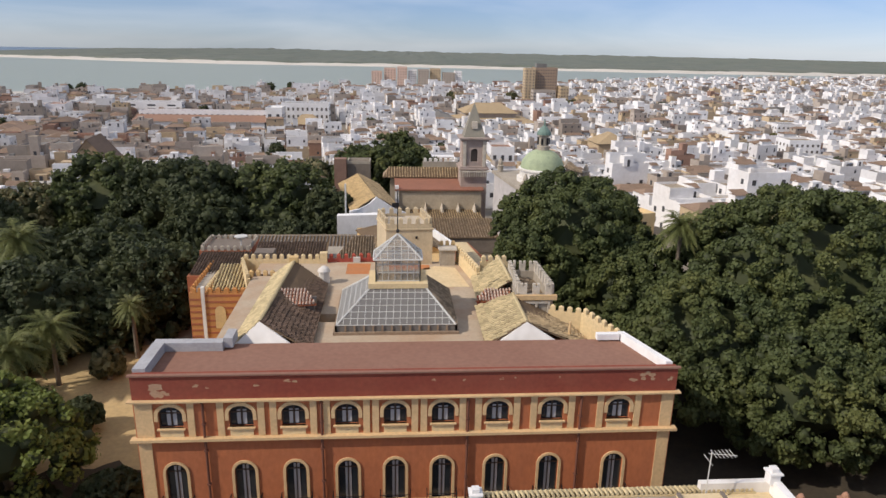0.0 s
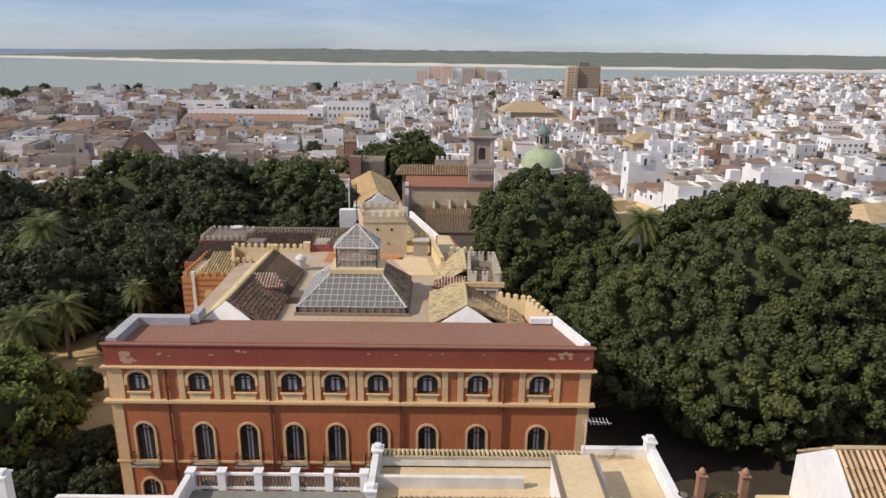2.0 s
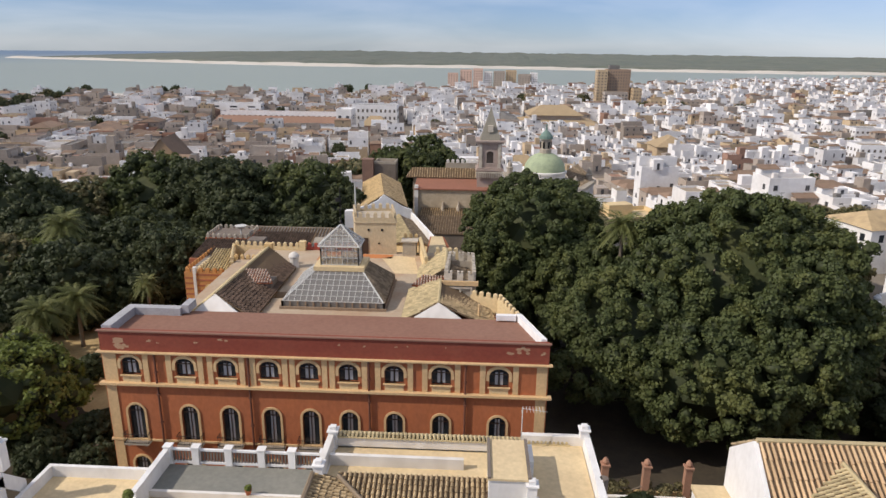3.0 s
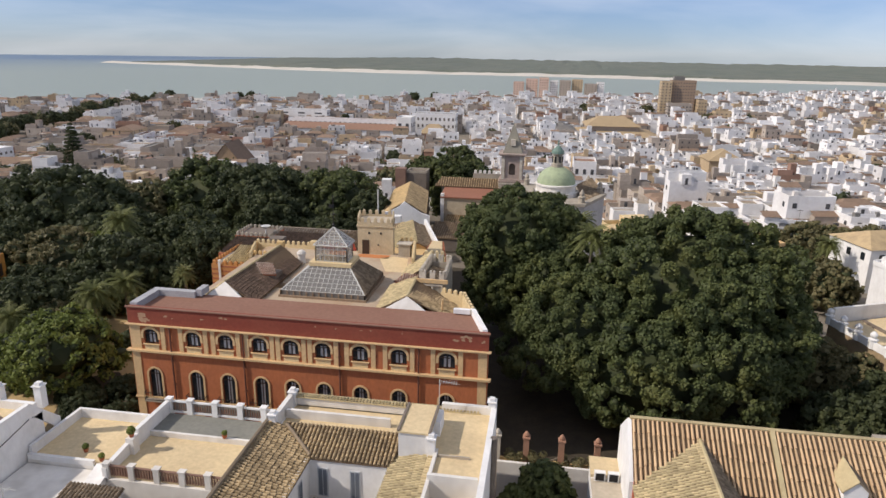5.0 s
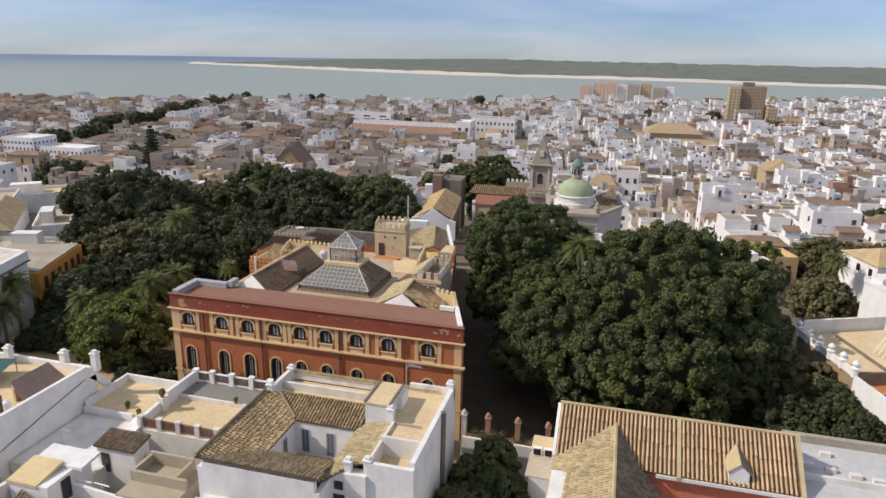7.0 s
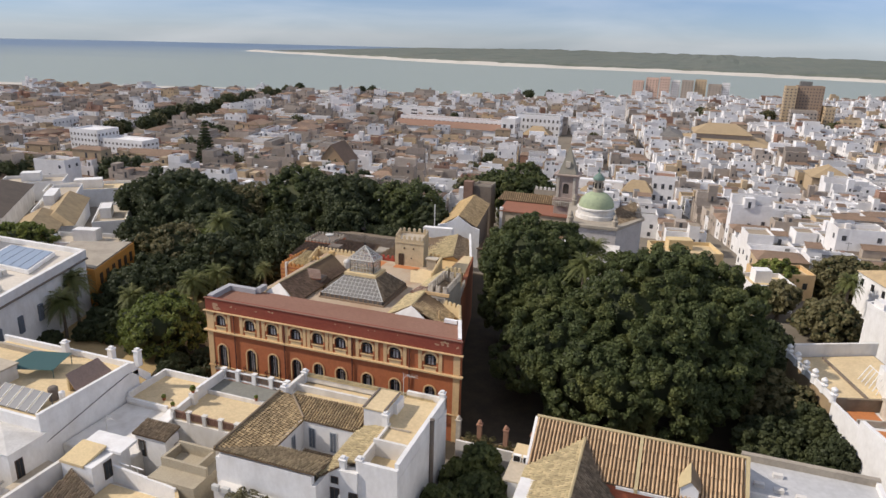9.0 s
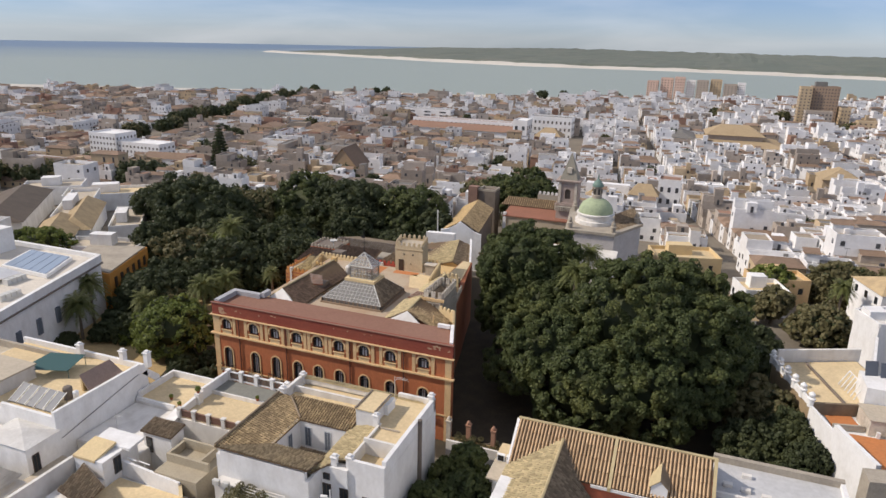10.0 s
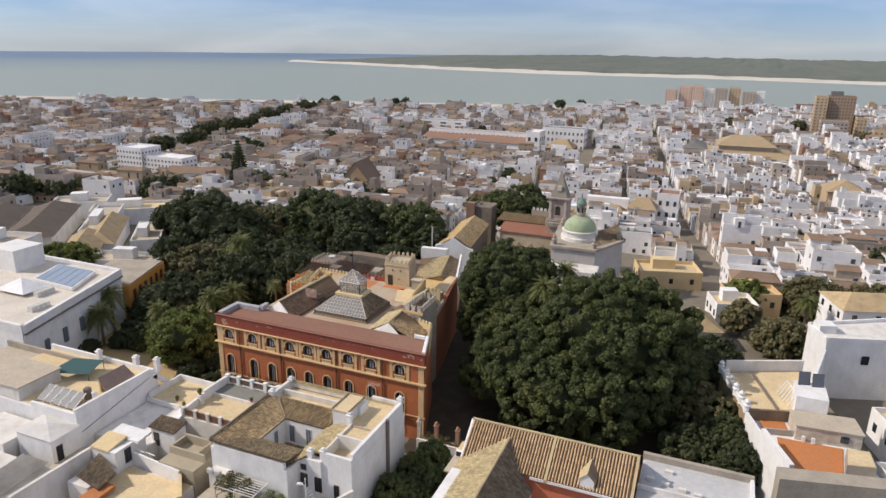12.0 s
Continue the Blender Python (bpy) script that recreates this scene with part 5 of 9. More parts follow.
def build_trees():
    tree("fig_tree", 43, 62, [((46.5, 65, 8.3), (13.5, 15.5, 11.4)), ((31.8, 57.5, 5.2), (8.2, 8.6, 7.2)), ((46.8, 54.5, 4.2), (8.8, 8.8, 8.3)), ((39.5, 50.5, 3.8), (8.2, 6.2, 6.4)), ((53.5, 66, 5), (8, 10.5, 8))],
         1.15, 185, 0.34, LEAF_FICUS, "huge spreading fig tree with dense dark green clumps", trunk=1.6, seed=3, uneven=0.09)
    tree("fig_tree", 24, 78, [((24, 79, 10.9), (9.2, 9.5, 8.0)), ((21, 75, 6), (5.2, 6.0, 8.0)), ((29, 72, 5), (7.0, 7, 8.5))],
         1.1, 170, 0.34, LEAF_FICUS, "tall dark green fig tree beside the palace", trunk=1.0, seed=5, uneven=0.10)
    spots = (
        (-52, 129, 13.0, 12.0, LEAF_FICUS, "dense dark green tree of the palace garden", 2.1),
        (-37, 123, 13.0, 13.0, LEAF_DARK, "dense dark green tree of the palace garden", 2.1),
        (-21, 127, 11.0, 12.0, LEAF_FICUS, "dense dark green tree of the palace garden", 2.1),
        (-29, 111, 8.0, 9.0, LEAF_DARK, "dark green tree of the palace garden", 1.8),
        (-10, 119, 5.5, 8.5, LEAF_DARK, "narrow dark tree behind the palace roofs", 1.5),
        (-70, 104, 14.0, 13.0, LEAF_DARK, "broad dark green tree of the palace garden", 2.2),
        (-88, 114, 12.0, 10.5, LEAF_DARK, "dark tree at the garden's edge", 2.0),
        (-57, 97, 9.5, 8.5, LEAF_DARK, "dark green tree of the palace garden", 1.9),
        (-31, 87, 8.0, 8.0, LEAF_DARK, "shaded tree beside the palace", 1.8),
        (-42, 78, 8.5, 7.5, LEAF_DARK, "shaded tree beside the palace", 1.8),
        (-56, 82, 8.0, 7.0, LEAF_OLIVE, "thin greyish tree of the garden", 1.6),
        (-30.2, 47.6, 7.2, 7.5, LEAF_BRIGHT, "bright green round tree on sandy ground", 1.7),
        (-47, 60, 7.0, 5.6, LEAF_DARK, "low dark tree beside the white building", 1.5),
        (-30.6, 69.5, 1.6, 0.2, LEAF_OLIVE, "small thin tree on sandy ground", 0.8),
        (-28.9, 58.5, 1.7, 0.6, LEAF_DARK, "small dark tree on sandy ground", 0.8),
        (3, 163, 10.0, 12.0, LEAF_FICUS, "round green tree among the roofs", 1.8),
        (-7, 168, 6.0, 9.0, LEAF_FICUS, "green tree among the roofs", 1.6),
        (69, 124, 5.5, 3.5, LEAF_BRIGHT, "small light green garden tree", 1.3),
        (84, 128, 7.5, 5.0, LEAF_OLIVE, "brownish bare-looking garden tree", 1.4),
        (75.5, 98, 5.5, 5.0, LEAF_OLIVE, "olive brown garden tree", 1.4),
        (68, 106, 3.4, 4.2, LEAF_OLIVE, "olive brown garden tree", 1.2),
        (96, 134, 6.0, 3.0, LEAF_OLIVE, "brownish garden tree beside white houses", 1.4),
        (28.6, 30.8, 2.4, 4.6, LEAF_FICUS, "green garden tree between the white houses", 1.0),
        (26.5, 28.8, 2.2, 3.2, LEAF_FICUS, "green garden tree between the white houses", 1.0),
        (29.6, 26.8, 3.0, 3.7, LEAF_FICUS, "green garden tree between the white houses", 1.0),
        (27.4, 22.4, 3.3, 3.8, LEAF_FICUS, "green garden tree between the white houses", 1.0),
        (30.6, 17.0, 3.2, 3.2, LEAF_FICUS, "green garden tree between the white houses", 1.0),
        (-92, 72, 7.5, 6.0, LEAF_BRIGHT, "light green tree behind the white building", 1.5),
        (61, 51, 4.6, 2.6, LEAF_DARK, "dark shrubby tree along the white boundary wall", 1.3),
        (65, 44.5, 3.8, 2.0, LEAF_DARK, "dark shrubby tree along the white boundary wall", 1.3),
        (59, 42, 4.0, 1.4, LEAF_DARK, "dark shrubby tree along the white boundary wall", 1.3),
        (65.6, 53.2, 3.2, 5.0, LEAF_DARK, "dark shrubby tree along the garden front", 1.2),
        (64.0, 57.6, 3.2, 5.2, LEAF_OLIVE, "brownish shrubby tree along the garden front", 1.2),
        (67.4, 48.6, 2.8, 4.2, LEAF_DARK, "dark shrubby tree along the garden front", 1.2),
        (61.5, 60, 4.6, 5.0, LEAF_OLIVE, "brownish tree beside the white balustrade", 1.3),
        (60, 76, 6.0, 4.0, LEAF_DARK, "dark tree beside the white house", 1.5),
        (63, 87, 5.0, 2.5, LEAF_DARK, "dark tree beside the white house", 1.5),
        (68, 36.6, 3.2, 2.0, LEAF_BRIGHT, "light green tree by the white wall", 1.0),
        (-24, 92, 6.0, 5.0, LEAF_DARK, "shaded tree behind the palace", 1.6),
        (-16, 108, 6.0, 5.5, LEAF_DARK, "shaded tree behind the palace", 1.6),
        (-54.5, 71.5, 4.8, 3.8, LEAF_DARK, "dark tree beside the orange house", 1.5),
        (-33.5, 79, 5.0, 3.6, LEAF_DARK, "low dark tree beside the palace", 1.4),
        (-39.5, 75, 4.6, 2.8, LEAF_DARK, "low dark tree behind the palms", 1.3),
        (-53.0, 63.5, 4.2, 4.2, LEAF_DARK, "dark tree beside the orange house", 1.4),
        (-45, 73, 6.0, 4.5, LEAF_DARK, "dark tree of the palace garden", 1.5),
        (-40, 95, 8.0, 8.0, LEAF_DARK, "dark tree of the palace garden", 1.8),
        (-72, 88, 6.5, 6.0, LEAF_DARK, "dark tree at the garden's edge", 1.6),
        (-21.6, 46.6, 2.5, 0.2, LEAF_DARK, "low dark shrub beside the palace corner", 0.9),
        (-24.6, 42.6, 2.6, 0.0, LEAF_DARK, "low dark shrub beside the palace corner", 0.9),
        (-27.4, 45.6, 2.2, -0.6, LEAF_DARK, "low dark shrub under the bright green tree", 0.9),
        (-19.6, 42.2, 2.0, -0.8, LEAF_DARK, "low dark shrub beside the palace corner", 0.9),
        (-54, 62, 4.5, 1.8, LEAF_DARK, "low dark tree beside the white hall", 1.2),
        (-49, 54, 3.6, 0.6, LEAF_DARK, "low dark shrub tree beside the white hall", 1.1),
        (-47, 47.5, 2.6, -0.2, LEAF_DARK, "low dark garden shrub by the sandy path", 0.9),
        (-43, 49, 2.4, 0.0, LEAF_BRIGHT, "low green garden shrub by the sandy path", 0.9),
        (-39.5, 51, 2.6, -0.3, LEAF_DARK, "low dark garden shrub by the sandy path", 0.9),
        (-36, 47.5, 2.0, -0.8, LEAF_DARK, "low dark garden shrub by the sandy path", 0.9),
        (-51, 43, 2.2, -0.6, LEAF_DARK, "low dark garden shrub by the white wall", 0.9),
        (-66, 121, 9.0, 8.0, LEAF_OLIVE, "thin olive tree between the dark garden trees", 1.7),
        (-80, 128, 8.0, 6.0, LEAF_DARK, "dark tree behind the palace garden", 1.7),
        (-42.5, 58.5, 4.6, 2.6, LEAF_OLIVE, "thin olive tree of the garden", 1.3),
        (-50, 84, 6.0, 6.0, LEAF_BRIGHT, "light green tree of the palace garden", 1.5),
        (-44, 50, 4.0, 1.5, LEAF_DARK, "low dark tree on sandy ground", 1.2),
    )
    for i, (x, y, r, top, mat, label, lobe) in enumerate(spots):
        z0 = ground_z(x, y)
        rz = min(r * 0.85, (top - z0) * 0.46)
        rnd = random.Random(70 + i)
        blobs = [((x, y, top - rz), (r * 0.85, r * 0.85, rz))]
        for k in range(3):
            a = rnd.uniform(0, 6.28)
            s = rnd.uniform(0.5, 0.66)
            blobs.append(((x + r * 0.42 * math.cos(a), y + r * 0.42 * math.sin(a), top - rz * rnd.uniform(1.15, 1.6)), (r * s, r * s, rz * 0.8)))
        near = y < 60
        tree("tree", x, y, blobs, lobe * (0.66 if near else 0.8), 80 if near else (58 if y < 90 else 46), 0.36 if near else (0.54 if y < 90 else 0.62), mat, label, trunk=0.25 + r * 0.03, seed=100 + i, group="garden trees", uneven=0.16 if mat is LEAF_OLIVE else 0.12)


build_trees()


def palm(x, y, height, spread, seed, label):
    z0 = ground_z(x, y)
    t = thing("palm_tree", x, y, z0, label, "palm tree", "garden palms")
    rnd = random.Random(seed)
    bm = bm_new()
    n = 8
    for i in range(n):
        tube(bm, (x, y, z0 - 0.1 + height * i / n), (x, y, z0 + height * (i + 1) / n), 0.30 - 0.08 * i / n, 8, 0.25 - 0.07 * i / n)
    part("trunk", bm, BARK, t)
    top = Vector((x, y, z0 + height))
    bm = bm_new()
    for k in range(60):
        a = 2.39996 * k + rnd.uniform(-0.2, 0.2)
        up = 1.45 - 2.0 * (k + rnd.uniform(0, 1)) / 60
        d = Vector((math.cos(a), math.sin(a), 0))
        side = Vector((-d.y, d.x, 0))
        length = spread * rnd.uniform(0.85, 1.1)
        prev = top
        steps = 11
        for i in range(1, steps + 1):
            f = i / steps
            p = top + d * length * f * (1 - 0.2 * max(up, 0)) + Vector((0, 0, length * (up * 0.8 * f - 0.66 * f * f)))
            w = 0.24 * length * math.sin(math.pi * min(1, f * 0.8 + 0.16))
            along = (p - prev)
            face(bm, [prev + side * 0.03, p + side * 0.02, p - side * 0.02, prev - side * 0.03])
            for sg in (-1, 1):
                for q in (0.25, 0.75):
                    c = prev + along * q
                    tip = c + along.normalized() * w * 0.55 + side * sg * w * rnd.uniform(0.75, 1.0) + Vector((0, 0, -w * rnd.uniform(0.1, 0.5)))
                    face(bm, [c - along * 0.22, c + along * 0.22, tip])
            prev = p
    part("fronds", bm, LEAF_PALM, t)


for i, (x, y, h, s) in enumerate(((-35.6, 68.2, 7.0, 3.8), (-37.6, 63.6, 6.8, 3.9), (-29.4, 74.8, 7.0, 2.2), (-46, 84, 12.5, 4.2), (-54.0, 52.0, 8.8, 3.7), (-50.8, 46.4, 7.2, 3.7), (33, 88, 15.5, 3.6), (80.5, 111, 8.5, 3.0), (33.7, 68.5, 18.5, 3.2), (-43, 54, 6.5, 3.2))):
    palm(x, y, h, s, 40 + i, "palm tree with a grey trunk and drooping fronds")


def norfolk_pine(x, y, height):
    z0 = ground_z(x, y)
    t = thing("norfolk_pine", x, y, z0, "tall dark conifer with tiered branches", "conifer")
    bm = bm_new()
    tube(bm, (x, y, z0), (x, y, z0 + height), 0.5, 8, 0.06)
    part("trunk", bm, BARK, t)
    cs, rs = [], []
    rnd = random.Random(5)
    for i in range(16):
        f = i / 15
        z = z0 + height * (0.12 + 0.86 * f)
        reach = 6.2 * (1 - f) ** 0.8 + 0.3
        for k in range(7):
            a = k * 0.9 + i + rnd.uniform(-0.2, 0.2)
            for s in (0.45, 0.85):
                cs.append((x + reach * s * math.cos(a), y + reach * s * math.sin(a), z - 0.2 * reach * s))
                rs.append(0.75)
    me = leaf_mesh("crown", cs, rs, 12000, 0.6, LEAF_DARK, 9, 0.5, -0.9)
    me.transform(Matrix.Translation((-x, -y, -z0)))
    link_mesh("crown", me, t)


norfolk_pine(-170, 236, 25.0)

# ---- the town ----
TOWN_WHITE = surface("town_whitewash", (0.80, 0.79, 0.78), (0.56, 0.52, 0.48), 0.9, 0.11, 1.0, 0.5, 0.0, -0.2, grain=0.12)
TOWN_CREAM = surface("town_cream", (0.405, 0.345, 0.29), (0.295, 0.25, 0.21), 0.9, 0.06, 0.8, 0.5, 0.0, -0.3)
TOWN_OCHRE = surface("town_ochre", (0.52, 0.40, 0.26), (0.42, 0.31, 0.2), 0.9, 0.06, 0.8, 0.5, 0.0, -0.25)
TOWN_BRICK = surface("town_brick", (0.34, 0.205, 0.15), (0.27, 0.17, 0.125), 0.9, 0.06, 0.8, 0.5, 0.0, -0.25)
TOWN_SAND = surface("town_sand_roofs", (0.345, 0.285, 0.21), (0.24, 0.20, 0.155), 0.9, 0.06, 0.8, 0.6, 0.0, -0.3)
TOWN_CLAY = surface("town_clay_roofs", (0.305, 0.182, 0.128), (0.24, 0.15, 0.105), 0.9, 0.06, 0.8, 0.6, 0.0, -0.3)
TOWN_GREY = surface("town_grey_roofs", (0.205, 0.195, 0.18), (0.145, 0.137, 0.125), 0.9, 0.06, 0.8, 0.6, 0.0, -0.35)
TOWN_TILE = surface("town_tiles", (0.26, 0.178, 0.125), (0.175, 0.128, 0.094), 0.9, 0.1, 1.2, 0.7, 0.0, -0.35)
TOWN_GLASS = principled("town_dark_windows", (0.075, 0.075, 0.08), 0.25)[0]
TOWN = [TOWN_WHITE, TOWN_CREAM, TOWN_OCHRE, TOWN_BRICK, TOWN_SAND, TOWN_CLAY, TOWN_GREY, TOWN_TILE, TOWN_GLASS, TOWN_WHITE]


class Shell:
    """Faces gathered for one mesh, written in a plot's own axes and turned into the world."""

    def __init__(self, cx=0.0, cy=0.0, turn=0.0):
        self.v, self.f, self.m, self.p = [], [], [], []
        self.role = "wall"
        self.at(cx, cy, turn)

    def at(self, cx, cy, turn):
        self.cx, self.cy, self.c, self.s = cx, cy, math.cos(turn), math.sin(turn)

    def quad(self, pts, mat):
        i = len(self.v)
        self.v += [(self.cx + x * self.c - y * self.s, self.cy + x * self.s + y * self.c, z) for x, y, z in pts]
        self.f.append(tuple(range(i, i + len(pts))))
        self.m.append(mat)
        self.p.append(self.role)

    def mesh_box(self, x0, x1, y0, y1, z0, z1, mat, top=None):
        i = len(self.v)
        self.v += [(self.cx + x * self.c - y * self.s, self.cy + x * self.s + y * self.c, z) for z in (z0, z1) for x, y in ((x0, y0), (x1, y0), (x1, y1), (x0, y1))]
        self.f += [(i + 4, i + 5, i + 6, i + 7), (i, i + 1, i + 5, i + 4), (i + 1, i + 2, i + 6, i + 5), (i + 2, i + 3, i + 7, i + 6), (i + 3, i, i + 4, i + 7)]
        self.m += [mat if top is None else top] + [mat] * 4
        self.p += [self.role] * 5

    def tray(self, x0, x1, y0, y1, z0, z1, rim, wall, roof, t=0.25):
        """Walls with a parapet round a flat roof."""
        i = len(self.v)
        zr = z1 - rim
        rings = [(x0, x1, y0, y1, z0), (x0, x1, y0, y1, z1), (x0 + t, x1 - t, y0 + t, y1 - t, z1), (x0 + t, x1 - t, y0 + t, y1 - t, zr)]
        for a, b, c, d, z in rings:
            self.v += [(self.cx + x * self.c - y * self.s, self.cy + x * self.s + y * self.c, z) for x, y in ((a, c), (b, c), (b, d), (a, d))]
        for r in range(3):
            for k in range(4):
                a, b = i + 4 * r + k, i + 4 * r + (k + 1) % 4
                self.f.append((a, b, b + 4, a + 4))
                self.m.append(wall)
                self.p.append(self.role)
        self.f.append((i + 12, i + 13, i + 14, i + 15))
        self.m.append(roof)
        self.p.append("roof" if self.role == "wall" else self.role)

    def hip(self, x0, x1, y0, y1, z0, rise, mat, over=0.3):
        x0, x1, y0, y1 = x0 - over, x1 + over, y0 - over, y1 + over
        if x1 - x0 > y1 - y0:
            k, ym = (y1 - y0) / 2, (y0 + y1) / 2
            a, b = (x0 + k * 0.7, ym, z0 + rise), (x1 - k * 0.7, ym, z0 + rise)
            q = (((x0, y0, z0), (x1, y0, z0), b, a), ((x1, y1, z0), (x0, y1, z0), a, b), ((x1, y0, z0), (x1, y1, z0), b), ((x0, y1, z0), (x0, y0, z0), a))
        else:
            k, xm = (x1 - x0) / 2, (x0 + x1) / 2
            a, b = (xm, y0 + k * 0.7, z0 + rise), (xm, y1 - k * 0.7, z0 + rise)
            q = (((x1, y0, z0), (x1, y1, z0), b, a), ((x0, y1, z0), (x0, y0, z0), a, b), ((x0, y0, z0), (x1, y0, z0), a), ((x1, y1, z0), (x0, y1, z0), b))
        was, self.role = self.role, "roof" if self.role == "wall" else self.role
        for pts in q:
            self.quad(pts, mat)
        self.role = was

    def parts(self, mats, origin, parent):
        """One mesh under parent for each role, with only its own materials."""
        for role in dict.fromkeys(self.p):
            own = [i for i, r in enumerate(self.p) if r == role]
            used = sorted({self.m[i] for i in own})
            at, vs, fs = {}, [], []
            for i in own:
                for k in self.f[i]:
                    if k not in at:
                        at[k] = len(vs)
                        x, y, z = self.v[k]
                        vs.append((x - origin[0], y - origin[1], z - origin[2]))
                fs.append(tuple(at[k] for k in self.f[i]))
            me = bpy.data.meshes.new(role)
            me.from_pydata(vs, [], fs)
            for u in used:
                me.materials.append(mats[u])
            me.polygons.foreach_set("material_index", np.array([used.index(self.m[i]) for i in own], dtype=np.int32))
            link_mesh(role.split("#")[0], me, parent)

    def mesh(self, name, mats, origin=None):
        me = bpy.data.meshes.new(name)
        vs = self.v if origin is None else [(x - origin[0], y - origin[1], z - origin[2]) for x, y, z in self.v]
        me.from_pydata(vs, [], self.f)
        for m in mats:
            me.materials.append(m)
        me.polygons.foreach_set("material_index", np.array(self.m, dtype=np.int32))
        return me


def house_plan(rnd, w, d, far, west=0.0):
    """What a town house is like: its storeys, colours, roof and openings, in its own axes; plainer and browner to the west."""
    floors = rnd.choices((1, 2, 3, 4), (0.36, 0.48, 0.14, 0.02 + 0.10 * far))[0]
    wall = rnd.choices((0, 1, 2, 3), (0.76 - 0.40 * west, 0.15 + 0.28 * west, 0.06 + 0.05 * west, 0.012 + 0.03 * far + 0.05 * west))[0]
    roof = rnd.choices((4, 5, 6, 9), (0.50 - 0.16 * west, 0.12 + 0.16 * west, 0.24 + 0.12 * west, 0.14 - 0.10 * west))[0]
    return {"far": far > 0.4, "floors": floors, "wall": wall, "roof": roof, "tile": rnd.random() < 0.22 + 0.08 * west, "pent": rnd.random() < 0.6, "upper": rnd.random() < 0.42, "h": floors * 3.0 + rnd.uniform(-0.4, 1.0)}


def house_windows(rnd, w, d, plan):
    """Openings as (side, offset, sill, width, height)."""
    out = []
    for side, span in (("front", w), ("left", d), ("right", d), ("back", w)):
        n = max(1, int(span / 3.2))
        for fl in range(plan["floors"]):
            for k in range(n):
                if rnd.random() < (0.62 if plan["far"] else 0.36):
                    continue
                x = -span / 2 + span * (k + 0.5) / n + rnd.uniform(-0.3, 0.3)
                tall = rnd.random() < 0.4
                out.append((side, x, fl * 3.2 + (0.25 if tall else 1.0), rnd.uniform(0.7, 1.05), 2.0 if tall else 1.15))
    return out


def side_box(w, d, side, x, z, ww, hh, t=0.05):
    if side == "front":
        return x - ww / 2, x + ww / 2, -d / 2 - t, -d / 2 + 0.02, z, z + hh
    if side == "back":
        return x - ww / 2, x + ww / 2, d / 2 - 0.02, d / 2 + t, z, z + hh
    if side == "left":
        return -w / 2 - t, -w / 2 + 0.02, x - ww / 2, x + ww / 2, z, z + hh
    return w / 2 - 0.02, w / 2 + t, x - ww / 2, x + ww / 2, z, z + hh


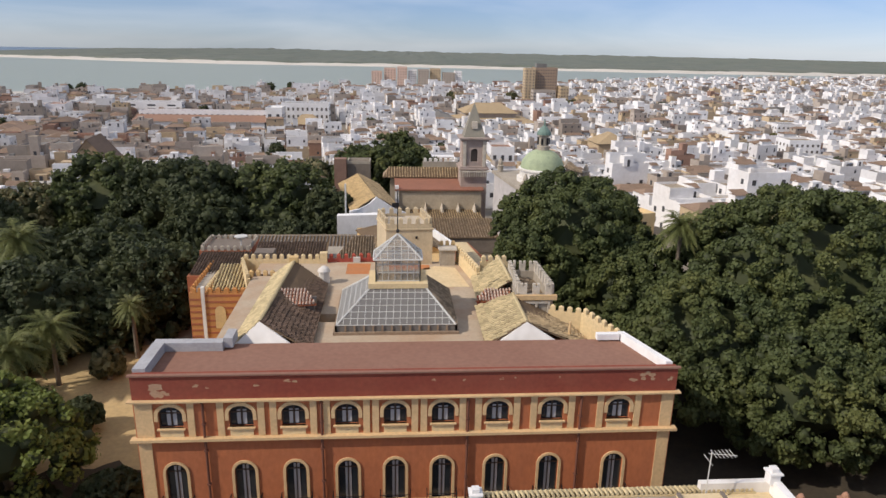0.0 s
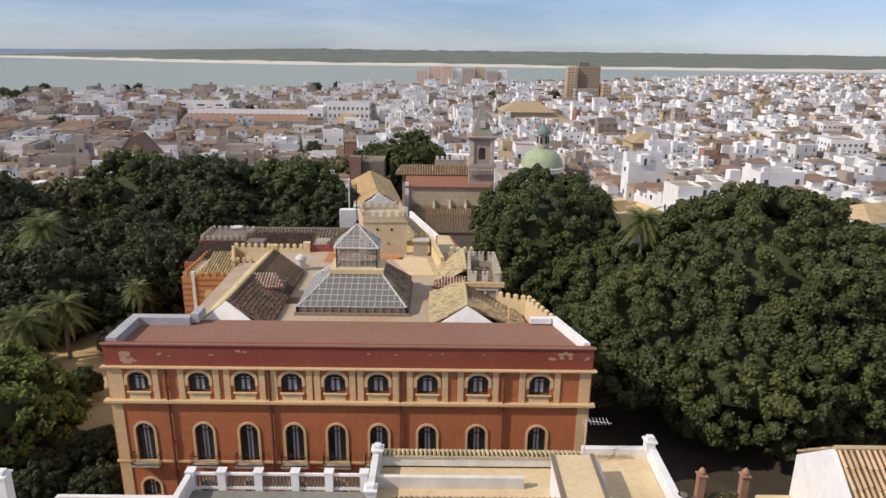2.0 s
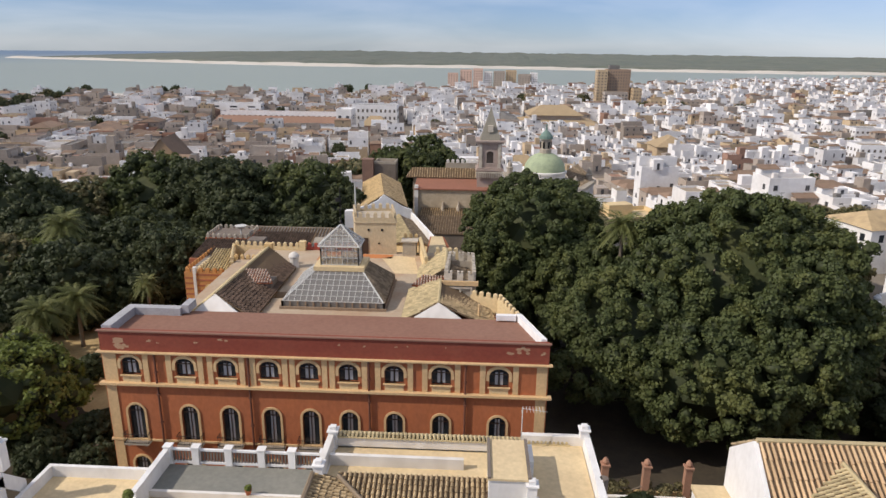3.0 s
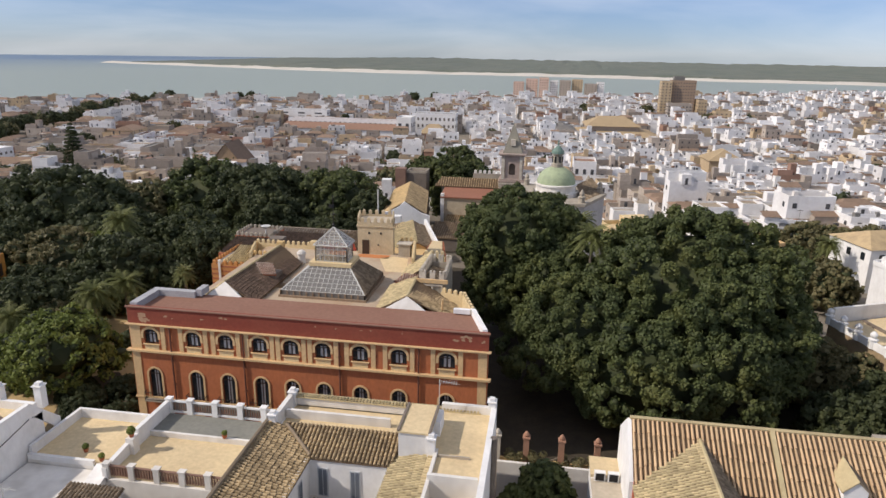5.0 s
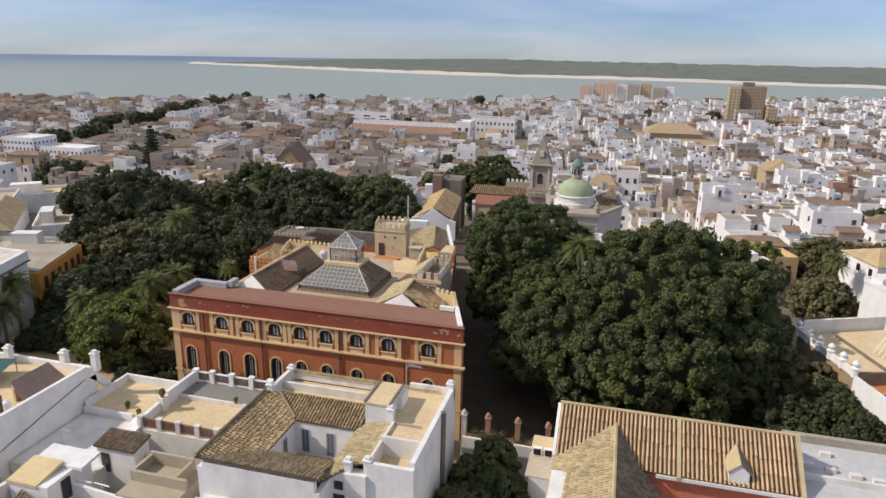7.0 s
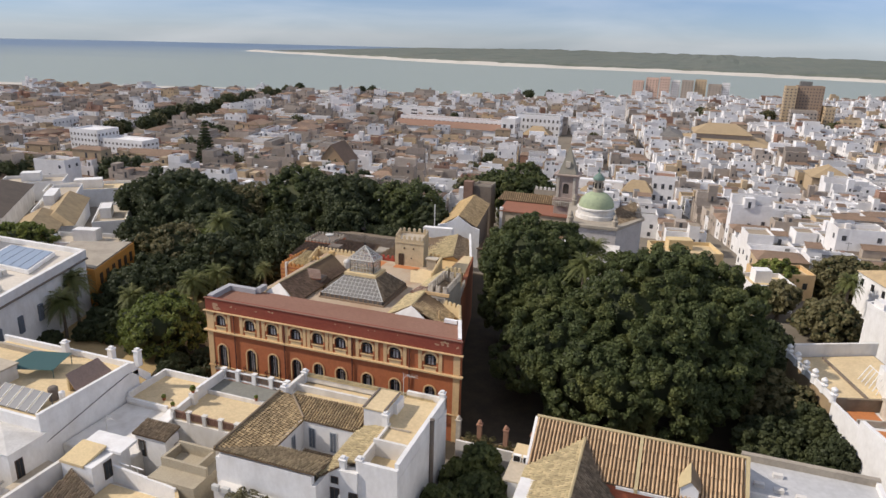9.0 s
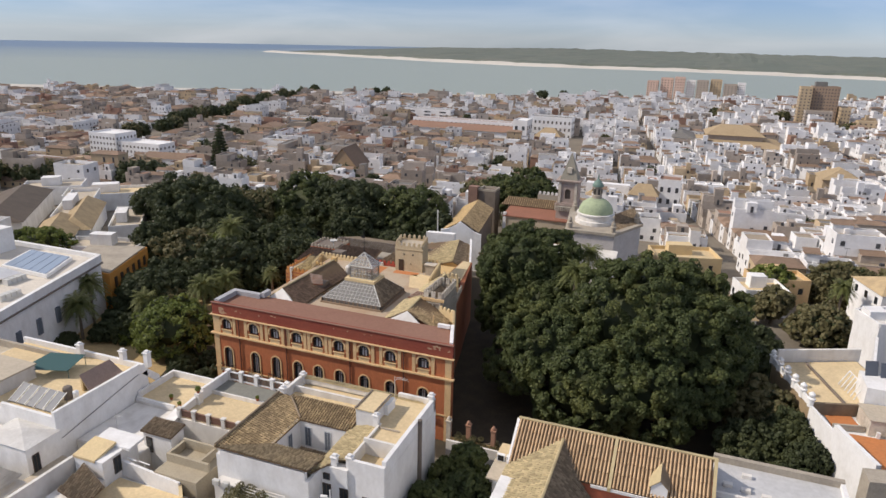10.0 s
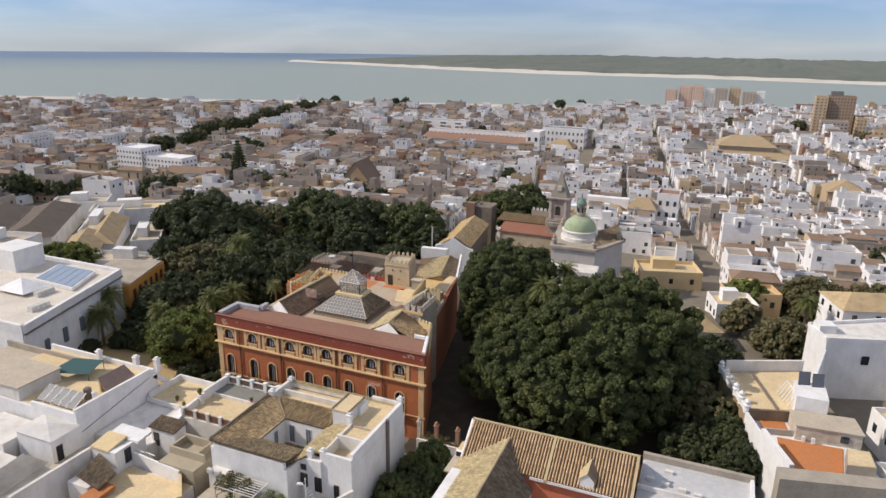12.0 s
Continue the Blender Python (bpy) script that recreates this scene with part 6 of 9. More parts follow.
def house_shell(sh, rnd, w, d, z0, plan, base=4.0):
    """The walls and roof of one house: body with parapet, upper room, stair hut, small roof clutter."""
    h = plan["h"]
    wall, roof = plan["wall"], plan["roof"]
    if plan["tile"]:
        sh.mesh_box(-w / 2, w / 2, -d / 2, d / 2, z0 - base, z0 + h, wall)
        sh.hip(-w / 2, w / 2, -d / 2, d / 2, z0 + h, min(w, d) * 0.18, 7)
        return
    sh.tray(-w / 2, w / 2, -d / 2, d / 2, z0 - base, z0 + h + 0.9, 0.85, wall, roof)
    zr = z0 + h + 0.05
    sh.role = "upper_room"
    if plan["upper"]:
        f = rnd.uniform(0.35, 0.6)
        if rnd.random() < 0.5:
            sh.tray(-w / 2 + 0.02, w / 2 - 0.02, d / 2 - d * f, d / 2 - 0.02, zr, zr + 3.3, 0.5, wall, roof)
        else:
            sh.tray(-w / 2 + 0.02, -w / 2 + w * f, -d / 2 + 0.02, d / 2 - 0.02, zr, zr + 3.3, 0.5, wall, roof)
    sh.role = "roof_wall"
    if rnd.random() < 0.6:
        y = rnd.uniform(-d * 0.25, d * 0.25)
        sh.mesh_box(-w / 2 + 0.25, w / 2 - 0.25, y - 0.1, y + 0.1, zr, zr + rnd.uniform(0.7, 1.5), wall)
    sh.role = "lean_to"
    if rnd.random() < 0.4:
        a, b = w * rnd.uniform(0.3, 0.5), d * rnd.uniform(0.2, 0.35)
        x, y = rnd.choice((-w / 2 + a / 2 + 0.3, w / 2 - a / 2 - 0.3)), d / 2 - b - 0.4
        sh.mesh_box(x - a / 2, x + a / 2, y, y + b, zr, zr + 2.0, wall, 7)
        sh.quad(((x - a / 2 - 0.2, y - 0.3, zr + 2.05), (x + a / 2 + 0.2, y - 0.3, zr + 2.05), (x + a / 2 + 0.2, y + b + 0.2, zr + 2.9), (x - a / 2 - 0.2, y + b + 0.2, zr + 2.9)), 7)
    sh.role = "stair_hut"
    if plan["pent"]:
        a, b = rnd.uniform(1.8, 3.2), rnd.uniform(2.0, 4.0)
        x, y = rnd.uniform(-w / 2 + a, w / 2 - a), rnd.uniform(-d / 2 + b, d / 2 - b)
        sh.mesh_box(x - a / 2, x + a / 2, y - b / 2, y + b / 2, zr, zr + rnd.uniform(2.2, 3.0) + (3.2 if plan["upper"] and rnd.random() < 0.5 else 0), wall, roof if rnd.random() < 0.4 else wall)
        sh.role = "door"
        sh.mesh_box(x - 0.4, x + 0.4, y - b / 2 - 0.04, y - b / 2, zr, zr + 1.9, 8)
    for i in range(1 if plan["far"] else rnd.choice((1, 2, 3, 4))):
        sh.role = f"chimney#{i}"
        x, y = rnd.uniform(-w / 2 + 1, w / 2 - 1), rnd.uniform(-d / 2 + 1, d / 2 - 1)
        s = rnd.uniform(0.25, 0.8)
        sh.mesh_box(x - s, x + s, y - s * 0.8, y + s * 0.8, zr, zr + rnd.uniform(0.7, 1.7), rnd.choice((0, 6, 6, 5, 8)))
    if not plan["far"] and rnd.random() < 0.5:
        sh.role = "aerial"
        x, y = rnd.uniform(-w / 2 + 1, w / 2 - 1), rnd.uniform(-d / 2 + 1, d / 2 - 1)
        sh.mesh_box(x - 0.03, x + 0.03, y - 0.03, y + 0.03, zr, zr + 3.4, 6)
        sh.mesh_box(x - 0.7, x + 0.7, y - 0.03, y + 0.03, zr + 3.1, zr + 3.2, 6)
    sh.role = "wall"


TOWN_TURN = radians(8.0)
CLEAR = (  # stretches of the plan kept free for landmarks: x0, x1, y0, y1
    (-100, -18, 20, 140), (-18, 42, 20, 172), (42, 62, 20, 150), (62, 100, 20, 128), (-182, -80, 446, 506), (-86, -30, 436, 514), (36, 114, 478, 556), (8, 48, 220, 254), (110, 134, 355, 378), (122, 178, 645, 705), (-38, 112, 970, 1040),
    (-122, -90, 226, 264), (-268, -190, 220, 262), (-176, -95, 45, 138), (-188, -154, 200, 250), (-216, -170, 216, 244), (-242, -196, 168, 196), (-545, -455, 612, 672))
AVENUE = ((-318, 318), (-328, 375), (-352, 450), (-374, 520), (-394, 615), (-410, 740))


def near_avenue(x, y):
    for (xa, ya), (xb, yb) in zip(AVENUE, AVENUE[1:]):
        a, b, p = Vector((xa, ya)), Vector((xb, yb)), Vector((x, y))
        t = max(0, min(1, (p - a).dot(b - a) / (b - a).length_squared))
        if (p - a.lerp(b, t)).length < 20:
            return True
    return False


def plots():
    """The plots of the town, in blocks between narrow streets."""
    rnd = random.Random(21)
    out = []
    c, s = math.cos(TOWN_TURN), math.sin(TOWN_TURN)
    u = -1250.0
    while u < 1150:
        v = -40.0 + rnd.uniform(-20, 20)
        depth = rnd.uniform(8.5, 12.5) if u > -110 else rnd.uniform(10.0, 16.0)
        while v < 1750:
            block = rnd.uniform(38, 80)
            end = v + block
            shift = rnd.uniform(-5, 5)
            while v < end - 5:
                w = rnd.uniform(4.2, 8.0) if v < 300 else rnd.uniform(5.0, 9.5) if u > -90 else rnd.choice((6.0, 8.0, 10.0, 13.0, 20.0)) * rnd.uniform(0.85, 1.15)
                for side in (0, 1):
                    cu, cv = u + shift + depth * (0.5 + side), v + w / 2
                    x, y = cu * c - cv * s, cu * s + cv * c
                    out.append((x, y, depth, w, side))
                v += w
            v += rnd.uniform(2.8, 4.6)
        u += 2 * depth + rnd.uniform(2.8, 4.2)
    keep = []
    for x, y, a, b, side in out:
        if y > shore_y(x) - (120 if x > -100 else 185) or y < 60 or abs(math.atan2(x - 30, y + 60)) > 1.02:
            continue
        if any(x0 - 4 < x < x1 + 4 and y0 - 5 < y < y1 + 5 for x0, x1, y0, y1 in CLEAR) or near_avenue(x, y):
            continue
        keep.append((x, y, a, b, side))
    return keep


GARDENS = []


def build_town():
    rnd = random.Random(33)
    all_plots = sorted(plots(), key=lambda p: math.hypot(p[0] - 20, p[1] - 60))
    near, rest = all_plots[:200], all_plots[200:]
    win = {}
    for k, (x, y, a, b, side) in enumerate(near):
        w, d = a, b
        z0 = ground_z(x, y)
        plan = house_plan(rnd, w, d, 0, smooth(60, -90, x + 0.15 * y))
        turn = TOWN_TURN + rnd.uniform(-0.03, 0.03)
        words = {0: "white", 1: "cream", 2: "ochre", 3: "brick-red"}[plan["wall"]]
        roofing = "a hipped tile roof" if plan["tile"] else {4: "a sand-coloured terrace", 5: "a clay-red terrace", 6: "a grey flat roof", 9: "a white terrace"}[plan["roof"]]
        h = thing("house", x, y, z0, f"{words} {('one', 'two', 'three', 'four')[plan['floors'] - 1]}-storey town house with {roofing}", "house", "town houses")
        sh = Shell(x, y, turn)
        house_shell(sh, rnd, w, d, z0, plan)
        sh.parts(TOWN, (x, y, z0), h)
        for side_, px, sill, ww, hh in house_windows(rnd, w, d, plan):
            if side_ == "back":
                continue
            tall = hh > 2
            key = (side_ in ("front",), tall)
            if key not in win:
                bm = bm_new()
                box(bm, -0.5, 0.5, -0.05, 0.03, 0, 2.1 if tall else 1.25)
                win[key] = bpy.data.meshes.new("window")
                bm.to_mesh(win[key])
                bm.free()
                win[key].materials.append(TOWN_GLASS)
            x0, x1, y0, y1, za, zb = side_box(w, d, side_, px, sill, ww, hh)
            ang = {"front": 0, "left": -90, "right": 90}[side_]
            cx, cy = (x0 + x1) / 2, (y0 + y1) / 2
            ob = link_mesh("window", win[key], h)
            ob.matrix_local = Matrix.Rotation(turn, 4, "Z") @ pose(cx, cy, za, 0, 0, ang)
    sh = Shell()
    for x, y, a, b, side in rest:
        w, d = a, b
        far = smooth(250, 900, y)
        if rnd.random() < 0.035:
            GARDENS.append((x, y))
            continue
        z0 = ground_z(x, y)
        plan = house_plan(rnd, w, d, far, smooth(60, -110, x + 0.15 * y))
        sh.at(x, y, TOWN_TURN + rnd.uniform(-0.05, 0.05))
        house_shell(sh, rnd, w, d, z0, plan)
        for side_, px, sill, ww, hh in house_windows(rnd, w, d, plan):
            if side_ == "back" or (y > 600 and side_ == "right"):
                continue
            x0, x1, y0, y1, za, zb = side_box(w, d, side_, px, sill, ww, hh)
            za, zb = z0 + za, z0 + zb
            if side_ == "front":
                sh.quad(((x0, y0, za), (x1, y0, za), (x1, y0, zb), (x0, y0, zb)), 8)
            elif side_ == "left":
                sh.quad(((x0, y1, za), (x0, y0, za), (x0, y0, zb), (x0, y1, zb)), 8)
            else:
                sh.quad(((x1, y0, za), (x1, y1, za), (x1, y1, zb), (x1, y0, zb)), 8)
    tagged(new("far_houses", sh.mesh("far_houses", TOWN)), "close-packed white houses with flat terraces down to the beach", "houses", kind="stuff")


build_town()

# ---- the white houses in front ----
FZ = -3.0


def screen_piece(parent, name, mat, w, d, z0, z1, x, y, count):
    """A row of upright balusters on one mesh, 0.235 m apart."""
    bm = bm_new()
    box(bm, 0, w, 0, d, z0, z1)
    me = bpy.data.meshes.new(name)
    bm.to_mesh(me)
    bm.free()
    me.materials.append(mat)
    for k in range(count):
        piece(name, me, pose(x + k * 0.235, y, 0), parent)


def parapet_ring(bm, x0, x1, y0, y1, z0, z1, t=0.3, sides="fblr"):
    if "f" in sides:
        box(bm, x0, x1, y0, y0 + t, z0, z1)
    if "b" in sides:
        box(bm, x0, x1, y1 - t, y1, z0, z1)
    if "l" in sides:
        box(bm, x0, x0 + t, y0 + t, y1 - t, z0, z1)
    if "r" in sides:
        box(bm, x1 - t, x1, y0 + t, y1 - t, z0, z1)


def chimney(parent, x, y, z0, z1, s=0.35, mat=None):
    bm = bm_new()
    box(bm, x - s, x + s, y - s, y + s, z0, z1 - 0.35)
    box(bm, x - s - 0.1, x + s + 0.1, y - s - 0.1, y + s + 0.1, z1 - 0.35, z1 - 0.25)
    box(bm, x - s * 0.7, x + s * 0.7, y - s * 0.7, y + s * 0.7, z1 - 0.25, z1)
    part("chimney", bm, mat or WHITE, parent, "white chimney with a cap")


def wall_window(parent, x0, x1, y0, y1, z0, z1, name="window", mat=None):
    """A framed opening on a wall, thin along one of its axes."""
    bm = bm_new()
    box(bm, x0, x1, y0, y1, z0, z1)
    w = part(name, bm, mat or DARK_WOOD, parent)
    g = 0.09
    bm = bm_new()
    if x1 - x0 > y1 - y0:
        box(bm, x0 + g, (x0 + x1) / 2 - 0.03, y0 - 0.012, y1 + 0.012, z0 + g, z1 - g)
        box(bm, (x0 + x1) / 2 + 0.03, x1 - g, y0 - 0.012, y1 + 0.012, z0 + g, z1 - g)
    else:
        box(bm, x0 - 0.012, x1 + 0.012, y0 + g, (y0 + y1) / 2 - 0.03, z0 + g, z1 - g)
        box(bm, x0 - 0.012, x1 + 0.012, (y0 + y1) / 2 + 0.03, y1 - g, z0 + g, z1 - g)
    part("pane", bm, GLASS if mat is None else PANE_GREY, w)


def build_patio_house():
    h = thing("patio_house", 15, 22, FZ, "white house with tiled roofs round a small patio", "house")
    for wall_box in ((5.8, 6.3, 13.7, 30.9, FZ, 8.5), (6.3, 16.6, 13.7, 14.2, FZ, 9.0), (9.8, 10.1, 17.7, 23.1, 4.0, 8.3), (10.1, 16.5, 23.1, 23.4, 4.0, 8.3), (10.1, 16.5, 17.4, 17.7, 4.0, 8.0), (16.5, 16.8, 17.4, 23.4, 4.0, 8.0), (6.3, 23.9, 30.4, 30.9, FZ, 8.5), (23.5, 24.1, 17.0, 30.9, FZ, 8.5), (16.6, 17.0, 13.7, 16.6, FZ, 8.0), (17.0, 20.0, 16.3, 16.7, FZ, 8.4), (20.0, 24.1, 16.6, 17.0, FZ, 9.6)):
        bm = bm_new()
        box(bm, *wall_box)
        part("wall", bm, WHITE, h, "whitewashed wall")
    bm = bm_new()
    box(bm, 9.8, 16.8, 17.4, 23.4, 3.8, 4.1)
    part("patio_floor", bm, PALE_ROOF, h)
    bm = bm_new()
    box(bm, 10.1, 16.5, 22.7, 23.1, 4.1, 4.9)
    box(bm, 10.1, 10.5, 17.7, 22.7, 4.1, 4.9)
    part("patio_ledge", bm, WHITE_OLD, h)
    tiles("patio_roof", [(10.5, 18.0, 4.5), (16.5, 18.0, 4.5), (16.5, 22.6, 5.0), (10.5, 22.6, 5.0)], (0, -1, -0.1), TILE_BROWN, h, 0.3)
    for x in (11.2, 13.8):
        wall_window(h, x - 0.42, x + 0.42, 23.03, 23.12, 5.0, 7.5, "patio_door", DOOR_GREY)
    wall_window(h, 10.08, 10.16, 20.6, 21.4, 5.0, 7.5, "patio_door", DOOR_GREY)
    # roofs falling to the patio
    tiles("tile_roof", [(5.7, 13.6, 9.5), (10.2, 17.8, 8.2), (10.2, 23.0, 8.2), (7.4, 26.0, 9.0), (5.7, 26.0, 9.5)], (1, 0, -0.28), TILE, h, 0.33, "brown barrel tile roof")
    tiles("tile_roof", [(5.7, 13.6, 9.4), (17.0, 13.6, 9.4), (16.6, 17.8, 8.2), (10.2, 17.8, 8.2)], (0, 1, -0.27), TILE_OLD, h, 0.33, "weathered barrel tile roof")
    tiles("tile_roof", [(10.2, 23.0, 8.3), (16.6, 23.0, 8.3), (17.2, 26.2, 9.3), (7.3, 26.2, 9.3)], (0, -1, -0.3), TILE, h, 0.33, "brown barrel tile roof")
    tiles("tile_roof", [(16.5, 14.8, 8.2), (18.4, 17.0, 8.76), (19.9, 17.2, 9.2), (19.9, 23.8, 9.2), (17.0, 24.6, 8.35), (16.5, 24.0, 8.2)], (-1, 0, -0.35), TILE_PALE, h, 0.33, "lichen-covered tile roof paled for its sunny slope")
    bm = bm_new()
    tube(bm, (5.8, 13.7, 9.6), (5.8, 25.4, 9.75), 0.16, 6)
    tube(bm, (7.4, 25.6, 9.5), (10.2, 23.1, 8.55), 0.14, 6)
    part("ridge_tile", bm, TILE_BROWN, h)
    # terraces behind and beside
    bm = bm_new()
    box(bm, 6.2, 17.4, 26.2, 30.4, 7.9, 8.4)
    box(bm, 19.4, 23.6, 20.6, 30.4, 7.9, 9.2)
    box(bm, 17.4, 19.4, 27.9, 30.4, 7.9, 8.4)
    part("terrace", bm, SAND_ROOF, h, "sand-coloured roof terrace")
    bm = bm_new()
    box(bm, 19.9, 23.6, 16.9, 20.3, 7.6, 8.0)
    part("terrace", bm, SAND_ROOF, h)
    bm = bm_new()
    box(bm, 5.8, 19.4, 30.4, 30.8, 8.4, 9.3)
    box(bm, 19.4, 24.1, 30.4, 30.8, 8.4, 9.9)
    part("parapet", bm, WHITE_OLD, h, "stained white parapet")
    bm = bm_new()
    x = 6.3
    while x < 22.6:
        tube(bm, (x, 30.35, 9.42), (x, 31.1, 9.26), 0.105, 6, 0.085)
        x += 0.29
    box(bm, 6.1, 22.8, 30.3, 31.1, 9.2, 9.3)
    part("tile_crest", bm, TILE_PALE, h, "row of pale coping tiles")
    bm = bm_new()
    box(bm, 6.3, 15.4, 28.2, 28.5, 8.4, 9.2)
    part("terrace_wall", bm, WHITE_OLD, h, "stained low terrace wall")
    bm = bm_new()
    slab(bm, [(5.8, 26.0, 9.6), (5.8, 30.6, 9.6), (6.2, 30.6, 9.6), (6.2, 26.0, 9.6)], 1.2)
    part("parapet", bm, WHITE_OLD, h)
    bm = bm_new()
    slab(bm, [(23.65, 17.0, 10.1), (23.65, 30.8, 10.1), (24.1, 30.8, 10.1), (24.1, 17.0, 10.1)], 1.55)
    part("side_parapet", bm, WHITE, h, "thick white side parapet")
    bm = bm_new()
    box(bm, 19.9, 23.55, 20.3, 20.6, 6.9, 9.9)
    box(bm, 19.85, 20.1, 17.0, 24.3, 8.0, 9.5)
    part("terrace_wall", bm, WHITE_OLD, h, "peeling white terrace wall")
    bm = bm_new()
    box(bm, 17.0, 19.4, 24.1, 28.2, 8.3, 10.7)
    hut = part("stair_hut", bm, WHITE, h, "white stair hut on the roof")
    bm = bm_new()
    box(bm, 16.9, 19.55, 24.0, 28.3, 10.7, 10.85)
    part("hut_roof", bm, SAND_ROOF, hut)
    bm = bm_new()
    box(bm, 16.9, 17.1, 24.0, 28.3, 10.85, 10.97)
    box(bm, 19.35, 19.55, 24.0, 28.3, 10.85, 10.97)
    part("hut_rim", bm, STONE_DARK, hut)
    bm = bm_new()
    box(bm, 19.4, 19.9, 26.4, 28.4, 9.2, 10.5)
    part("water_tank_hut", bm, WHITE, h)
    bm = bm_new()
    box(bm, 19.9, 22.6, 23.6, 23.75, 9.2, 9.4)
    part("drain_kerb", bm, STONE, h)
    for x, y, z0, z1 in ((6.1, 30.4, 8.4, 10.1), (6.1, 25.9, 9.0, 10.4), (23.7, 30.4, 9.9, 10.9), (19.6, 24.0, 9.0, 10.9), (18.3, 16.85, 7.5, 9.7), (20.0, 17.0, 8.0, 10.0)):
        chimney(h, x, y, z0, z1, 0.3)
    bm = bm_new()
    tube(bm, (24.25, 25.6, 2.0), (24.25, 25.6, 10.1), 0.28, 8)
    part("flue", bm, STONE_DARK, h, "dark flue down the side wall")
    # front wall openings, stair and air conditioner
    for x, z0, z1 in ((17.6, 4.3, 6.3), (19.6, 4.2, 6.2)):
        wall_window(h, x - 0.5, x + 0.5, 16.22, 16.32, z0, z1, "door")
    wall_window(h, 17.2, 18.0, 16.22, 16.32, 6.8, 7.6)
    wall_window(h, 21.6, 22.3, 16.53, 16.62, 3.6, 5.6, "door")
    bm = bm_new()
    for k in range(9):
        a = k * 0.42
        slab(bm, [(19.2 + 0.2 * math.cos(a), 14.2 + 0.2 * math.sin(a), 4.2 + k * 0.32), (19.2 + 1.0 * math.cos(a), 14.2 + 1.0 * math.sin(a), 4.2 + k * 0.32), (19.2 + 1.0 * math.cos(a + 0.5), 14.2 + 1.0 * math.sin(a + 0.5), 4.2 + k * 0.32)], 0.06)
    tube(bm, (19.2, 14.2, 3.8), (19.2, 14.2, 7.4), 0.06, 6)
    part("spiral_stair", bm, WHITE, h, "white spiral stair")
    bm = bm_new()
    box(bm, 17.0, 19.88, 16.7, 17.4, 7.6, 8.38)
    part("roof_kerb", bm, WHITE_OLD, h)
    bm = bm_new()
    box(bm, 6.3, 24.1, 10.0, 13.7, FZ, 3.6)
    part("front_yard", bm, PALE_ROOF, h)
    bm = bm_new()
    slab(bm, [(20.3, 12.0, 4.2), (24.0, 16.6, 5.6), (24.4, 16.6, 5.6), (20.7, 12.0, 4.2)], 8.0)
    part("yard_wall", bm, WHITE_OLD, h)
    for x in (6.4, 7.6):
        bm = bm_new()
        box(bm, x, x + 0.75, 12.0, 12.4, 5.9, 6.5)
        box(bm, x + 0.1, x + 0.6, 11.97, 12.0, 6.0, 6.4)
        part("air_conditioner", bm, METAL, h, "white air conditioner box")
    bm = bm_new()
    box(bm, 6.3, 8.8, 12.4, 13.7, 3.6, 5.9)
    part("service_wall", bm, WHITE_OLD, h)
    bm = bm_new()
    for k in range(8):
        tube(bm, (8.9, 10.4 + 0.4 * k, 5.9), (14.5, 10.4 + 0.4 * k, 5.9), 0.05, 5)
    for x in (9.0, 11.7, 14.4):
        tube(bm, (x, 10.4, 5.85), (x, 13.4, 5.85), 0.06, 5)
        tube(bm, (x, 10.4, 3.6), (x, 10.4, 5.85), 0.06, 5)
    part("pergola", bm, WHITE_OLD, h, "weathered white pergola")
    # roof aerial
    bm = bm_new()
    tube(bm, (19.3, 29.6, 8.4), (19.3, 29.6, 12.6), 0.035, 5)
    tube(bm, (19.3, 29.9, 12.3), (21.0, 29.9, 12.1), 0.02, 4)
    for k in range(6):
        tube(bm, (19.6 + k * 0.22, 29.5, 12.25), (19.6 + k * 0.22, 30.3, 12.25), 0.018, 4)
    tube(bm, (19.3, 29.3, 11.9), (19.3, 30.4, 11.9), 0.02, 4)
    part("aerial", bm, METAL, h, "television aerial on a pole")


build_patio_house()


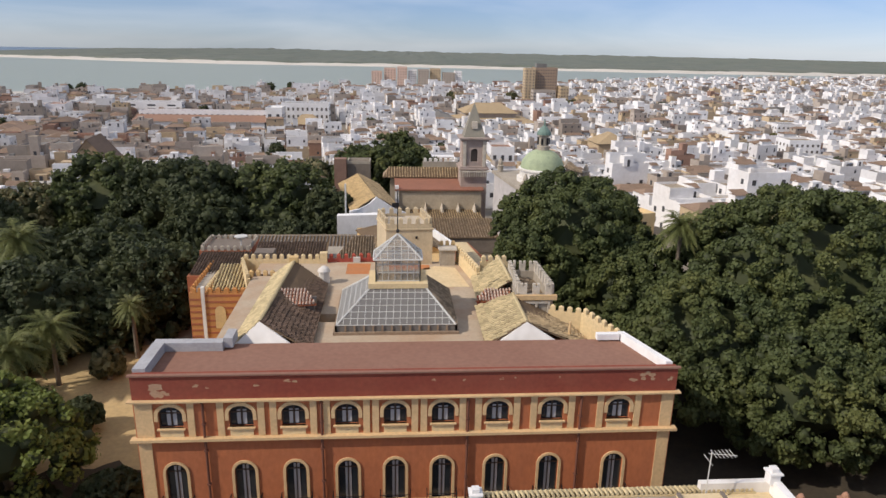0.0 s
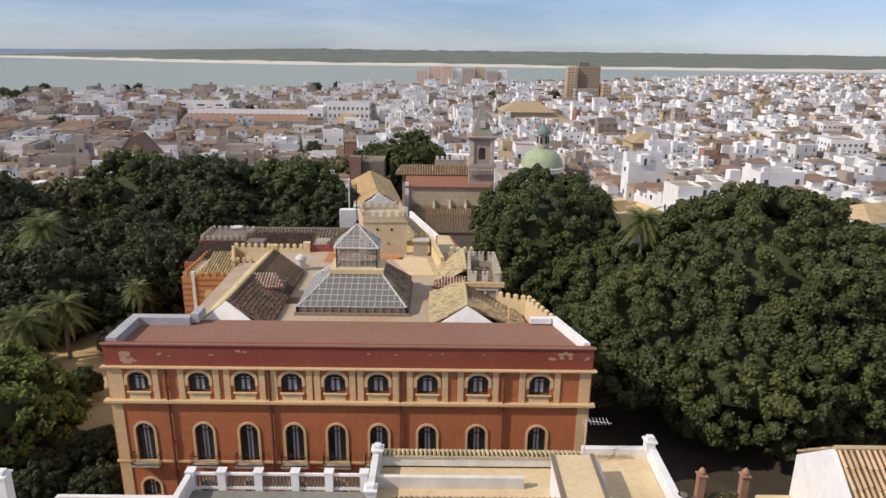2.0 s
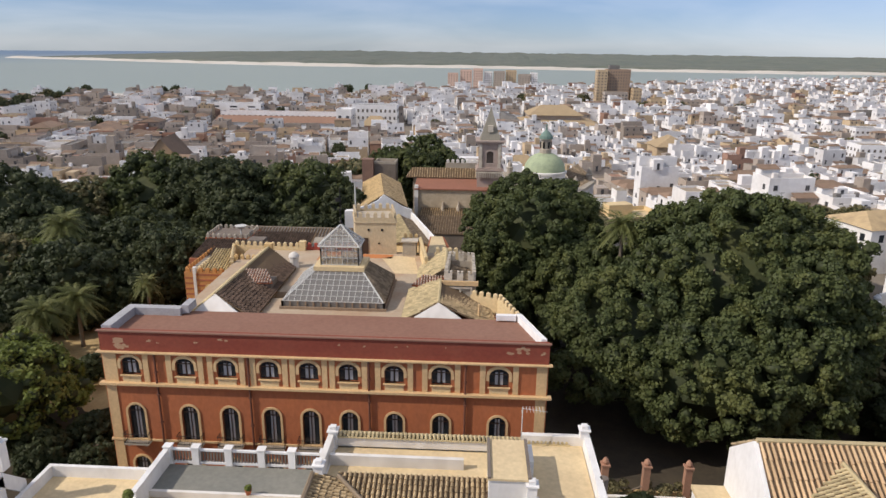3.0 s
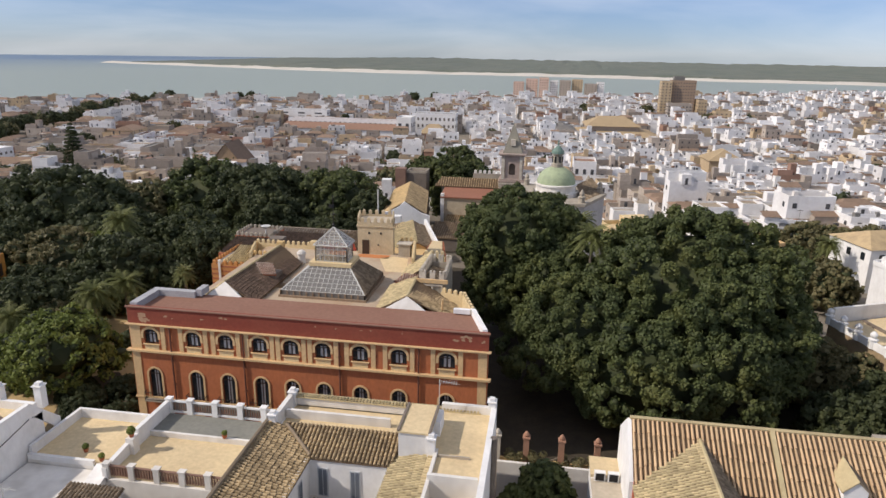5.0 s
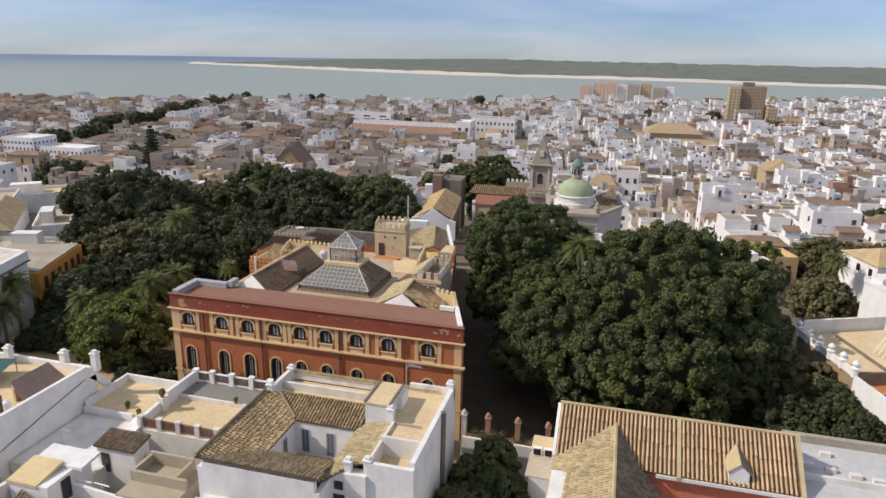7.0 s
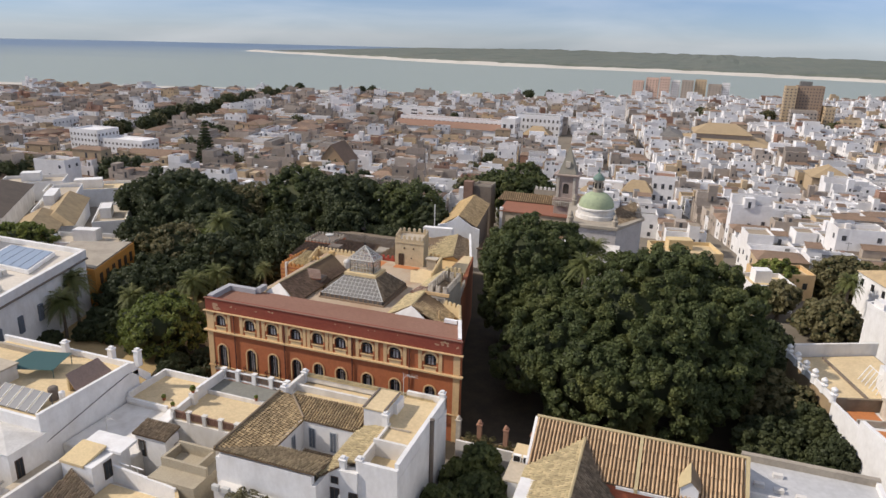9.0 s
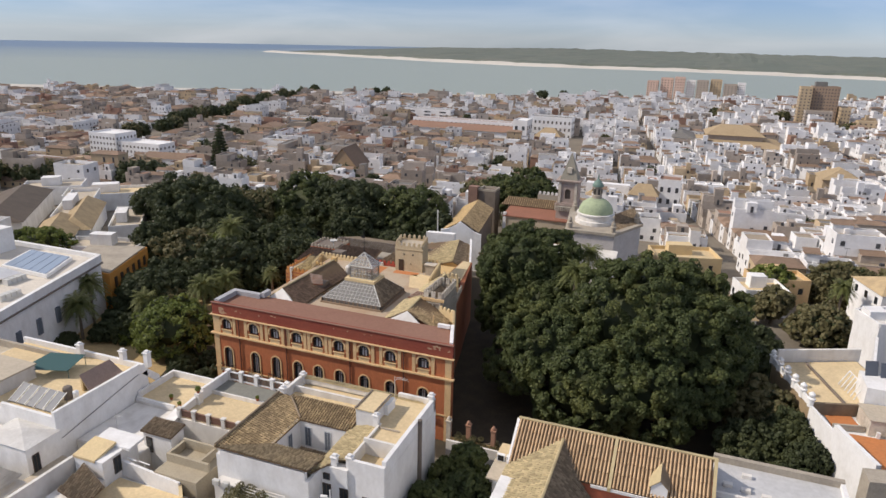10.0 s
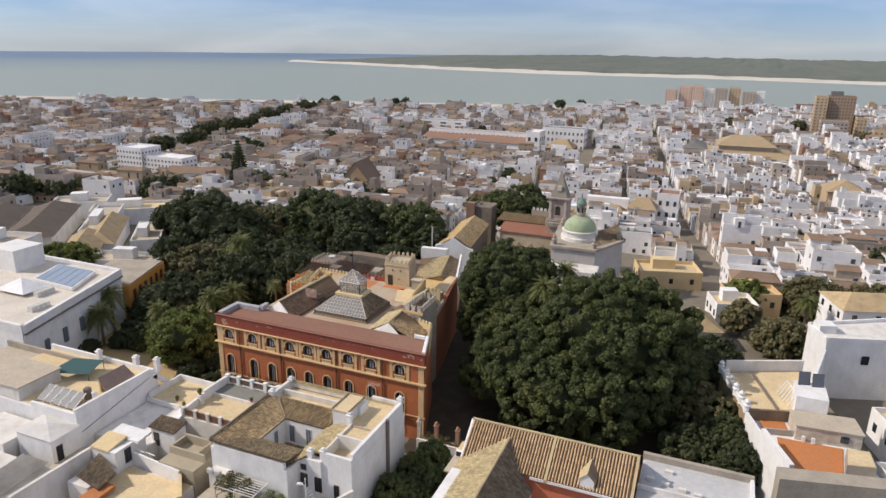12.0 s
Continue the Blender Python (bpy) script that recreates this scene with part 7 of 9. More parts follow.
def build_grey_roof_house():
    h = thing("terrace_house", 0, 26, FZ, "white house with a grey flat roof and a sandy terrace", "house")
    bm = bm_new()
    box(bm, -7.0, 5.7, 22.0, 31.9, FZ, 5.0)
    part("wall", bm, WHITE_OLD, h)
    bm = bm_new()
    box(bm, -6.7, 5.6, 28.4, 31.6, 5.0, 5.55)
    part("roof", bm, GREY_ROOF, h, "grey roof membrane")
    bm = bm_new()
    box(bm, -6.7, 5.6, 22.3, 28.4, 5.0, 5.2)
    part("terrace", bm, SAND_ROOF, h, "sand-coloured terrace")
    bm = bm_new()
    box(bm, -6.7, 5.6, 28.2, 28.45, 5.2, 5.7)
    part("roof_step", bm, WHITE_OLD, h)
    bm = bm_new()
    box(bm, -7.1, -6.7, 26.6, 31.9, 5.0, 6.8)
    slab(bm, [(-7.1, 22.0, 6.0), (-7.1, 26.6, 6.4), (-6.7, 26.6, 6.4), (-6.7, 22.0, 6.0)], 1.2)
    part("parapet", bm, WHITE, h)
    for x in (-6.8, -4.7, -2.2, 0.3, 2.6, 5.0):
        bm = bm_new()
        box(bm, x - 0.26, x + 0.26, 31.6, 32.1, 5.0, 6.95)
        box(bm, x - 0.32, x + 0.32, 31.54, 32.16, 6.95, 7.05)
        part("pillar", bm, WHITE, h, "white parapet pillar")
    bm = bm_new()
    box(bm, -6.8, 5.6, 31.75, 31.95, 6.65, 6.8)
    box(bm, -6.8, 5.6, 31.75, 31.95, 5.55, 5.75)
    part("rail", bm, WHITE, h)
    screen_piece(h, "baluster", STONE_DARK, 0.13, 0.1, 5.75, 6.7, -6.7, 31.8, 52)
    for x in (-6.8, -4.6, -2.4, -0.2, 2.0, 4.2):
        bm = bm_new()
        box(bm, x - 0.24, x + 0.24, 22.05, 22.5, 5.0, 6.3)
        box(bm, x - 0.3, x + 0.3, 22.0, 22.55, 6.3, 6.4)
        part("pillar", bm, WHITE_OLD, h)
    bm = bm_new()
    box(bm, -6.8, 5.2, 22.2, 22.4, 6.05, 6.15)
    faded = surface("faded_brick", (0.26, 0.15, 0.11), (0.19, 0.13, 0.10), 0.9, 0.8, 8.0, 0.6)
    part("brick_rail", bm, faded, h, "faded brick top rail")
    screen_piece(h, "brick_baluster", faded, 0.11, 0.16, 5.2, 6.05, -6.5, 22.22, 46)
    bm = bm_new()
    box(bm, -7.0, -6.3, 25.2, 26.0, 5.2, 6.7)
    part("planter_pier", bm, WHITE_OLD, h)
    pot_plant(-6.65, 25.6, 6.7, 0.34)
    pot_plant(0.4, 28.3, 5.7, 0.2)
    for x, y, r in ((9.4, 13.0, 0.7), (10.6, 11.0, 0.55), (12.0, 13.1, 0.75), (13.3, 10.9, 0.6), (14.9, 12.9, 0.7), (15.9, 11.6, 0.5), (11.6, 10.3, 0.5), (16.3, 13.0, 0.6)):
        pot_plant(x, y, 3.6, r)


def pot_plant(x, y, z, r=0.45):
    t = thing("potted_plant", x, y, z, "small green plant in a clay pot", "plant", "potted plants")
    bm = bm_new()
    lathe(bm, x, y, ((0.16, z), (0.24, z + 0.32), (0.26, z + 0.36), (0.2, z + 0.36)), 10)
    part("pot", bm, BRICK_RED, t)
    me = leaf_mesh("leaves", [(x, y, z + 0.36 + r * 0.8), (x + 0.1, y, z + 0.36 + r * 1.3)], [r, r * 0.6], 260, 0.16, LEAF_BRIGHT, int(abs(x * 31 + y * 7)), 1.0, -0.8)
    me.transform(Matrix.Translation((-x, -y, -z)))
    link_mesh("leaves", me, t)


build_grey_roof_house()


def climbing_plant(x0, x1, y0, y1, z, seed, label):
    """A straggling plant over a frame: a woody stem and leaf sprays."""
    rnd = random.Random(seed)
    t = thing("climbing_plant", x0, y0, z - 2.2, label, "plant")
    bm = bm_new()
    p = Vector((x0, y0, z - 2.2))
    for k in range(4):
        q = Vector((x0 + (x1 - x0) * 0.2 * k, y0 + rnd.uniform(0, 0.5), z - 2.2 + 0.6 * (k + 1)))
        tube(bm, p, q, 0.06, 6)
        p = q
    part("stem", bm, BARK, t)
    cs = [(rnd.uniform(x0, x1), rnd.uniform(y0, y1), z + rnd.uniform(-0.5, 0.35)) for _ in range(34)]
    rs = [rnd.uniform(0.25, 0.6) for _ in cs]
    me = leaf_mesh("leaves", cs, rs, 3600, 0.16, LEAF_OLIVE, seed, 0.7, -1.0)
    me.transform(Matrix.Translation((-x0, -y0, -(z - 2.2))))
    link_mesh("leaves", me, t)


climbing_plant(8.8, 12.6, 10.6, 13.3, 5.9, 61, "brownish climbing plant over the white pergola")


def build_left_houses():
    # low terrace beside the grey roof
    h = thing("low_terrace_house", -11, 28, FZ, "white low house with a sandy terrace and white parapet", "house")
    bm = bm_new()
    box(bm, -15.6, -7.1, 24.0, 31.0, FZ, 4.5)
    part("wall", bm, WHITE_OLD, h)
    bm = bm_new()
    box(bm, -15.4, -7.1, 24.2, 30.8, 4.5, 4.7)
    part("terrace", bm, SAND_ROOF, h)
    bm = bm_new()
    parapet_ring(bm, -15.6, -7.1, 24.0, 31.0, 4.5, 5.6, 0.3, "bl")
    box(bm, -15.6, -9.4, 24.0, 24.3, 4.5, 5.0)
    part("parapet", bm, WHITE, h, "white parapet")
    pot_plant(-11.2, 25.6, 4.7, 0.24)
    pot_plant(-9.0, 24.6, 4.7, 0.22)
    # shaded low roof
    h = thing("low_roof_house", -11, 19, FZ, "low white house with a plain flat roof", "house")
    bm = bm_new()
    box(bm, -15.7, -6.5, 14.6, 24.0, FZ, 4.1)
    part("wall", bm, WHITE_OLD, h)
    bm = bm_new()
    box(bm, -15.6, -6.6, 14.7, 23.9, 4.1, 4.2)
    part("roof", bm, WHITE_OLD, h)
    bm = bm_new()
    slab(bm, [(-9.0, 23.9, 4.9), (-7.1, 23.9, 5.4), (-6.6, 20.0, 5.0), (-8.0, 19.6, 4.8)], 0.6)
    part("ramp_wall", bm, WHITE, h)
    bm = bm_new()
    tube(bm, (-11.8, 17.2, 4.2), (-11.8, 17.2, 7.2), 0.04, 5)
    tube(bm, (-11.8, 17.2, 6.9), (-10.6, 17.2, 6.9), 0.03, 5)
    tube(bm, (-11.3, 16.9, 6.9), (-11.3, 17.6, 6.9), 0.03, 5)
    part("aerial", bm, METAL, h)
    # big white house with the long shaded side wall
    h = thing("long_wall_house", -25, 19, FZ, "white house with a long side wall and roof terraces", "house")
    bm = bm_new()
    box(bm, -38.0, -15.8, 12.4, 26.6, FZ, 7.6)
    part("wall", bm, WHITE, h)
    bm = bm_new()
    box(bm, -37.6, -16.2, 12.8, 26.2, 7.6, 7.75)
    part("terrace", bm, SAND_ROOF, h)
    bm = bm_new()
    slab(bm, [(-16.2, 12.4, 9.0), (-15.8, 12.4, 9.0), (-15.8, 25.4, 9.0), (-16.2, 25.4, 9.0)], 1.4)
    slab(bm, [(-16.2, 25.4, 9.0), (-15.8, 25.4, 9.0), (-15.8, 28.6, 6.0), (-16.2, 28.6, 6.0)], 1.2)
    box(bm, -38.0, -16.2, 26.2, 26.6, 7.6, 8.5)
    box(bm, -24.6, -16.2, 12.4, 12.8, 7.6, 8.3)
    part("parapet", bm, WHITE, h)
    bm = bm_new()
    pts = [(-15.76, 12.9, 5.4), (-15.74, 17.0, 6.2), (-15.74, 21.0, 7.0), (-15.76, 25.0, 7.7)]
    for a, b in zip(pts, pts[1:]):
        tube(bm, a, b, 0.035, 5)
    part("cable", bm, IRON, h, "black cable along the wall")
    bm = bm_new()
    slab(bm, [(-18.9, 18.9, 10.0), (-16.25, 18.2, 7.9), (-16.25, 23.8, 7.9), (-18.9, 23.6, 10.0)], 0.2)
    part("lean_to_roof", bm, surface("brown_pink_sheeting", (0.29, 0.205, 0.165), (0.20, 0.145, 0.12), 0.85, 0.6, 5.0, 0.6, 0.2), h, "brown lean-to roof")
    bm = bm_new()
    prism(bm, [(-19.0, 19.0), (-18.7, 19.0), (-18.7, 23.5), (-19.0, 23.5)], 7.7, 9.75)
    part("lean_to_wall", bm, YELLOW, h)
    bm = bm_new()
    lathe(bm, -18.9, 17.0, ((0.55, 7.75), (0.55, 9.2), (0.4, 9.4), (0.1, 9.45)), 12)
    part("water_tank", bm, STONE_DARK, h, "dark water tank")
    bm = bm_new()
    lathe(bm, -17.6, 17.0, ((0.35, 7.75), (0.35, 9.0), (0.1, 9.15)), 10)
    part("boiler", bm, WHITE, h)
    for k in range(5):
        x = -24.8 + k * 1.45
        bm = bm_new()
        slab(bm, [(x, 13.6, 8.0), (x + 1.25, 13.6, 8.0), (x + 1.25, 15.9, 9.3), (x, 15.9, 9.3)], 0.08)
        for xx in (x, x + 1.19):
            tube(bm, (xx, 15.8, 7.75), (xx, 15.8, 9.25), 0.04, 4)
        p = part("solar_panel", bm, SOLAR, h, "tilted grey solar panel")
        bm = bm_new()
        for a, b in (((x - 0.02, 13.56), (x + 0.06, 15.94)), ((x + 1.19, 13.56), (x + 1.27, 15.94))):
            slab(bm, [(a[0], a[1], 8.03), (b[0], a[1], 8.03), (b[0], b[1], 9.36), (a[0], b[1], 9.36)], 0.1)
        part("frame", bm, METAL, p, "pale metal side frame")
    bm = bm_new()
    slab(bm, [(-28.6, 18.4, 9.1), (-23.0, 20.6, 8.9), (-24.0, 24.4, 9.3), (-28.4, 22.8, 9.5)], 0.05)
    for x, y in ((-28.5, 18.5), (-23.1, 20.7), (-24.1, 24.3), (-28.3, 22.7)):
        tube(bm, (x, y, 7.7), (x, y, 9.0), 0.05, 5)
    part("awning", bm, principled("green_shade_net", (0.05, 0.11, 0.11), 0.9)[0], h, "dark green shade net")
    for x, y in ((-26.6, 25.8), (-19.8, 26.6), (-16.4, 27.4)):
        chimney(h, x, y, 7.6, 10.0, 0.35)
    bm = bm_new()
    box(bm, -38, -27, 12.6, 19.2, 7.7, 9.6)
    part("upper_room", bm, WHITE_OLD, h)
    bm = bm_new()
    box(bm, -38.2, -26.8, 12.4, 19.4, 9.6, 9.8)
    part("upper_roof", bm, PALE_ROOF, h)
    bm = bm_new()
    box(bm, -46, -27.4, 24.4, 24.8, FZ, 8.4)
    part("boundary_wall", bm, STONE, h, "grey weathered boundary wall")
    bm = bm_new()
    box(bm, -46, -38.0, 12.4, 24.4, FZ, 7.4)
    part("side_house", bm, PALE_ROOF, h)
    # hut with a mossy tile roof
    h = thing("tiled_hut", -5.2, 17.2, 4.1, "small white roof hut with a mossy tile roof", "hut")
    bm = bm_new()
    box(bm, -7.3, -3.2, 16.7, 18.8, 1.0, 6.2)
    part("wall", bm, WHITE, h)
    tiles("roof", [(-7.5, 16.5, 6.3), (-3.0, 16.5, 6.3), (-3.0, 19.0, 6.75), (-7.5, 19.0, 6.75)], (0, -1, -0.2), TILE_BROWN, h, 0.3)
    wall_window(h, -6.9, -6.0, 16.63, 16.72, 3.6, 5.6, "door")
    bm = bm_new()
    for k in range(7):
        box(bm, -2.9, -0.9, 17.6 + 0.4 * k, 18.1 + 0.4 * k, 5.2 - 0.32 * k, 5.3 - 0.32 * k)
    part("stair", bm, STONE, h, "grey open stair treads")
    # pale block and terraces nearer the camera
    h = thing("pale_block_house", -7, 11, FZ, "white house block with a stained pale roof", "house")
    bm = bm_new()
    box(bm, -10.0, -6.0, 9.6, 14.5, FZ, 6.7)
    part("wall", bm, WHITE, h)
    bm = bm_new()
    slab(bm, [(-10.1, 9.5, 6.8), (-7.0, 9.5, 6.8), (-7.0, 12.6, 7.3), (-10.1, 12.6, 7.3)], 0.3)
    part("coping", bm, YELLOW, h)
    bm = bm_new()
    slab(bm, [(-7.0, 12.4, 7.0), (-5.0, 12.4, 7.0), (-5.0, 14.7, 7.2), (-10.1, 14.7, 7.2), (-10.1, 12.4, 7.0)], 0.3)
    part("roof", bm, WHITE, h)
    wall_window(h, -5.98, -5.9, 11.0, 12.0, 4.4, 6.4, "door")
    bm = bm_new()
    for x0, x1 in ((-5.6, -4.2), (-4.0, -2.4)):
        tube(bm, (x0, 12.6, 5.6), (x1, 12.5, 5.6), 0.07, 6)
        tube(bm, ((x0 + x1) / 2, 12.55, 4.0), ((x0 + x1) / 2, 12.55, 5.6), 0.05, 6)
    part("rail", bm, WHITE, h, "white pipe railing")
    h = thing("front_terrace_house", -1, 8, FZ, "white house with a sandy terrace behind a parapet", "house")
    bm = bm_new()
    box(bm, -6.0, 4.3, -4.0, 11.7, FZ, 3.6)
    part("wall", bm, WHITE_OLD, h)
    bm = bm_new()
    box(bm, -5.9, 4.2, -3.9, 11.4, 3.6, 3.75)
    part("terrace", bm, SAND_ROOF, h)
    bm = bm_new()
    slab(bm, [(-6.4, 12.3, 5.6), (2.4, 11.7, 5.3), (2.4, 11.4, 5.3), (-6.4, 12.0, 5.6)], 2.0)
    part("parapet", bm, WHITE, h)
    bm = bm_new()
    slab(bm, [(2.2, 11.6, 5.0), (5.4, 8.2, 4.8), (5.7, 8.4, 4.8), (2.5, 11.8, 5.0)], 1.6)
    part("parapet", bm, YELLOW, h)
    h = thing("beige_block", 1.5, 14, FZ, "beige unpainted roof block with an open top", "house")
    bm = bm_new()
    box(bm, -1.2, 4.4, 11.8, 16.8, FZ, 5.6)
    box(bm, -1.2, 4.4, 13.8, 14.1, 5.6, 6.6)
    box(bm, -1.2, -0.9, 14.1, 16.5, 5.6, 6.6)
    box(bm, 3.0, 3.3, 14.1, 16.5, 5.6, 6.6)
    box(bm, -1.2, 3.3, 16.5, 16.8, 5.6, 6.8)
    part("wall", bm, surface("bare_cement", (0.42, 0.36, 0.26), (0.32, 0.27, 0.2), 0.9, 0.6, 5.0, 0.6), h)
    # small red and brown roofs
    h = thing("small_tile_house", -6.4, 7.4, FZ, "low white house with a small dark tile roof", "house")
    bm = bm_new()
    box(bm, -9.4, -6.0, 5.2, 9.6, FZ, 4.6)
    part("wall", bm, WHITE_OLD, h)
    tiles("roof", [(-8.6, 6.0, 5.1), (-4.4, 5.4, 4.7), (-4.2, 8.0, 5.4), (-8.6, 9.6, 5.9)], (0.2, -1, -0.2), TILE_BROWN, h, 0.3)
    bm = bm_new()
    slab(bm, [(-6.2, 1.0, 4.2), (-3.6, 1.0, 4.2), (-3.4, 7.0, 4.6), (-5.4, 7.0, 4.6)], 0.4)
    part("red_roof", bm, ORANGE_ROOF, h, "red painted roof strip")
    # hut with a pale roof and the wall beside it
    h = thing("pale_roof_house", -19, 10, FZ, "white house with a pale four-sided roof", "house")
    bm = bm_new()
    box(bm, -22.0, -15.6, 8.2, 12.4, FZ, 6.7)
    part("wall", bm, WHITE, h)
    bm = bm_new()
    c = (-18.8, 10.4, 7.5)
    cs = [(-22.3, 8.0, 6.8), (-15.3, 8.0, 6.8), (-15.3, 12.6, 6.8), (-22.3, 12.6, 6.8)]
    for i in range(4):
        face(bm, [cs[i], cs[(i + 1) % 4], c])
    face(bm, cs[::-1])
    part("roof", bm, surface("limewashed_roof", (0.66, 0.64, 0.60), (0.42, 0.39, 0.35), 0.9, 0.5, 4.0, 0.6, 0.15, 0.05), h, "stained limewashed roof")
    wall_window(h, -15.62, -15.52, 8.8, 9.7, 3.4, 5.6, "door")
    bm = bm_new()
    box(bm, -15.6, -10.6, 4.0, 12.4, FZ, 3.4)
    part("yard", bm, PALE_ROOF, h)
    bm = bm_new()
    slab(bm, [(-10.6, 12.2, 6.4), (-10.2, 12.2, 6.4), (-10.6, -1.0, 6.2), (-11.0, -1.0, 6.2)], 9.0)
    part("long_parapet", bm, WHITE_OLD, h, "long grey-white parapet wall")
    bm = bm_new()
    wave = [(-18.6 + 0.07 * k, 0.11 * math.sin(k * 0.07 / 0.42 * 2 * math.pi)) for k in range(67)]
    near, far = [[bm.verts.new((x, y, z + w)) for x, w in wave] for y, z in ((-1.0, 4.65), (6.4, 5.25))]
    for k in range(66):
        bm.faces.new((near[k], near[k + 1], far[k + 1], far[k]))
    bmesh.ops.solidify(bm, geom=bm.faces[:], thickness=0.04)
    part("corrugated_roof", bm, WHITE_OLD, h, "pale corrugated roof")
    bm = bm_new()
    box(bm, -30.0, -13.6, -6.0, 6.4, FZ, 4.4)
    part("front_house", bm, WHITE_OLD, h)
    bm = bm_new()
    box(bm, -30.0, -22.4, 6.4, 12.0, FZ, 5.6)
    part("side_house", bm, WHITE_OLD, h)


build_left_houses()


def build_tile_house():
    h = thing("tile_roof_house", 45, 26, FZ, "long house with a striped barrel tile roof and orange wall", "house")
    bm = bm_new()
    box(bm, 34.9, 55.3, 24.9, 32.4, FZ, 7.9)
    part("wall", bm, surface("orange_red_paint", (0.62, 0.19, 0.10), (0.52, 0.17, 0.1), 0.9, 0.3, 3.0, 0.5), h, "orange-red painted wall")
    bm = bm_new()
    slab(bm, [(34.9, 25.0, 7.9), (34.9, 29.0, 11.0), (34.9, 32.4, 8.3), (34.9, 32.4, FZ), (34.9, 25.0, FZ)], 0.3, 0, (-1, 0, 0))
    part("gable_wall", bm, WHITE, h, "white gable wall")
    for x0, x1 in ((34.9, 45.2), (45.7, 55.0)):
        tiles("tile_roof", [(x0, 24.5, 8.0), (x1, 24.5, 8.0), (x1, 29.0, 11.0), (x0, 29.0, 11.0)], (0, -1, -0.67), TILE_STRIPED, h, 0.37, course=1.3, label="striped pale and brown barrel tile slope")
        tiles("tile_roof", [(x0, 29.0, 11.0), (x1, 29.0, 11.0), (x1, 32.8, 8.2), (x0, 32.8, 8.2)], (0, 1, -0.67), TILE, h, 0.36)
    for x in (45.2, 55.0):
        bm = bm_new()
        slab(bm, [(x + 0.08, 24.3, 8.12), (x + 0.42, 24.3, 8.12), (x + 0.42, 29.0, 11.24), (x + 0.08, 29.0, 11.24)], 0.45)
        part("verge_coping", bm, TILE_PALE, h, "pale tan verge coping")
    bm = bm_new()
    tube(bm, (34.8, 29.0, 11.08), (55.3, 29.0, 11.08), 0.17, 6)
    part("ridge_tile", bm, TILE_PALE, h)
    bm = bm_new()
    box(bm, 45.6, 55.2, 24.35, 24.75, 7.65, 7.95)
    box(bm, 43.6, 45.3, 24.35, 24.75, 7.65, 7.95)
    part("eaves_gutter", bm, WHITE, h, "white eaves cornice")
    # dormer
    bm = bm_new()
    box(bm, 49.4, 51.0, 24.7, 26.6, 8.0, 9.2)
    slab(bm, [(49.4, 24.7, 9.2), (51.0, 24.7, 9.2), (50.2, 24.7, 10.0)], 2.4, 0, (0, 1, 0))
    d = part("dormer", bm, WHITE, h, "white gabled dormer")
    bm = bm_new()
    slab(bm, [(49.2, 24.6, 9.15), (50.2, 24.6, 10.1), (50.2, 27.6, 10.3), (49.2, 26.6, 9.3)], 0.12)
    part("dormer_roof", bm, TILE_PALE, d)
    bm = bm_new()
    slab(bm, [(50.2, 24.6, 10.1), (51.2, 24.6, 9.15), (51.2, 26.6, 9.3), (50.2, 27.6, 10.3)], 0.12)
    part("dormer_roof", bm, TILE_BROWN, d)
    # cross wing
    bm = bm_new()
    box(bm, 35.0, 43.8, 8.0, 24.8, FZ, 6.0)
    box(bm, 35.0, 35.4, 8.0, 24.4, 6.0, 7.8)
    part("wing_wall", bm, WHITE, h)
    # Sunny and shaded slopes get a pale and a dark tile colour.
    tiles("wing_roof", [(40.0, 27.8, 10.25), (40.0, 8.0, 10.25), (34.8, 8.0, 7.91), (34.8, 24.3, 7.91), (35.1, 24.5, 8.05)], (-1, 0, -0.8), TILE_PALE, h, 0.34, "lichen-covered tile slope paled for its sunny side")
    tiles("wing_roof", [(40.0, 27.8, 10.25), (42.2, 24.5, 8.05), (44.0, 24.4, 6.25), (44.0, 8.0, 6.25), (40.0, 8.0, 10.25)], (1, 0, -0.9), TILE_BROWN, h, 0.34, "brown tile slope coloured dark as shaded")
    bm = bm_new()
    tube(bm, (40.0, 27.9, 10.3), (40.0, 8.0, 10.3), 0.16, 6)
    part("ridge_tile", bm, TILE_PALE, h)
    bm = bm_new()
    box(bm, 34.9, 37.6, 15.0, 21.6, FZ, 8.6)
    part("wing_bay", bm, WHITE, h, "white block against the tiled wing")
    # air-conditioned annexe
    a = thing("small_annexe", 33.7, 30, FZ, "small white annexe with a sandy roof", "house")
    bm = bm_new()
    box(bm, 32.3, 34.9, 28.0, 32.2, FZ, 4.8)
    part("wall", bm, WHITE, a)
    bm = bm_new()
    box(bm, 32.2, 34.9, 29.6, 32.3, 4.8, 5.1)
    part("roof", bm, SAND_ROOF, a)
    bm = bm_new()
    box(bm, 32.2, 34.86, 25.6, 29.4, 4.66, 4.85)
    part("lower_roof", bm, PALE_ROOF, a)
    for x in (32.9, 34.0):
        bm = bm_new()
        box(bm, x - 0.45, x + 0.45, 29.0, 29.4, 4.9, 5.7)
        u = part("air_conditioner", bm, WHITE, a, "white air conditioner box")
        bm = bm_new()
        box(bm, x - 0.35, x + 0.35, 28.96, 29.0, 4.98, 5.62)
        part("fan_grille", bm, IRON, u)
    # flat pale roof beyond the verge
    f = thing("flat_roof_house", 61, 30, FZ, "white house with a plain pale flat roof", "house")
    bm = bm_new()
    box(bm, 55.5, 68.0, 22.0, 34.4, FZ, 7.6)
    part("wall", bm, WHITE, f)
    bm = bm_new()
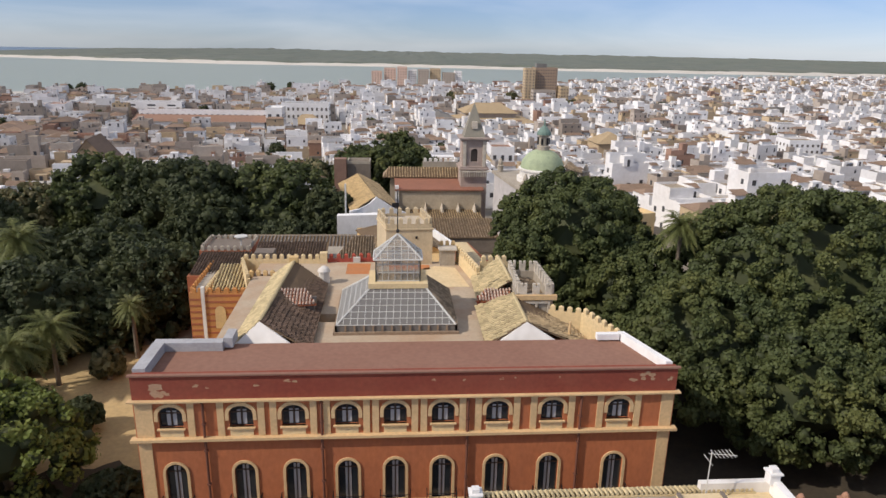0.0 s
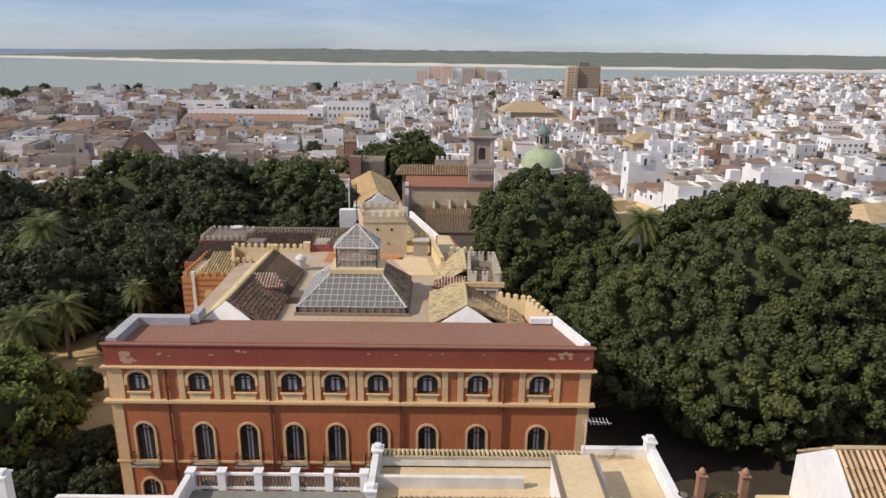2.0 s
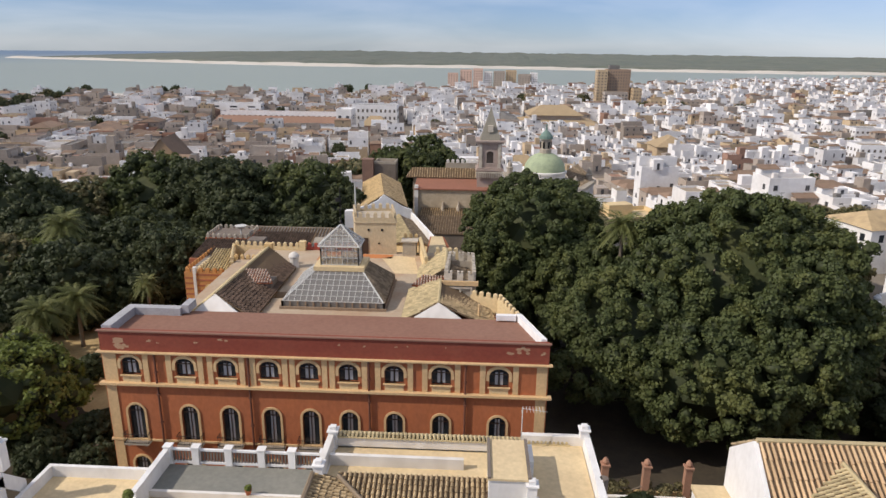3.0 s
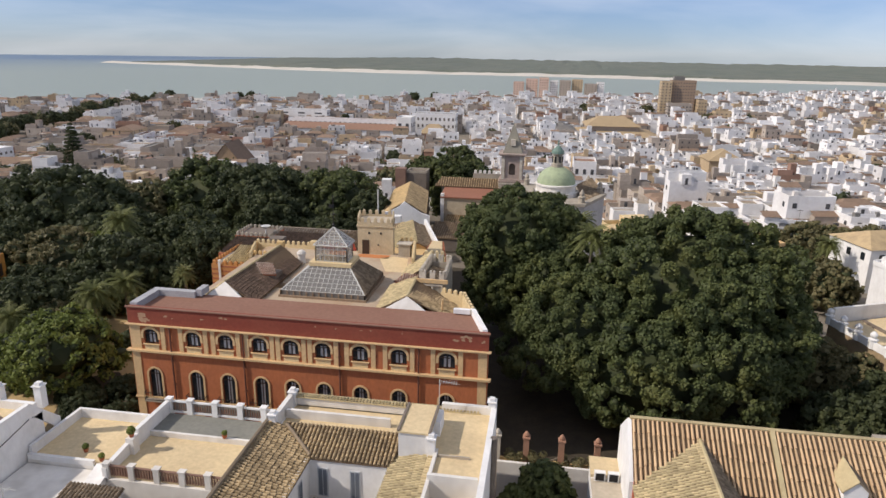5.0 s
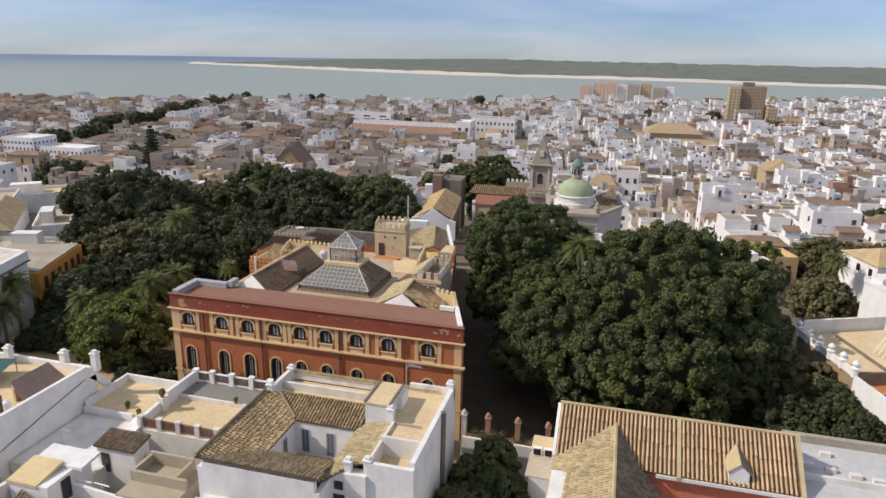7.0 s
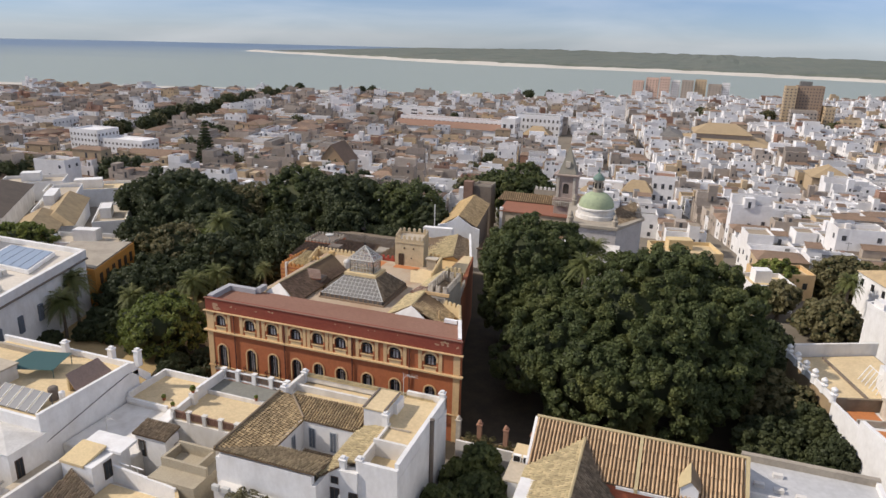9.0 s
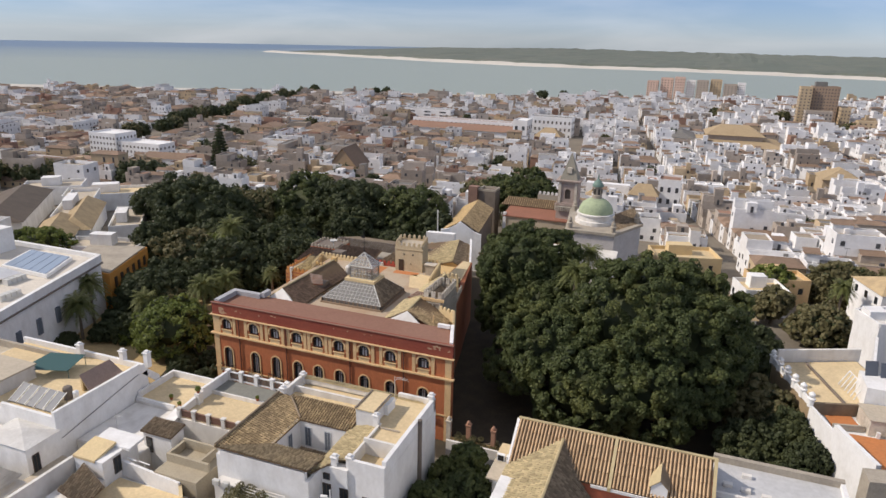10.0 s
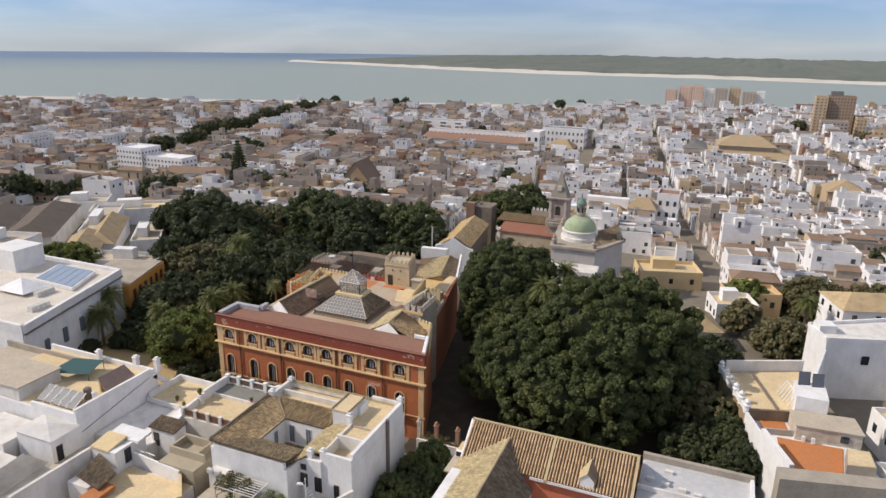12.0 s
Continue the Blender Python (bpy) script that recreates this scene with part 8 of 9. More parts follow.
    box(bm, 55.6, 67.7, 22.2, 34.0, 7.6, 7.75)
    part("roof", bm, surface("pale_grey_roof", (0.52, 0.52, 0.52), (0.42, 0.42, 0.41), 0.9, 0.2, 2.0, 0.5), f)
    bm = bm_new()
    box(bm, 55.4, 68.0, 33.9, 34.5, 7.6, 8.5)
    part("parapet", bm, STONE, f, "lichen-stained parapet")
    bm = bm_new()
    box(bm, 67.6, 68.0, 22.0, 33.9, 7.6, 8.3)
    part("parapet", bm, WHITE, f)
    bm = bm_new()
    box(bm, 55.5, 67.6, 27.6, 27.9, 7.75, 8.3)
    part("kerb_wall", bm, WHITE_OLD, f)
    for x, y in ((58.2, 31.8), (56.3, 29.6), (58.0, 29.2), (59.9, 28.8), (61.6, 28.5)):
        bm = bm_new()
        box(bm, x, x + 0.9, y, y + 0.5, 7.75, 8.15)
        part("skylight_block", bm, WHITE_OLD, f)


TILE_STRIPED = surface("sunny_barrel_tiles", (0.60, 0.42, 0.25), (0.46, 0.29, 0.17), 0.9, 0.5, 8.0, 0.6, 0.2, -0.2)
build_tile_house()


def build_gate():
    g = thing("garden_wall", 29, 35, FZ, "low garden wall with slim brick piers behind it", "wall")
    bm = bm_new()
    box(bm, 24.1, 33.0, 34.8, 35.1, FZ, 1.9)
    part("wall", bm, WHITE_OLD, g)
    bm = bm_new()
    box(bm, 24.0, 36.0, 36.0, 36.25, FZ, 1.6)
    part("rear_wall", bm, OCHRE, g)
    pier_brick = surface("pinkish_old_brick", (0.38, 0.21, 0.14), (0.28, 0.17, 0.12), 0.9, 0.8, 8.0, 0.6)
    for x in (24.0, 26.7, 30.0, 33.3):
        bm = bm_new()
        box(bm, x - 0.27, x + 0.27, 35.85, 36.4, FZ, 3.9)
        box(bm, x - 0.36, x + 0.36, 35.76, 36.49, 3.9, 4.05)
        lathe(bm, x, 36.12, ((0.22, 4.05), (0.28, 4.25), (0.2, 4.45), (0.06, 4.6)), 8)
        part("pier", bm, pier_brick if x > 25 else STONE_PALE, g, "slim brick garden pier")
    climbing_plant(25.0, 33.0, 35.6, 36.6, 1.9, 64, "straggling dry hedge between the garden piers")


build_gate()


def build_right_houses():
    h = thing("balustrade_house", 71, 62, FZ, "white house with a sandy terrace and a white balustrade", "house")
    bm = bm_new()
    slab(bm, [(64.0, 66.5, 6.0), (67.6, 54.6, 6.0), (80.0, 58.6, 6.0), (76.0, 72.0, 6.0)], 9.0)
    # Ochre darkened so the fig tree's shade lies in the wall colour.
    part("wall", bm, surface("shade_darkened_ochre", (0.34, 0.25, 0.15), (0.22, 0.16, 0.11), 0.9, 0.4, 4.0, 0.7), h, "ochre garden front darkened for tree shade")
    bm = bm_new()
    slab(bm, [(64.3, 66.2, 6.12), (67.9, 55.0, 6.12), (79.6, 58.8, 6.12), (75.8, 71.6, 6.12)], 0.1)
    part("terrace", bm, SAND_ROOF, h)
    bm = bm_new()
    wall_line(bm, (64.0, 66.5), (67.6, 54.6), 6.0, 6.9, 0.3)
    part("balustrade", bm, WHITE, h, "ornate white balustrade")
    for k in range(6):
        p = Vector((64.0, 66.5)).lerp(Vector((67.6, 54.6)), k / 5)
        bm = bm_new()
        lathe(bm, p.x, p.y, ((0.4, 6.0), (0.4, 7.0), (0.55, 7.05), (0.55, 7.2), (0.2, 7.3), (0.42, 7.6), (0.42, 7.8), (0.12, 8.1)), 10)
        part("finial", bm, WHITE, h, "white urn finial")
    bm = bm_new()
    wall_line(bm, (64.6, 67.0), (76.2, 72.2), 6.0, 8.0, 0.4)
    part("rear_wall", bm, WHITE_OLD, h)
    bm = bm_new()
    wall_line(bm, (68.6, 67.6), (71.9, 56.4), 6.12, 6.5, 0.2)
    part("terrace_kerb", bm, STONE_DARK, h)
    bm = bm_new()
    box(bm, 73.9, 78.0, 56.3, 61.5, 6.0, 9.2)
    part("roof_hut", bm, WHITE, h)
    for x in (74.3, 76.1):
        bm = bm_new()
        slab(bm, [(x, 60.0, 9.3), (x + 1.6, 60.5, 9.3), (x + 1.6, 61.6, 10.9), (x, 61.1, 10.9)], 0.08)
        part("solar_panel", bm, SOLAR, h, "dark solar panel")
    bm = bm_new()
    for k in range(6):
        tube(bm, (72.0 + 0.25 * k, 62.4 - 0.8 * k, 6.2), (73.2 + 0.2 * k, 63.0 - 0.8 * k, 8.2), 0.07, 5)
    tube(bm, (73.2, 63.0, 8.2), (74.2, 59.0, 8.2), 0.07, 5)
    part("glass_roof_frame", bm, WHITE, h, "white metal roof light frame")
    h = thing("orange_terrace_house", 74, 48, FZ, "white house with bright orange roof terraces", "house")
    bm = bm_new()
    slab(bm, [(67.6, 54.4, 4.8), (72.6, 40.2, 4.8), (84.0, 43.6, 4.8), (80.0, 58.4, 4.8)], 7.8)
    part("wall", bm, WHITE, h)
    for plan in ([(71.7, 51.2), (71.9, 43.2), (79.0, 44.8), (79.8, 51.6)], [(69.3, 57.0), (70.0, 52.0), (73.4, 53.2), (72.4, 57.6)]):
        bm = bm_new()
        prism(bm, plan, 4.82, 4.92)
        part("terrace", bm, ORANGE_ROOF, h, "orange terrace coating")
    bm = bm_new()
    prism(bm, [(79.2, 45.0), (82.6, 45.8), (82.4, 49.6), (79.7, 49.2)], 4.8, 6.4)
    lo = part("lower_hut", bm, STONE, h, "grey walled hut with a sandy roof")
    bm = bm_new()
    prism(bm, [(79.3, 45.1), (82.5, 45.9), (82.3, 49.5), (79.8, 49.1)], 6.4, 6.45)
    part("hut_roof", bm, SAND_ROOF, lo)
    bm = bm_new()
    wall_line(bm, (67.7, 54.4), (69.6, 48.6), 3.0, 6.2, 0.4)
    wall_line(bm, (69.6, 48.6), (72.6, 41.0), 3.0, 7.2, 0.6)
    part("side_parapet", bm, WHITE, h, "bright white side parapet")
    bm = bm_new()
    wall_line(bm, (67.9, 54.6), (79.8, 58.4), 4.9, 6.6, 0.4)
    part("rear_parapet", bm, TILE_BROWN, h)
    bm = bm_new()
    wall_line(bm, (69.9, 51.6), (73.6, 52.4), 4.9, 5.7, 0.3)
    part("terrace_wall", bm, STONE, h, "grey terrace wall")
    bm = bm_new()
    prism(bm, [(73.9, 51.7), (82.0, 52.4), (81.4, 56.6), (73.3, 55.6)], 4.8, 7.0)
    b = part("roof_room", bm, STONE_PALE, h, "grey-white rendered roof room")
    bm = bm_new()
    prism(bm, [(73.7, 51.5), (82.2, 52.2), (81.5, 56.8), (73.1, 55.8)], 7.0, 7.12)
    part("roof_room_top", bm, PALE_ROOF, b)
    bm = bm_new()
    box(bm, 79.4, 80.4, 52.05, 52.2, 5.5, 6.4)
    part("window", bm, GLASS, b)
    for x in (74.9, 76.1):
        bm = bm_new()
        box(bm, x - 0.2, x + 0.2, 51.2, 51.6, 4.9, 5.7)
        part("vent_pier", bm, WHITE, h)
    for x in (75.6, 76.2):
        bm = bm_new()
        tube(bm, (x, 57.2, 6.0), (x, 57.2, 8.0), 0.16, 8)
        part("vent_pipe", bm, WHITE, h, "white vent pipe")
    bm = bm_new()
    slab(bm, [(71.0, 37.2, 7.2), (84.0, 40.4, 7.2), (83.4, 42.6, 7.2), (70.8, 39.8, 7.2)], 10.0)
    part("front_house_wall", bm, STONE, h, "grey rendered wall")
    h = thing("white_block_house", 86, 88, FZ, "tall plain white house block with a white roof", "house")
    bm = bm_new()
    slab(bm, [(80.6, 82.4, 8.0), (95.0, 87.2, 8.0), (92.2, 97.0, 8.0), (78.2, 88.4, 8.0)], 12)
    part("wall", bm, WHITE, h)
    bm = bm_new()
    slab(bm, [(80.9, 82.9, 8.1), (94.6, 87.4, 8.1), (92.0, 96.4, 8.1), (78.7, 88.4, 8.1)], 0.2)
    part("roof", bm, WHITE_OLD, h, "white painted roof")
    for p, q in (((80.6, 82.4), (95.0, 87.2)), ((80.6, 82.4), (78.2, 88.4)), ((78.2, 88.4), (92.2, 97.0))):
        bm = bm_new()
        wall_line(bm, p, q, 8.0, 8.7, 0.35)
        part("parapet", bm, WHITE, h)
    bm = bm_new()
    slab(bm, [(79.6, 85.0, 9.6), (82.4, 86.0, 9.6), (81.6, 88.6, 9.6), (78.8, 87.6, 9.6)], 1.6)
    part("stair_hut", bm, WHITE, h)
    bm = bm_new()
    wall_line(bm, (77.2, 67.2), (80.6, 82.4), FZ, 6.4, 0.4)
    part("side_wall", bm, WHITE, h, "white stepped side wall")
    for f in (0.42, 0.8):
        p = Vector((80.6, 82.4)).lerp(Vector((95.0, 87.2)), f)
        bm = bm_new()
        slab(bm, [(p.x, p.y - 0.06, 5.4), (p.x + 1.2, p.y + 0.34, 5.4), (p.x + 1.2, p.y + 0.34, 3.8), (p.x, p.y - 0.06, 3.8)], 0.1, 0, (0.1, -1, 0))
        part("window", bm, GLASS, h)
    # more houses on that side
    for i, (x, y, w, d, z, mat, roof, label) in enumerate((
            (94, 66, 13, 11, 2.5, WHITE, SAND_ROOF, "plain white house with a sand terrace"), (104, 84, 12, 12, 5.0, WHITE, PALE_ROOF, "plain white house with a pale terrace"),
            (104, 102, 14, 12, 5.0, WHITE, TILE, "white house with a brown roof"), (92, 116, 14, 11, 5.0, WHITE, TILE, "white house with a brown hipped roof"),
            (66, 114, 9, 8, 1.5, WHITE, SAND_ROOF, "low white house with a sand roof"), (60, 100, 6, 10, 1.0, WHITE_OLD, TILE, "low house with a brown roof"),
            (50, 140, 16, 10, -1.0, YELLOW, SAND_ROOF, "low ochre house with a wide sand roof"),
            (90, 44, 10, 14, 4.5, WHITE, SAND_ROOF, "plain white house with a sand terrace"), (70, 124, 12, 7, 1.0, CREAM, SAND_ROOF, "cream house with a sand roof"))):
        t = thing("house", x, y, FZ, label, "house", "garden side houses")
        sh = Shell(x, y, 0.3)
        if roof is TILE:
            sh.mesh_box(-w / 2, w / 2, -d / 2, d / 2, FZ - 3, z, 0)
            sh.hip(-w / 2, w / 2, -d / 2, d / 2, z, 2.2, 1, 0.4)
        else:
            sh.tray(-w / 2, w / 2, -d / 2, d / 2, FZ - 3, z + 0.9, 0.9, 0, 1)
            sh.role = "stair_hut"
            sh.mesh_box(-w / 4, w / 8, 0, d / 3, z, z + 2.6, 0)
        sh.parts([mat, roof], (x, y, FZ), t)
        for k in range(3):
            for side in range(2):
                bm = bm_new()
                box(bm, -0.5, 0.5, -0.06, 0.03, 0, 1.4)
                ob = part("window", bm, GLASS, None)
                ob.parent = t
                a = 0.3 if side == 0 else 0.3 - math.pi / 2
                lx, ly = ((-w / 2 + w * (k + 0.5) / 3, -d / 2) if side == 0 else (-w / 2, -d / 2 + d * (k + 0.5) / 3))
                ob.matrix_local = Matrix.Translation((lx * math.cos(0.3) - ly * math.sin(0.3), lx * math.sin(0.3) + ly * math.cos(0.3), z - 2.4 - FZ)) @ Matrix.Rotation(a, 4, "Z")


build_right_houses()


def build_white_hall():
    h = thing("white_hall", -60, 43, FZ, "long white flat-roofed building with roof lights", "building")
    bm = bm_new()
    box(bm, -100, -47.6, 28.2, 29.0, FZ, 8.4)
    slab(bm, [(-100, 28.6, 8.4), (-47.4, 28.4, 8.4), (-56.7, 57.5, 8.4), (-100, 57.5, 8.4)], 11.4)
    part("wall", bm, WHITE, h)
    bm = bm_new()
    slab(bm, [(-99, 29.2, 8.5), (-48.3, 29.0, 8.5), (-57.2, 56.8, 8.5), (-99, 56.8, 8.5)], 0.1)
    part("roof", bm, surface("pale_roof_coating", (0.66, 0.60, 0.51), (0.48, 0.43, 0.36), 0.9, 0.2, 2.0, 0.6), h, "pale coated flat roof")
    bm = bm_new()
    wall_line(bm, (-47.5, 28.3), (-56.7, 57.5), 7.6, 9.2, 0.7)
    wall_line(bm, (-100, 28.5), (-47.5, 28.5), 7.6, 9.2, 0.7)
    wall_line(bm, (-56.7, 57.4), (-100, 57.4), 7.6, 9.2, 0.7)
    part("parapet", bm, WHITE, h)
    bm = bm_new()
    wall_line(bm, (-47.1, 28.3), (-56.3, 57.6), 7.45, 7.7, 0.45)
    part("cornice", bm, STONE_DARK, h)
    for k in range(5):
        p = Vector((-47.5, 28.3)).lerp(Vector((-56.7, 57.5)), 0.15 + 0.17 * k)
        bm = bm_new()
        wall_line(bm, (p.x + 0.06, p.y), (p.x - 0.32 + 0.06, p.y + 1.0), 1.6, 4.4, 0.75)
        part("window", bm, PANE_GREY, h, "tall dim window")
    bm = bm_new()
    a, z = [(-69, 38.5), (-61, 38.5), (-61, 44.5), (-69, 44.5)], 8.6
    for i in range(4):
        face(bm, [(*a[i], z + 0.5), (*a[(i + 1) % 4], z + 0.5), (-65, 41.5, z + 2.6)])
    part("roof_light", bm, WHITE, h, "white pyramid roof light")
    bm = bm_new()
    slab(bm, [(-67.6, 45.6, 9.25), (-55.6, 44.9, 9.25), (-60.0, 54.2, 9.25), (-71.2, 54.4, 9.25)], 0.7)
    k = part("glass_roof", bm, WHITE, h)
    blue = principled("blue_roof_glass", (0.27, 0.33, 0.40), 0.25, 0.0, 0.5)[0]
    for i in range(5):
        a, b = (Vector((-67.2, 45.9)).lerp(Vector((-56.1, 45.25)), f) for f in (i / 5 + 0.008, (i + 1) / 5 - 0.008))
        c, d = (Vector((-70.6, 54.1)).lerp(Vector((-60.2, 53.9)), f) for f in ((i + 1) / 5 - 0.008, i / 5 + 0.008))
        bm = bm_new()
        slab(bm, [(*p, 9.36) for p in (a, b, c, d)], 0.14)
        part("glazing", bm, blue, k, "blue-grey glazed roof panel")
    for x, y in ((-59.8, 39.8), (-54.0, 34.2)):
        bm = bm_new()
        box(bm, x - 0.1, x + 1.3, y - 0.1, y + 3.8, 8.5, 8.7)
        v = part("vent_unit", bm, METAL, h, "row of grey roof vents")
        for j in range(4):
            bm = bm_new()
            box(bm, x, x + 1.2, y + 0.95 * j, y + 0.95 * j + 0.8, 8.7, 9.5)
            part("vent", bm, METAL, v)
    bm = bm_new()
    box(bm, -84, -76, 48, 55, 8.5, 13.2)
    part("stair_block", bm, WHITE, h)
    y = thing("yellow_house", -58, 64, FZ, "bright ochre-orange house with a grey flat roof", "house")
    bm = bm_new()
    slab(bm, [(-55.2, 57.9, 5.2), (-61.5, 74.5, 5.2), (-73.5, 69.8, 5.2), (-68, 57.9, 5.2)], 8.2)
    part("wall", bm, ORANGE, y)
    bm = bm_new()
    slab(bm, [(-55.5, 58.2, 5.5), (-61.7, 74.1, 5.5), (-73.1, 69.6, 5.5), (-67.8, 58.2, 5.5)], 0.3)
    part("roof", bm, STONE, y)
    for k in range(6):
        p = Vector((-55.2, 57.9)).lerp(Vector((-61.5, 74.5)), 0.1 + 0.15 * k)
        bm = bm_new()
        wall_line(bm, (p.x + 0.05, p.y), (p.x - 0.36 + 0.05, p.y + 0.95), 1.9, 3.9, 0.2)
        part("window", bm, DARK_WOOD, y)
    dark_tiles = surface("dark_warehouse_tiles", (0.14, 0.112, 0.088), (0.095, 0.078, 0.065), 0.9, 0.2, 3.0, 0.7, 0.2)
    # long wings with ochre gallery beyond
    for i, (x, yy, w, d, z, mat, roof, tilt) in enumerate((
            (-131, 96, 40, 13, 2.4, WHITE_OLD, TILE_BROWN, 2.26), (-142.5, 87, 40, 13, 2.4, WHITE_OLD, TILE_BROWN, 2.26), (-154, 78, 40, 13, 2.4, WHITE_OLD, TILE_BROWN, 2.26), (-117.5, 106, 34, 8, 2.0, WHITE, PALE_ROOF, 2.26),
            (-107, 98, 30, 8, 1.6, WHITE, TILE, 2.26), (-96.5, 104, 22, 8, 0.6, WHITE, PALE_ROOF, 2.26), (-126, 126, 26, 12, 0.5, WHITE, SAND_ROOF, 0.69), (-148, 124, 18, 12, 1.0, WHITE, PALE_ROOF, 0.69), (-98, 82, 24, 9, 2.2, WHITE_OLD, TILE, 2.26),
            (-80, 80, 18, 8, 1.5, WHITE, PALE_ROOF, 0.3), (-112, 66, 20, 14, 6.0, WHITE, PALE_ROOF, 0.3), (-140, 58, 22, 16, 6.0, WHITE_OLD, SAND_ROOF, 0.3))):
        t = thing("warehouse" if roof is TILE_BROWN else "house", x, yy, FZ, "long white building with a brown pitched roof" if roof in (TILE_BROWN, TILE) else "plain white flat-roofed building with a stair hut", "building", "western buildings")
        sh = Shell(x, yy, tilt)
        if roof in (TILE_BROWN, TILE):
            sh.mesh_box(-w / 2, w / 2, -d / 2, d / 2, FZ - 4, z, 0)
            sh.hip(-w / 2, w / 2, -d / 2, d / 2, z, 3.0, 1, 0.5)
        else:
            sh.tray(-w / 2, w / 2, -d / 2, d / 2, FZ - 4, z + 1.0, 0.9, 0, 1)
            sh.mesh_box(-w / 5, w / 10, 0, d / 3, z, z + 2.8, 0)
        sh.parts([mat, dark_tiles if roof is TILE_BROWN else roof], (x, yy, FZ), t)


build_white_hall()


# ---- church and buildings behind the palace ----
def build_church():
    c = thing("church", 29, 120, -4, "old church with a green dome and stone walls", "church")
    bm = bm_new()
    slab(bm, [(24.4, 112.0, 9.6), (34.9, 112.4, 9.6), (39.6, 123.6, 9.6), (37.0, 131.0, 9.6), (22.0, 131.0, 9.6)], 14)
    # Lavender grey stands for the shade on these white walls.
    part("wall", bm, surface("shade_greyed_render", (0.50, 0.47, 0.45), (0.36, 0.33, 0.31), 0.9, 0.3, 3.0, 0.7), c, "white rendered church walls greyed for shade")
    bm = bm_new()
    slab(bm, [(24.0, 111.5, 10.2), (35.1, 111.9, 10.2), (40.1, 123.6, 10.2), (37.3, 131.4, 10.2), (21.6, 131.4, 10.2)], 0.6)
    part("cornice", bm, STONE, c, "heavy stone cornice")
    bm = bm_new()
    lathe(bm, 29.3, 120.6, ((4.6, 10.2), (4.6, 11.0), (4.1, 11.1), (4.1, 12.2), (4.4, 12.3), (4.4, 12.6), (4.0, 12.7)), 24)
    part("drum", bm, WHITE_OLD, c, "round white drum")
    bm = bm_new()
    lathe(bm, 29.3, 120.6, [(4.0 * math.cos(math.pi / 2 * k / 9), 12.65 + 3.5 * math.sin(math.pi / 2 * k / 9)) for k in range(9)] + [(0.9, 16.1)], 28)
    part("dome", bm, DOME_GREEN, c, "pale green glazed dome", True)
    bm = bm_new()
    lathe(bm, 29.3, 120.6, ((1.15, 15.8), (1.15, 16.7), (0.95, 16.8), (0.95, 18.5), (1.25, 18.6), (1.25, 18.8)), 12)
    part("lantern", bm, STONE, c)
    bm = bm_new()
    lathe(bm, 29.3, 120.6, ((1.35, 18.8), (1.25, 19.3), (0.7, 20.0), (0.2, 20.4), (0.12, 21.6)), 12)
    part("cupola", bm, COPPER, c, "dark green lantern cupola")
    bm = bm_new()
    for k in range(6):
        a = k * math.pi / 3
        box(bm, 29.3 + 0.97 * math.cos(a) - 0.16, 29.3 + 0.97 * math.cos(a) + 0.16, 120.6 + 0.97 * math.sin(a) - 0.16, 120.6 + 0.97 * math.sin(a) + 0.16, 17.0, 18.2)
    part("lantern_opening", bm, IRON, c)
    for x, y in ((24.8, 113.0), (34.4, 113.2), (38.6, 123.6), (36.4, 129.8), (23.0, 129.8)):
        bm = bm_new()
        lathe(bm, x, y, ((0.6, 10.2), (0.6, 11.2), (0.75, 11.25), (0.75, 11.45), (0.45, 11.6), (0.5, 12.1), (0.1, 12.9)), 8)
        part("pinnacle", bm, STONE, c, "stone corner pinnacle")
    tiles("side_roof", [(34.9, 114.0, 9.9), (39.8, 124.0, 9.9), (37.2, 131.0, 12.2), (33.6, 122.0, 12.2)], (1, -0.5, -0.5), TILE_BROWN, c, 0.5)
    bm = bm_new()
    slab(bm, [(21.6, 108.4, 5.2), (36.0, 109.4, 5.2), (36.0, 112.4, 6.2), (21.6, 112.0, 6.2)], 9)
    part("aisle", bm, WHITE_OLD, c)
    # bell tower
    t = thing("bell_tower", 19, 143, -5, "stone bell tower with arches and a pointed spire", "tower")
    bm = bm_new()
    box(bm, 16.6, 21.4, 140.6, 145.4, -6, 8.0)
    part("shaft", bm, TOWER_STONE, t)
    bm = bm_new()
    facade(bm, 16.8, 21.2, 8.6, 14.0, 140.8, 0.5, [(19.0, 1.3, 9.6, 11.6, 0.65)])
    box(bm, 16.8, 17.3, 141.3, 145.2, 8.6, 14.0)
    box(bm, 20.7, 21.2, 141.3, 145.2, 8.6, 14.0)
    box(bm, 17.3, 20.7, 144.7, 145.2, 8.6, 14.0)
    part("belfry", bm, TOWER_STONE, t)
    bm = bm_new()
    box(bm, 17.4, 20.6, 141.6, 144.6, 8.6, 13.9)
    part("belfry_inside", bm, STONE_DARK, t)
    for x in (17.2, 20.8):
        bm = bm_new()
        box(bm, x - 0.28, x + 0.28, 140.55, 140.8, 8.6, 13.8)
        part("pilaster", bm, STONE_PALE, t)
    for z, w in ((8.0, 2.75), (8.35, 2.5), (13.9, 2.6), (14.2, 2.85)):
        bm = bm_new()
        box(bm, 19 - w, 19 + w, 143 - w, 143 + w, z, z + 0.3)
        part("cornice", bm, TOWER_STONE, t)
    bm = bm_new()
    cs = [(17.0, 141.0, 14.5), (21.0, 141.0, 14.5), (21.0, 145.0, 14.5), (17.0, 145.0, 14.5)]
    for i in range(4):
        face(bm, [cs[i], cs[(i + 1) % 4], (19, 143, 21.4)])
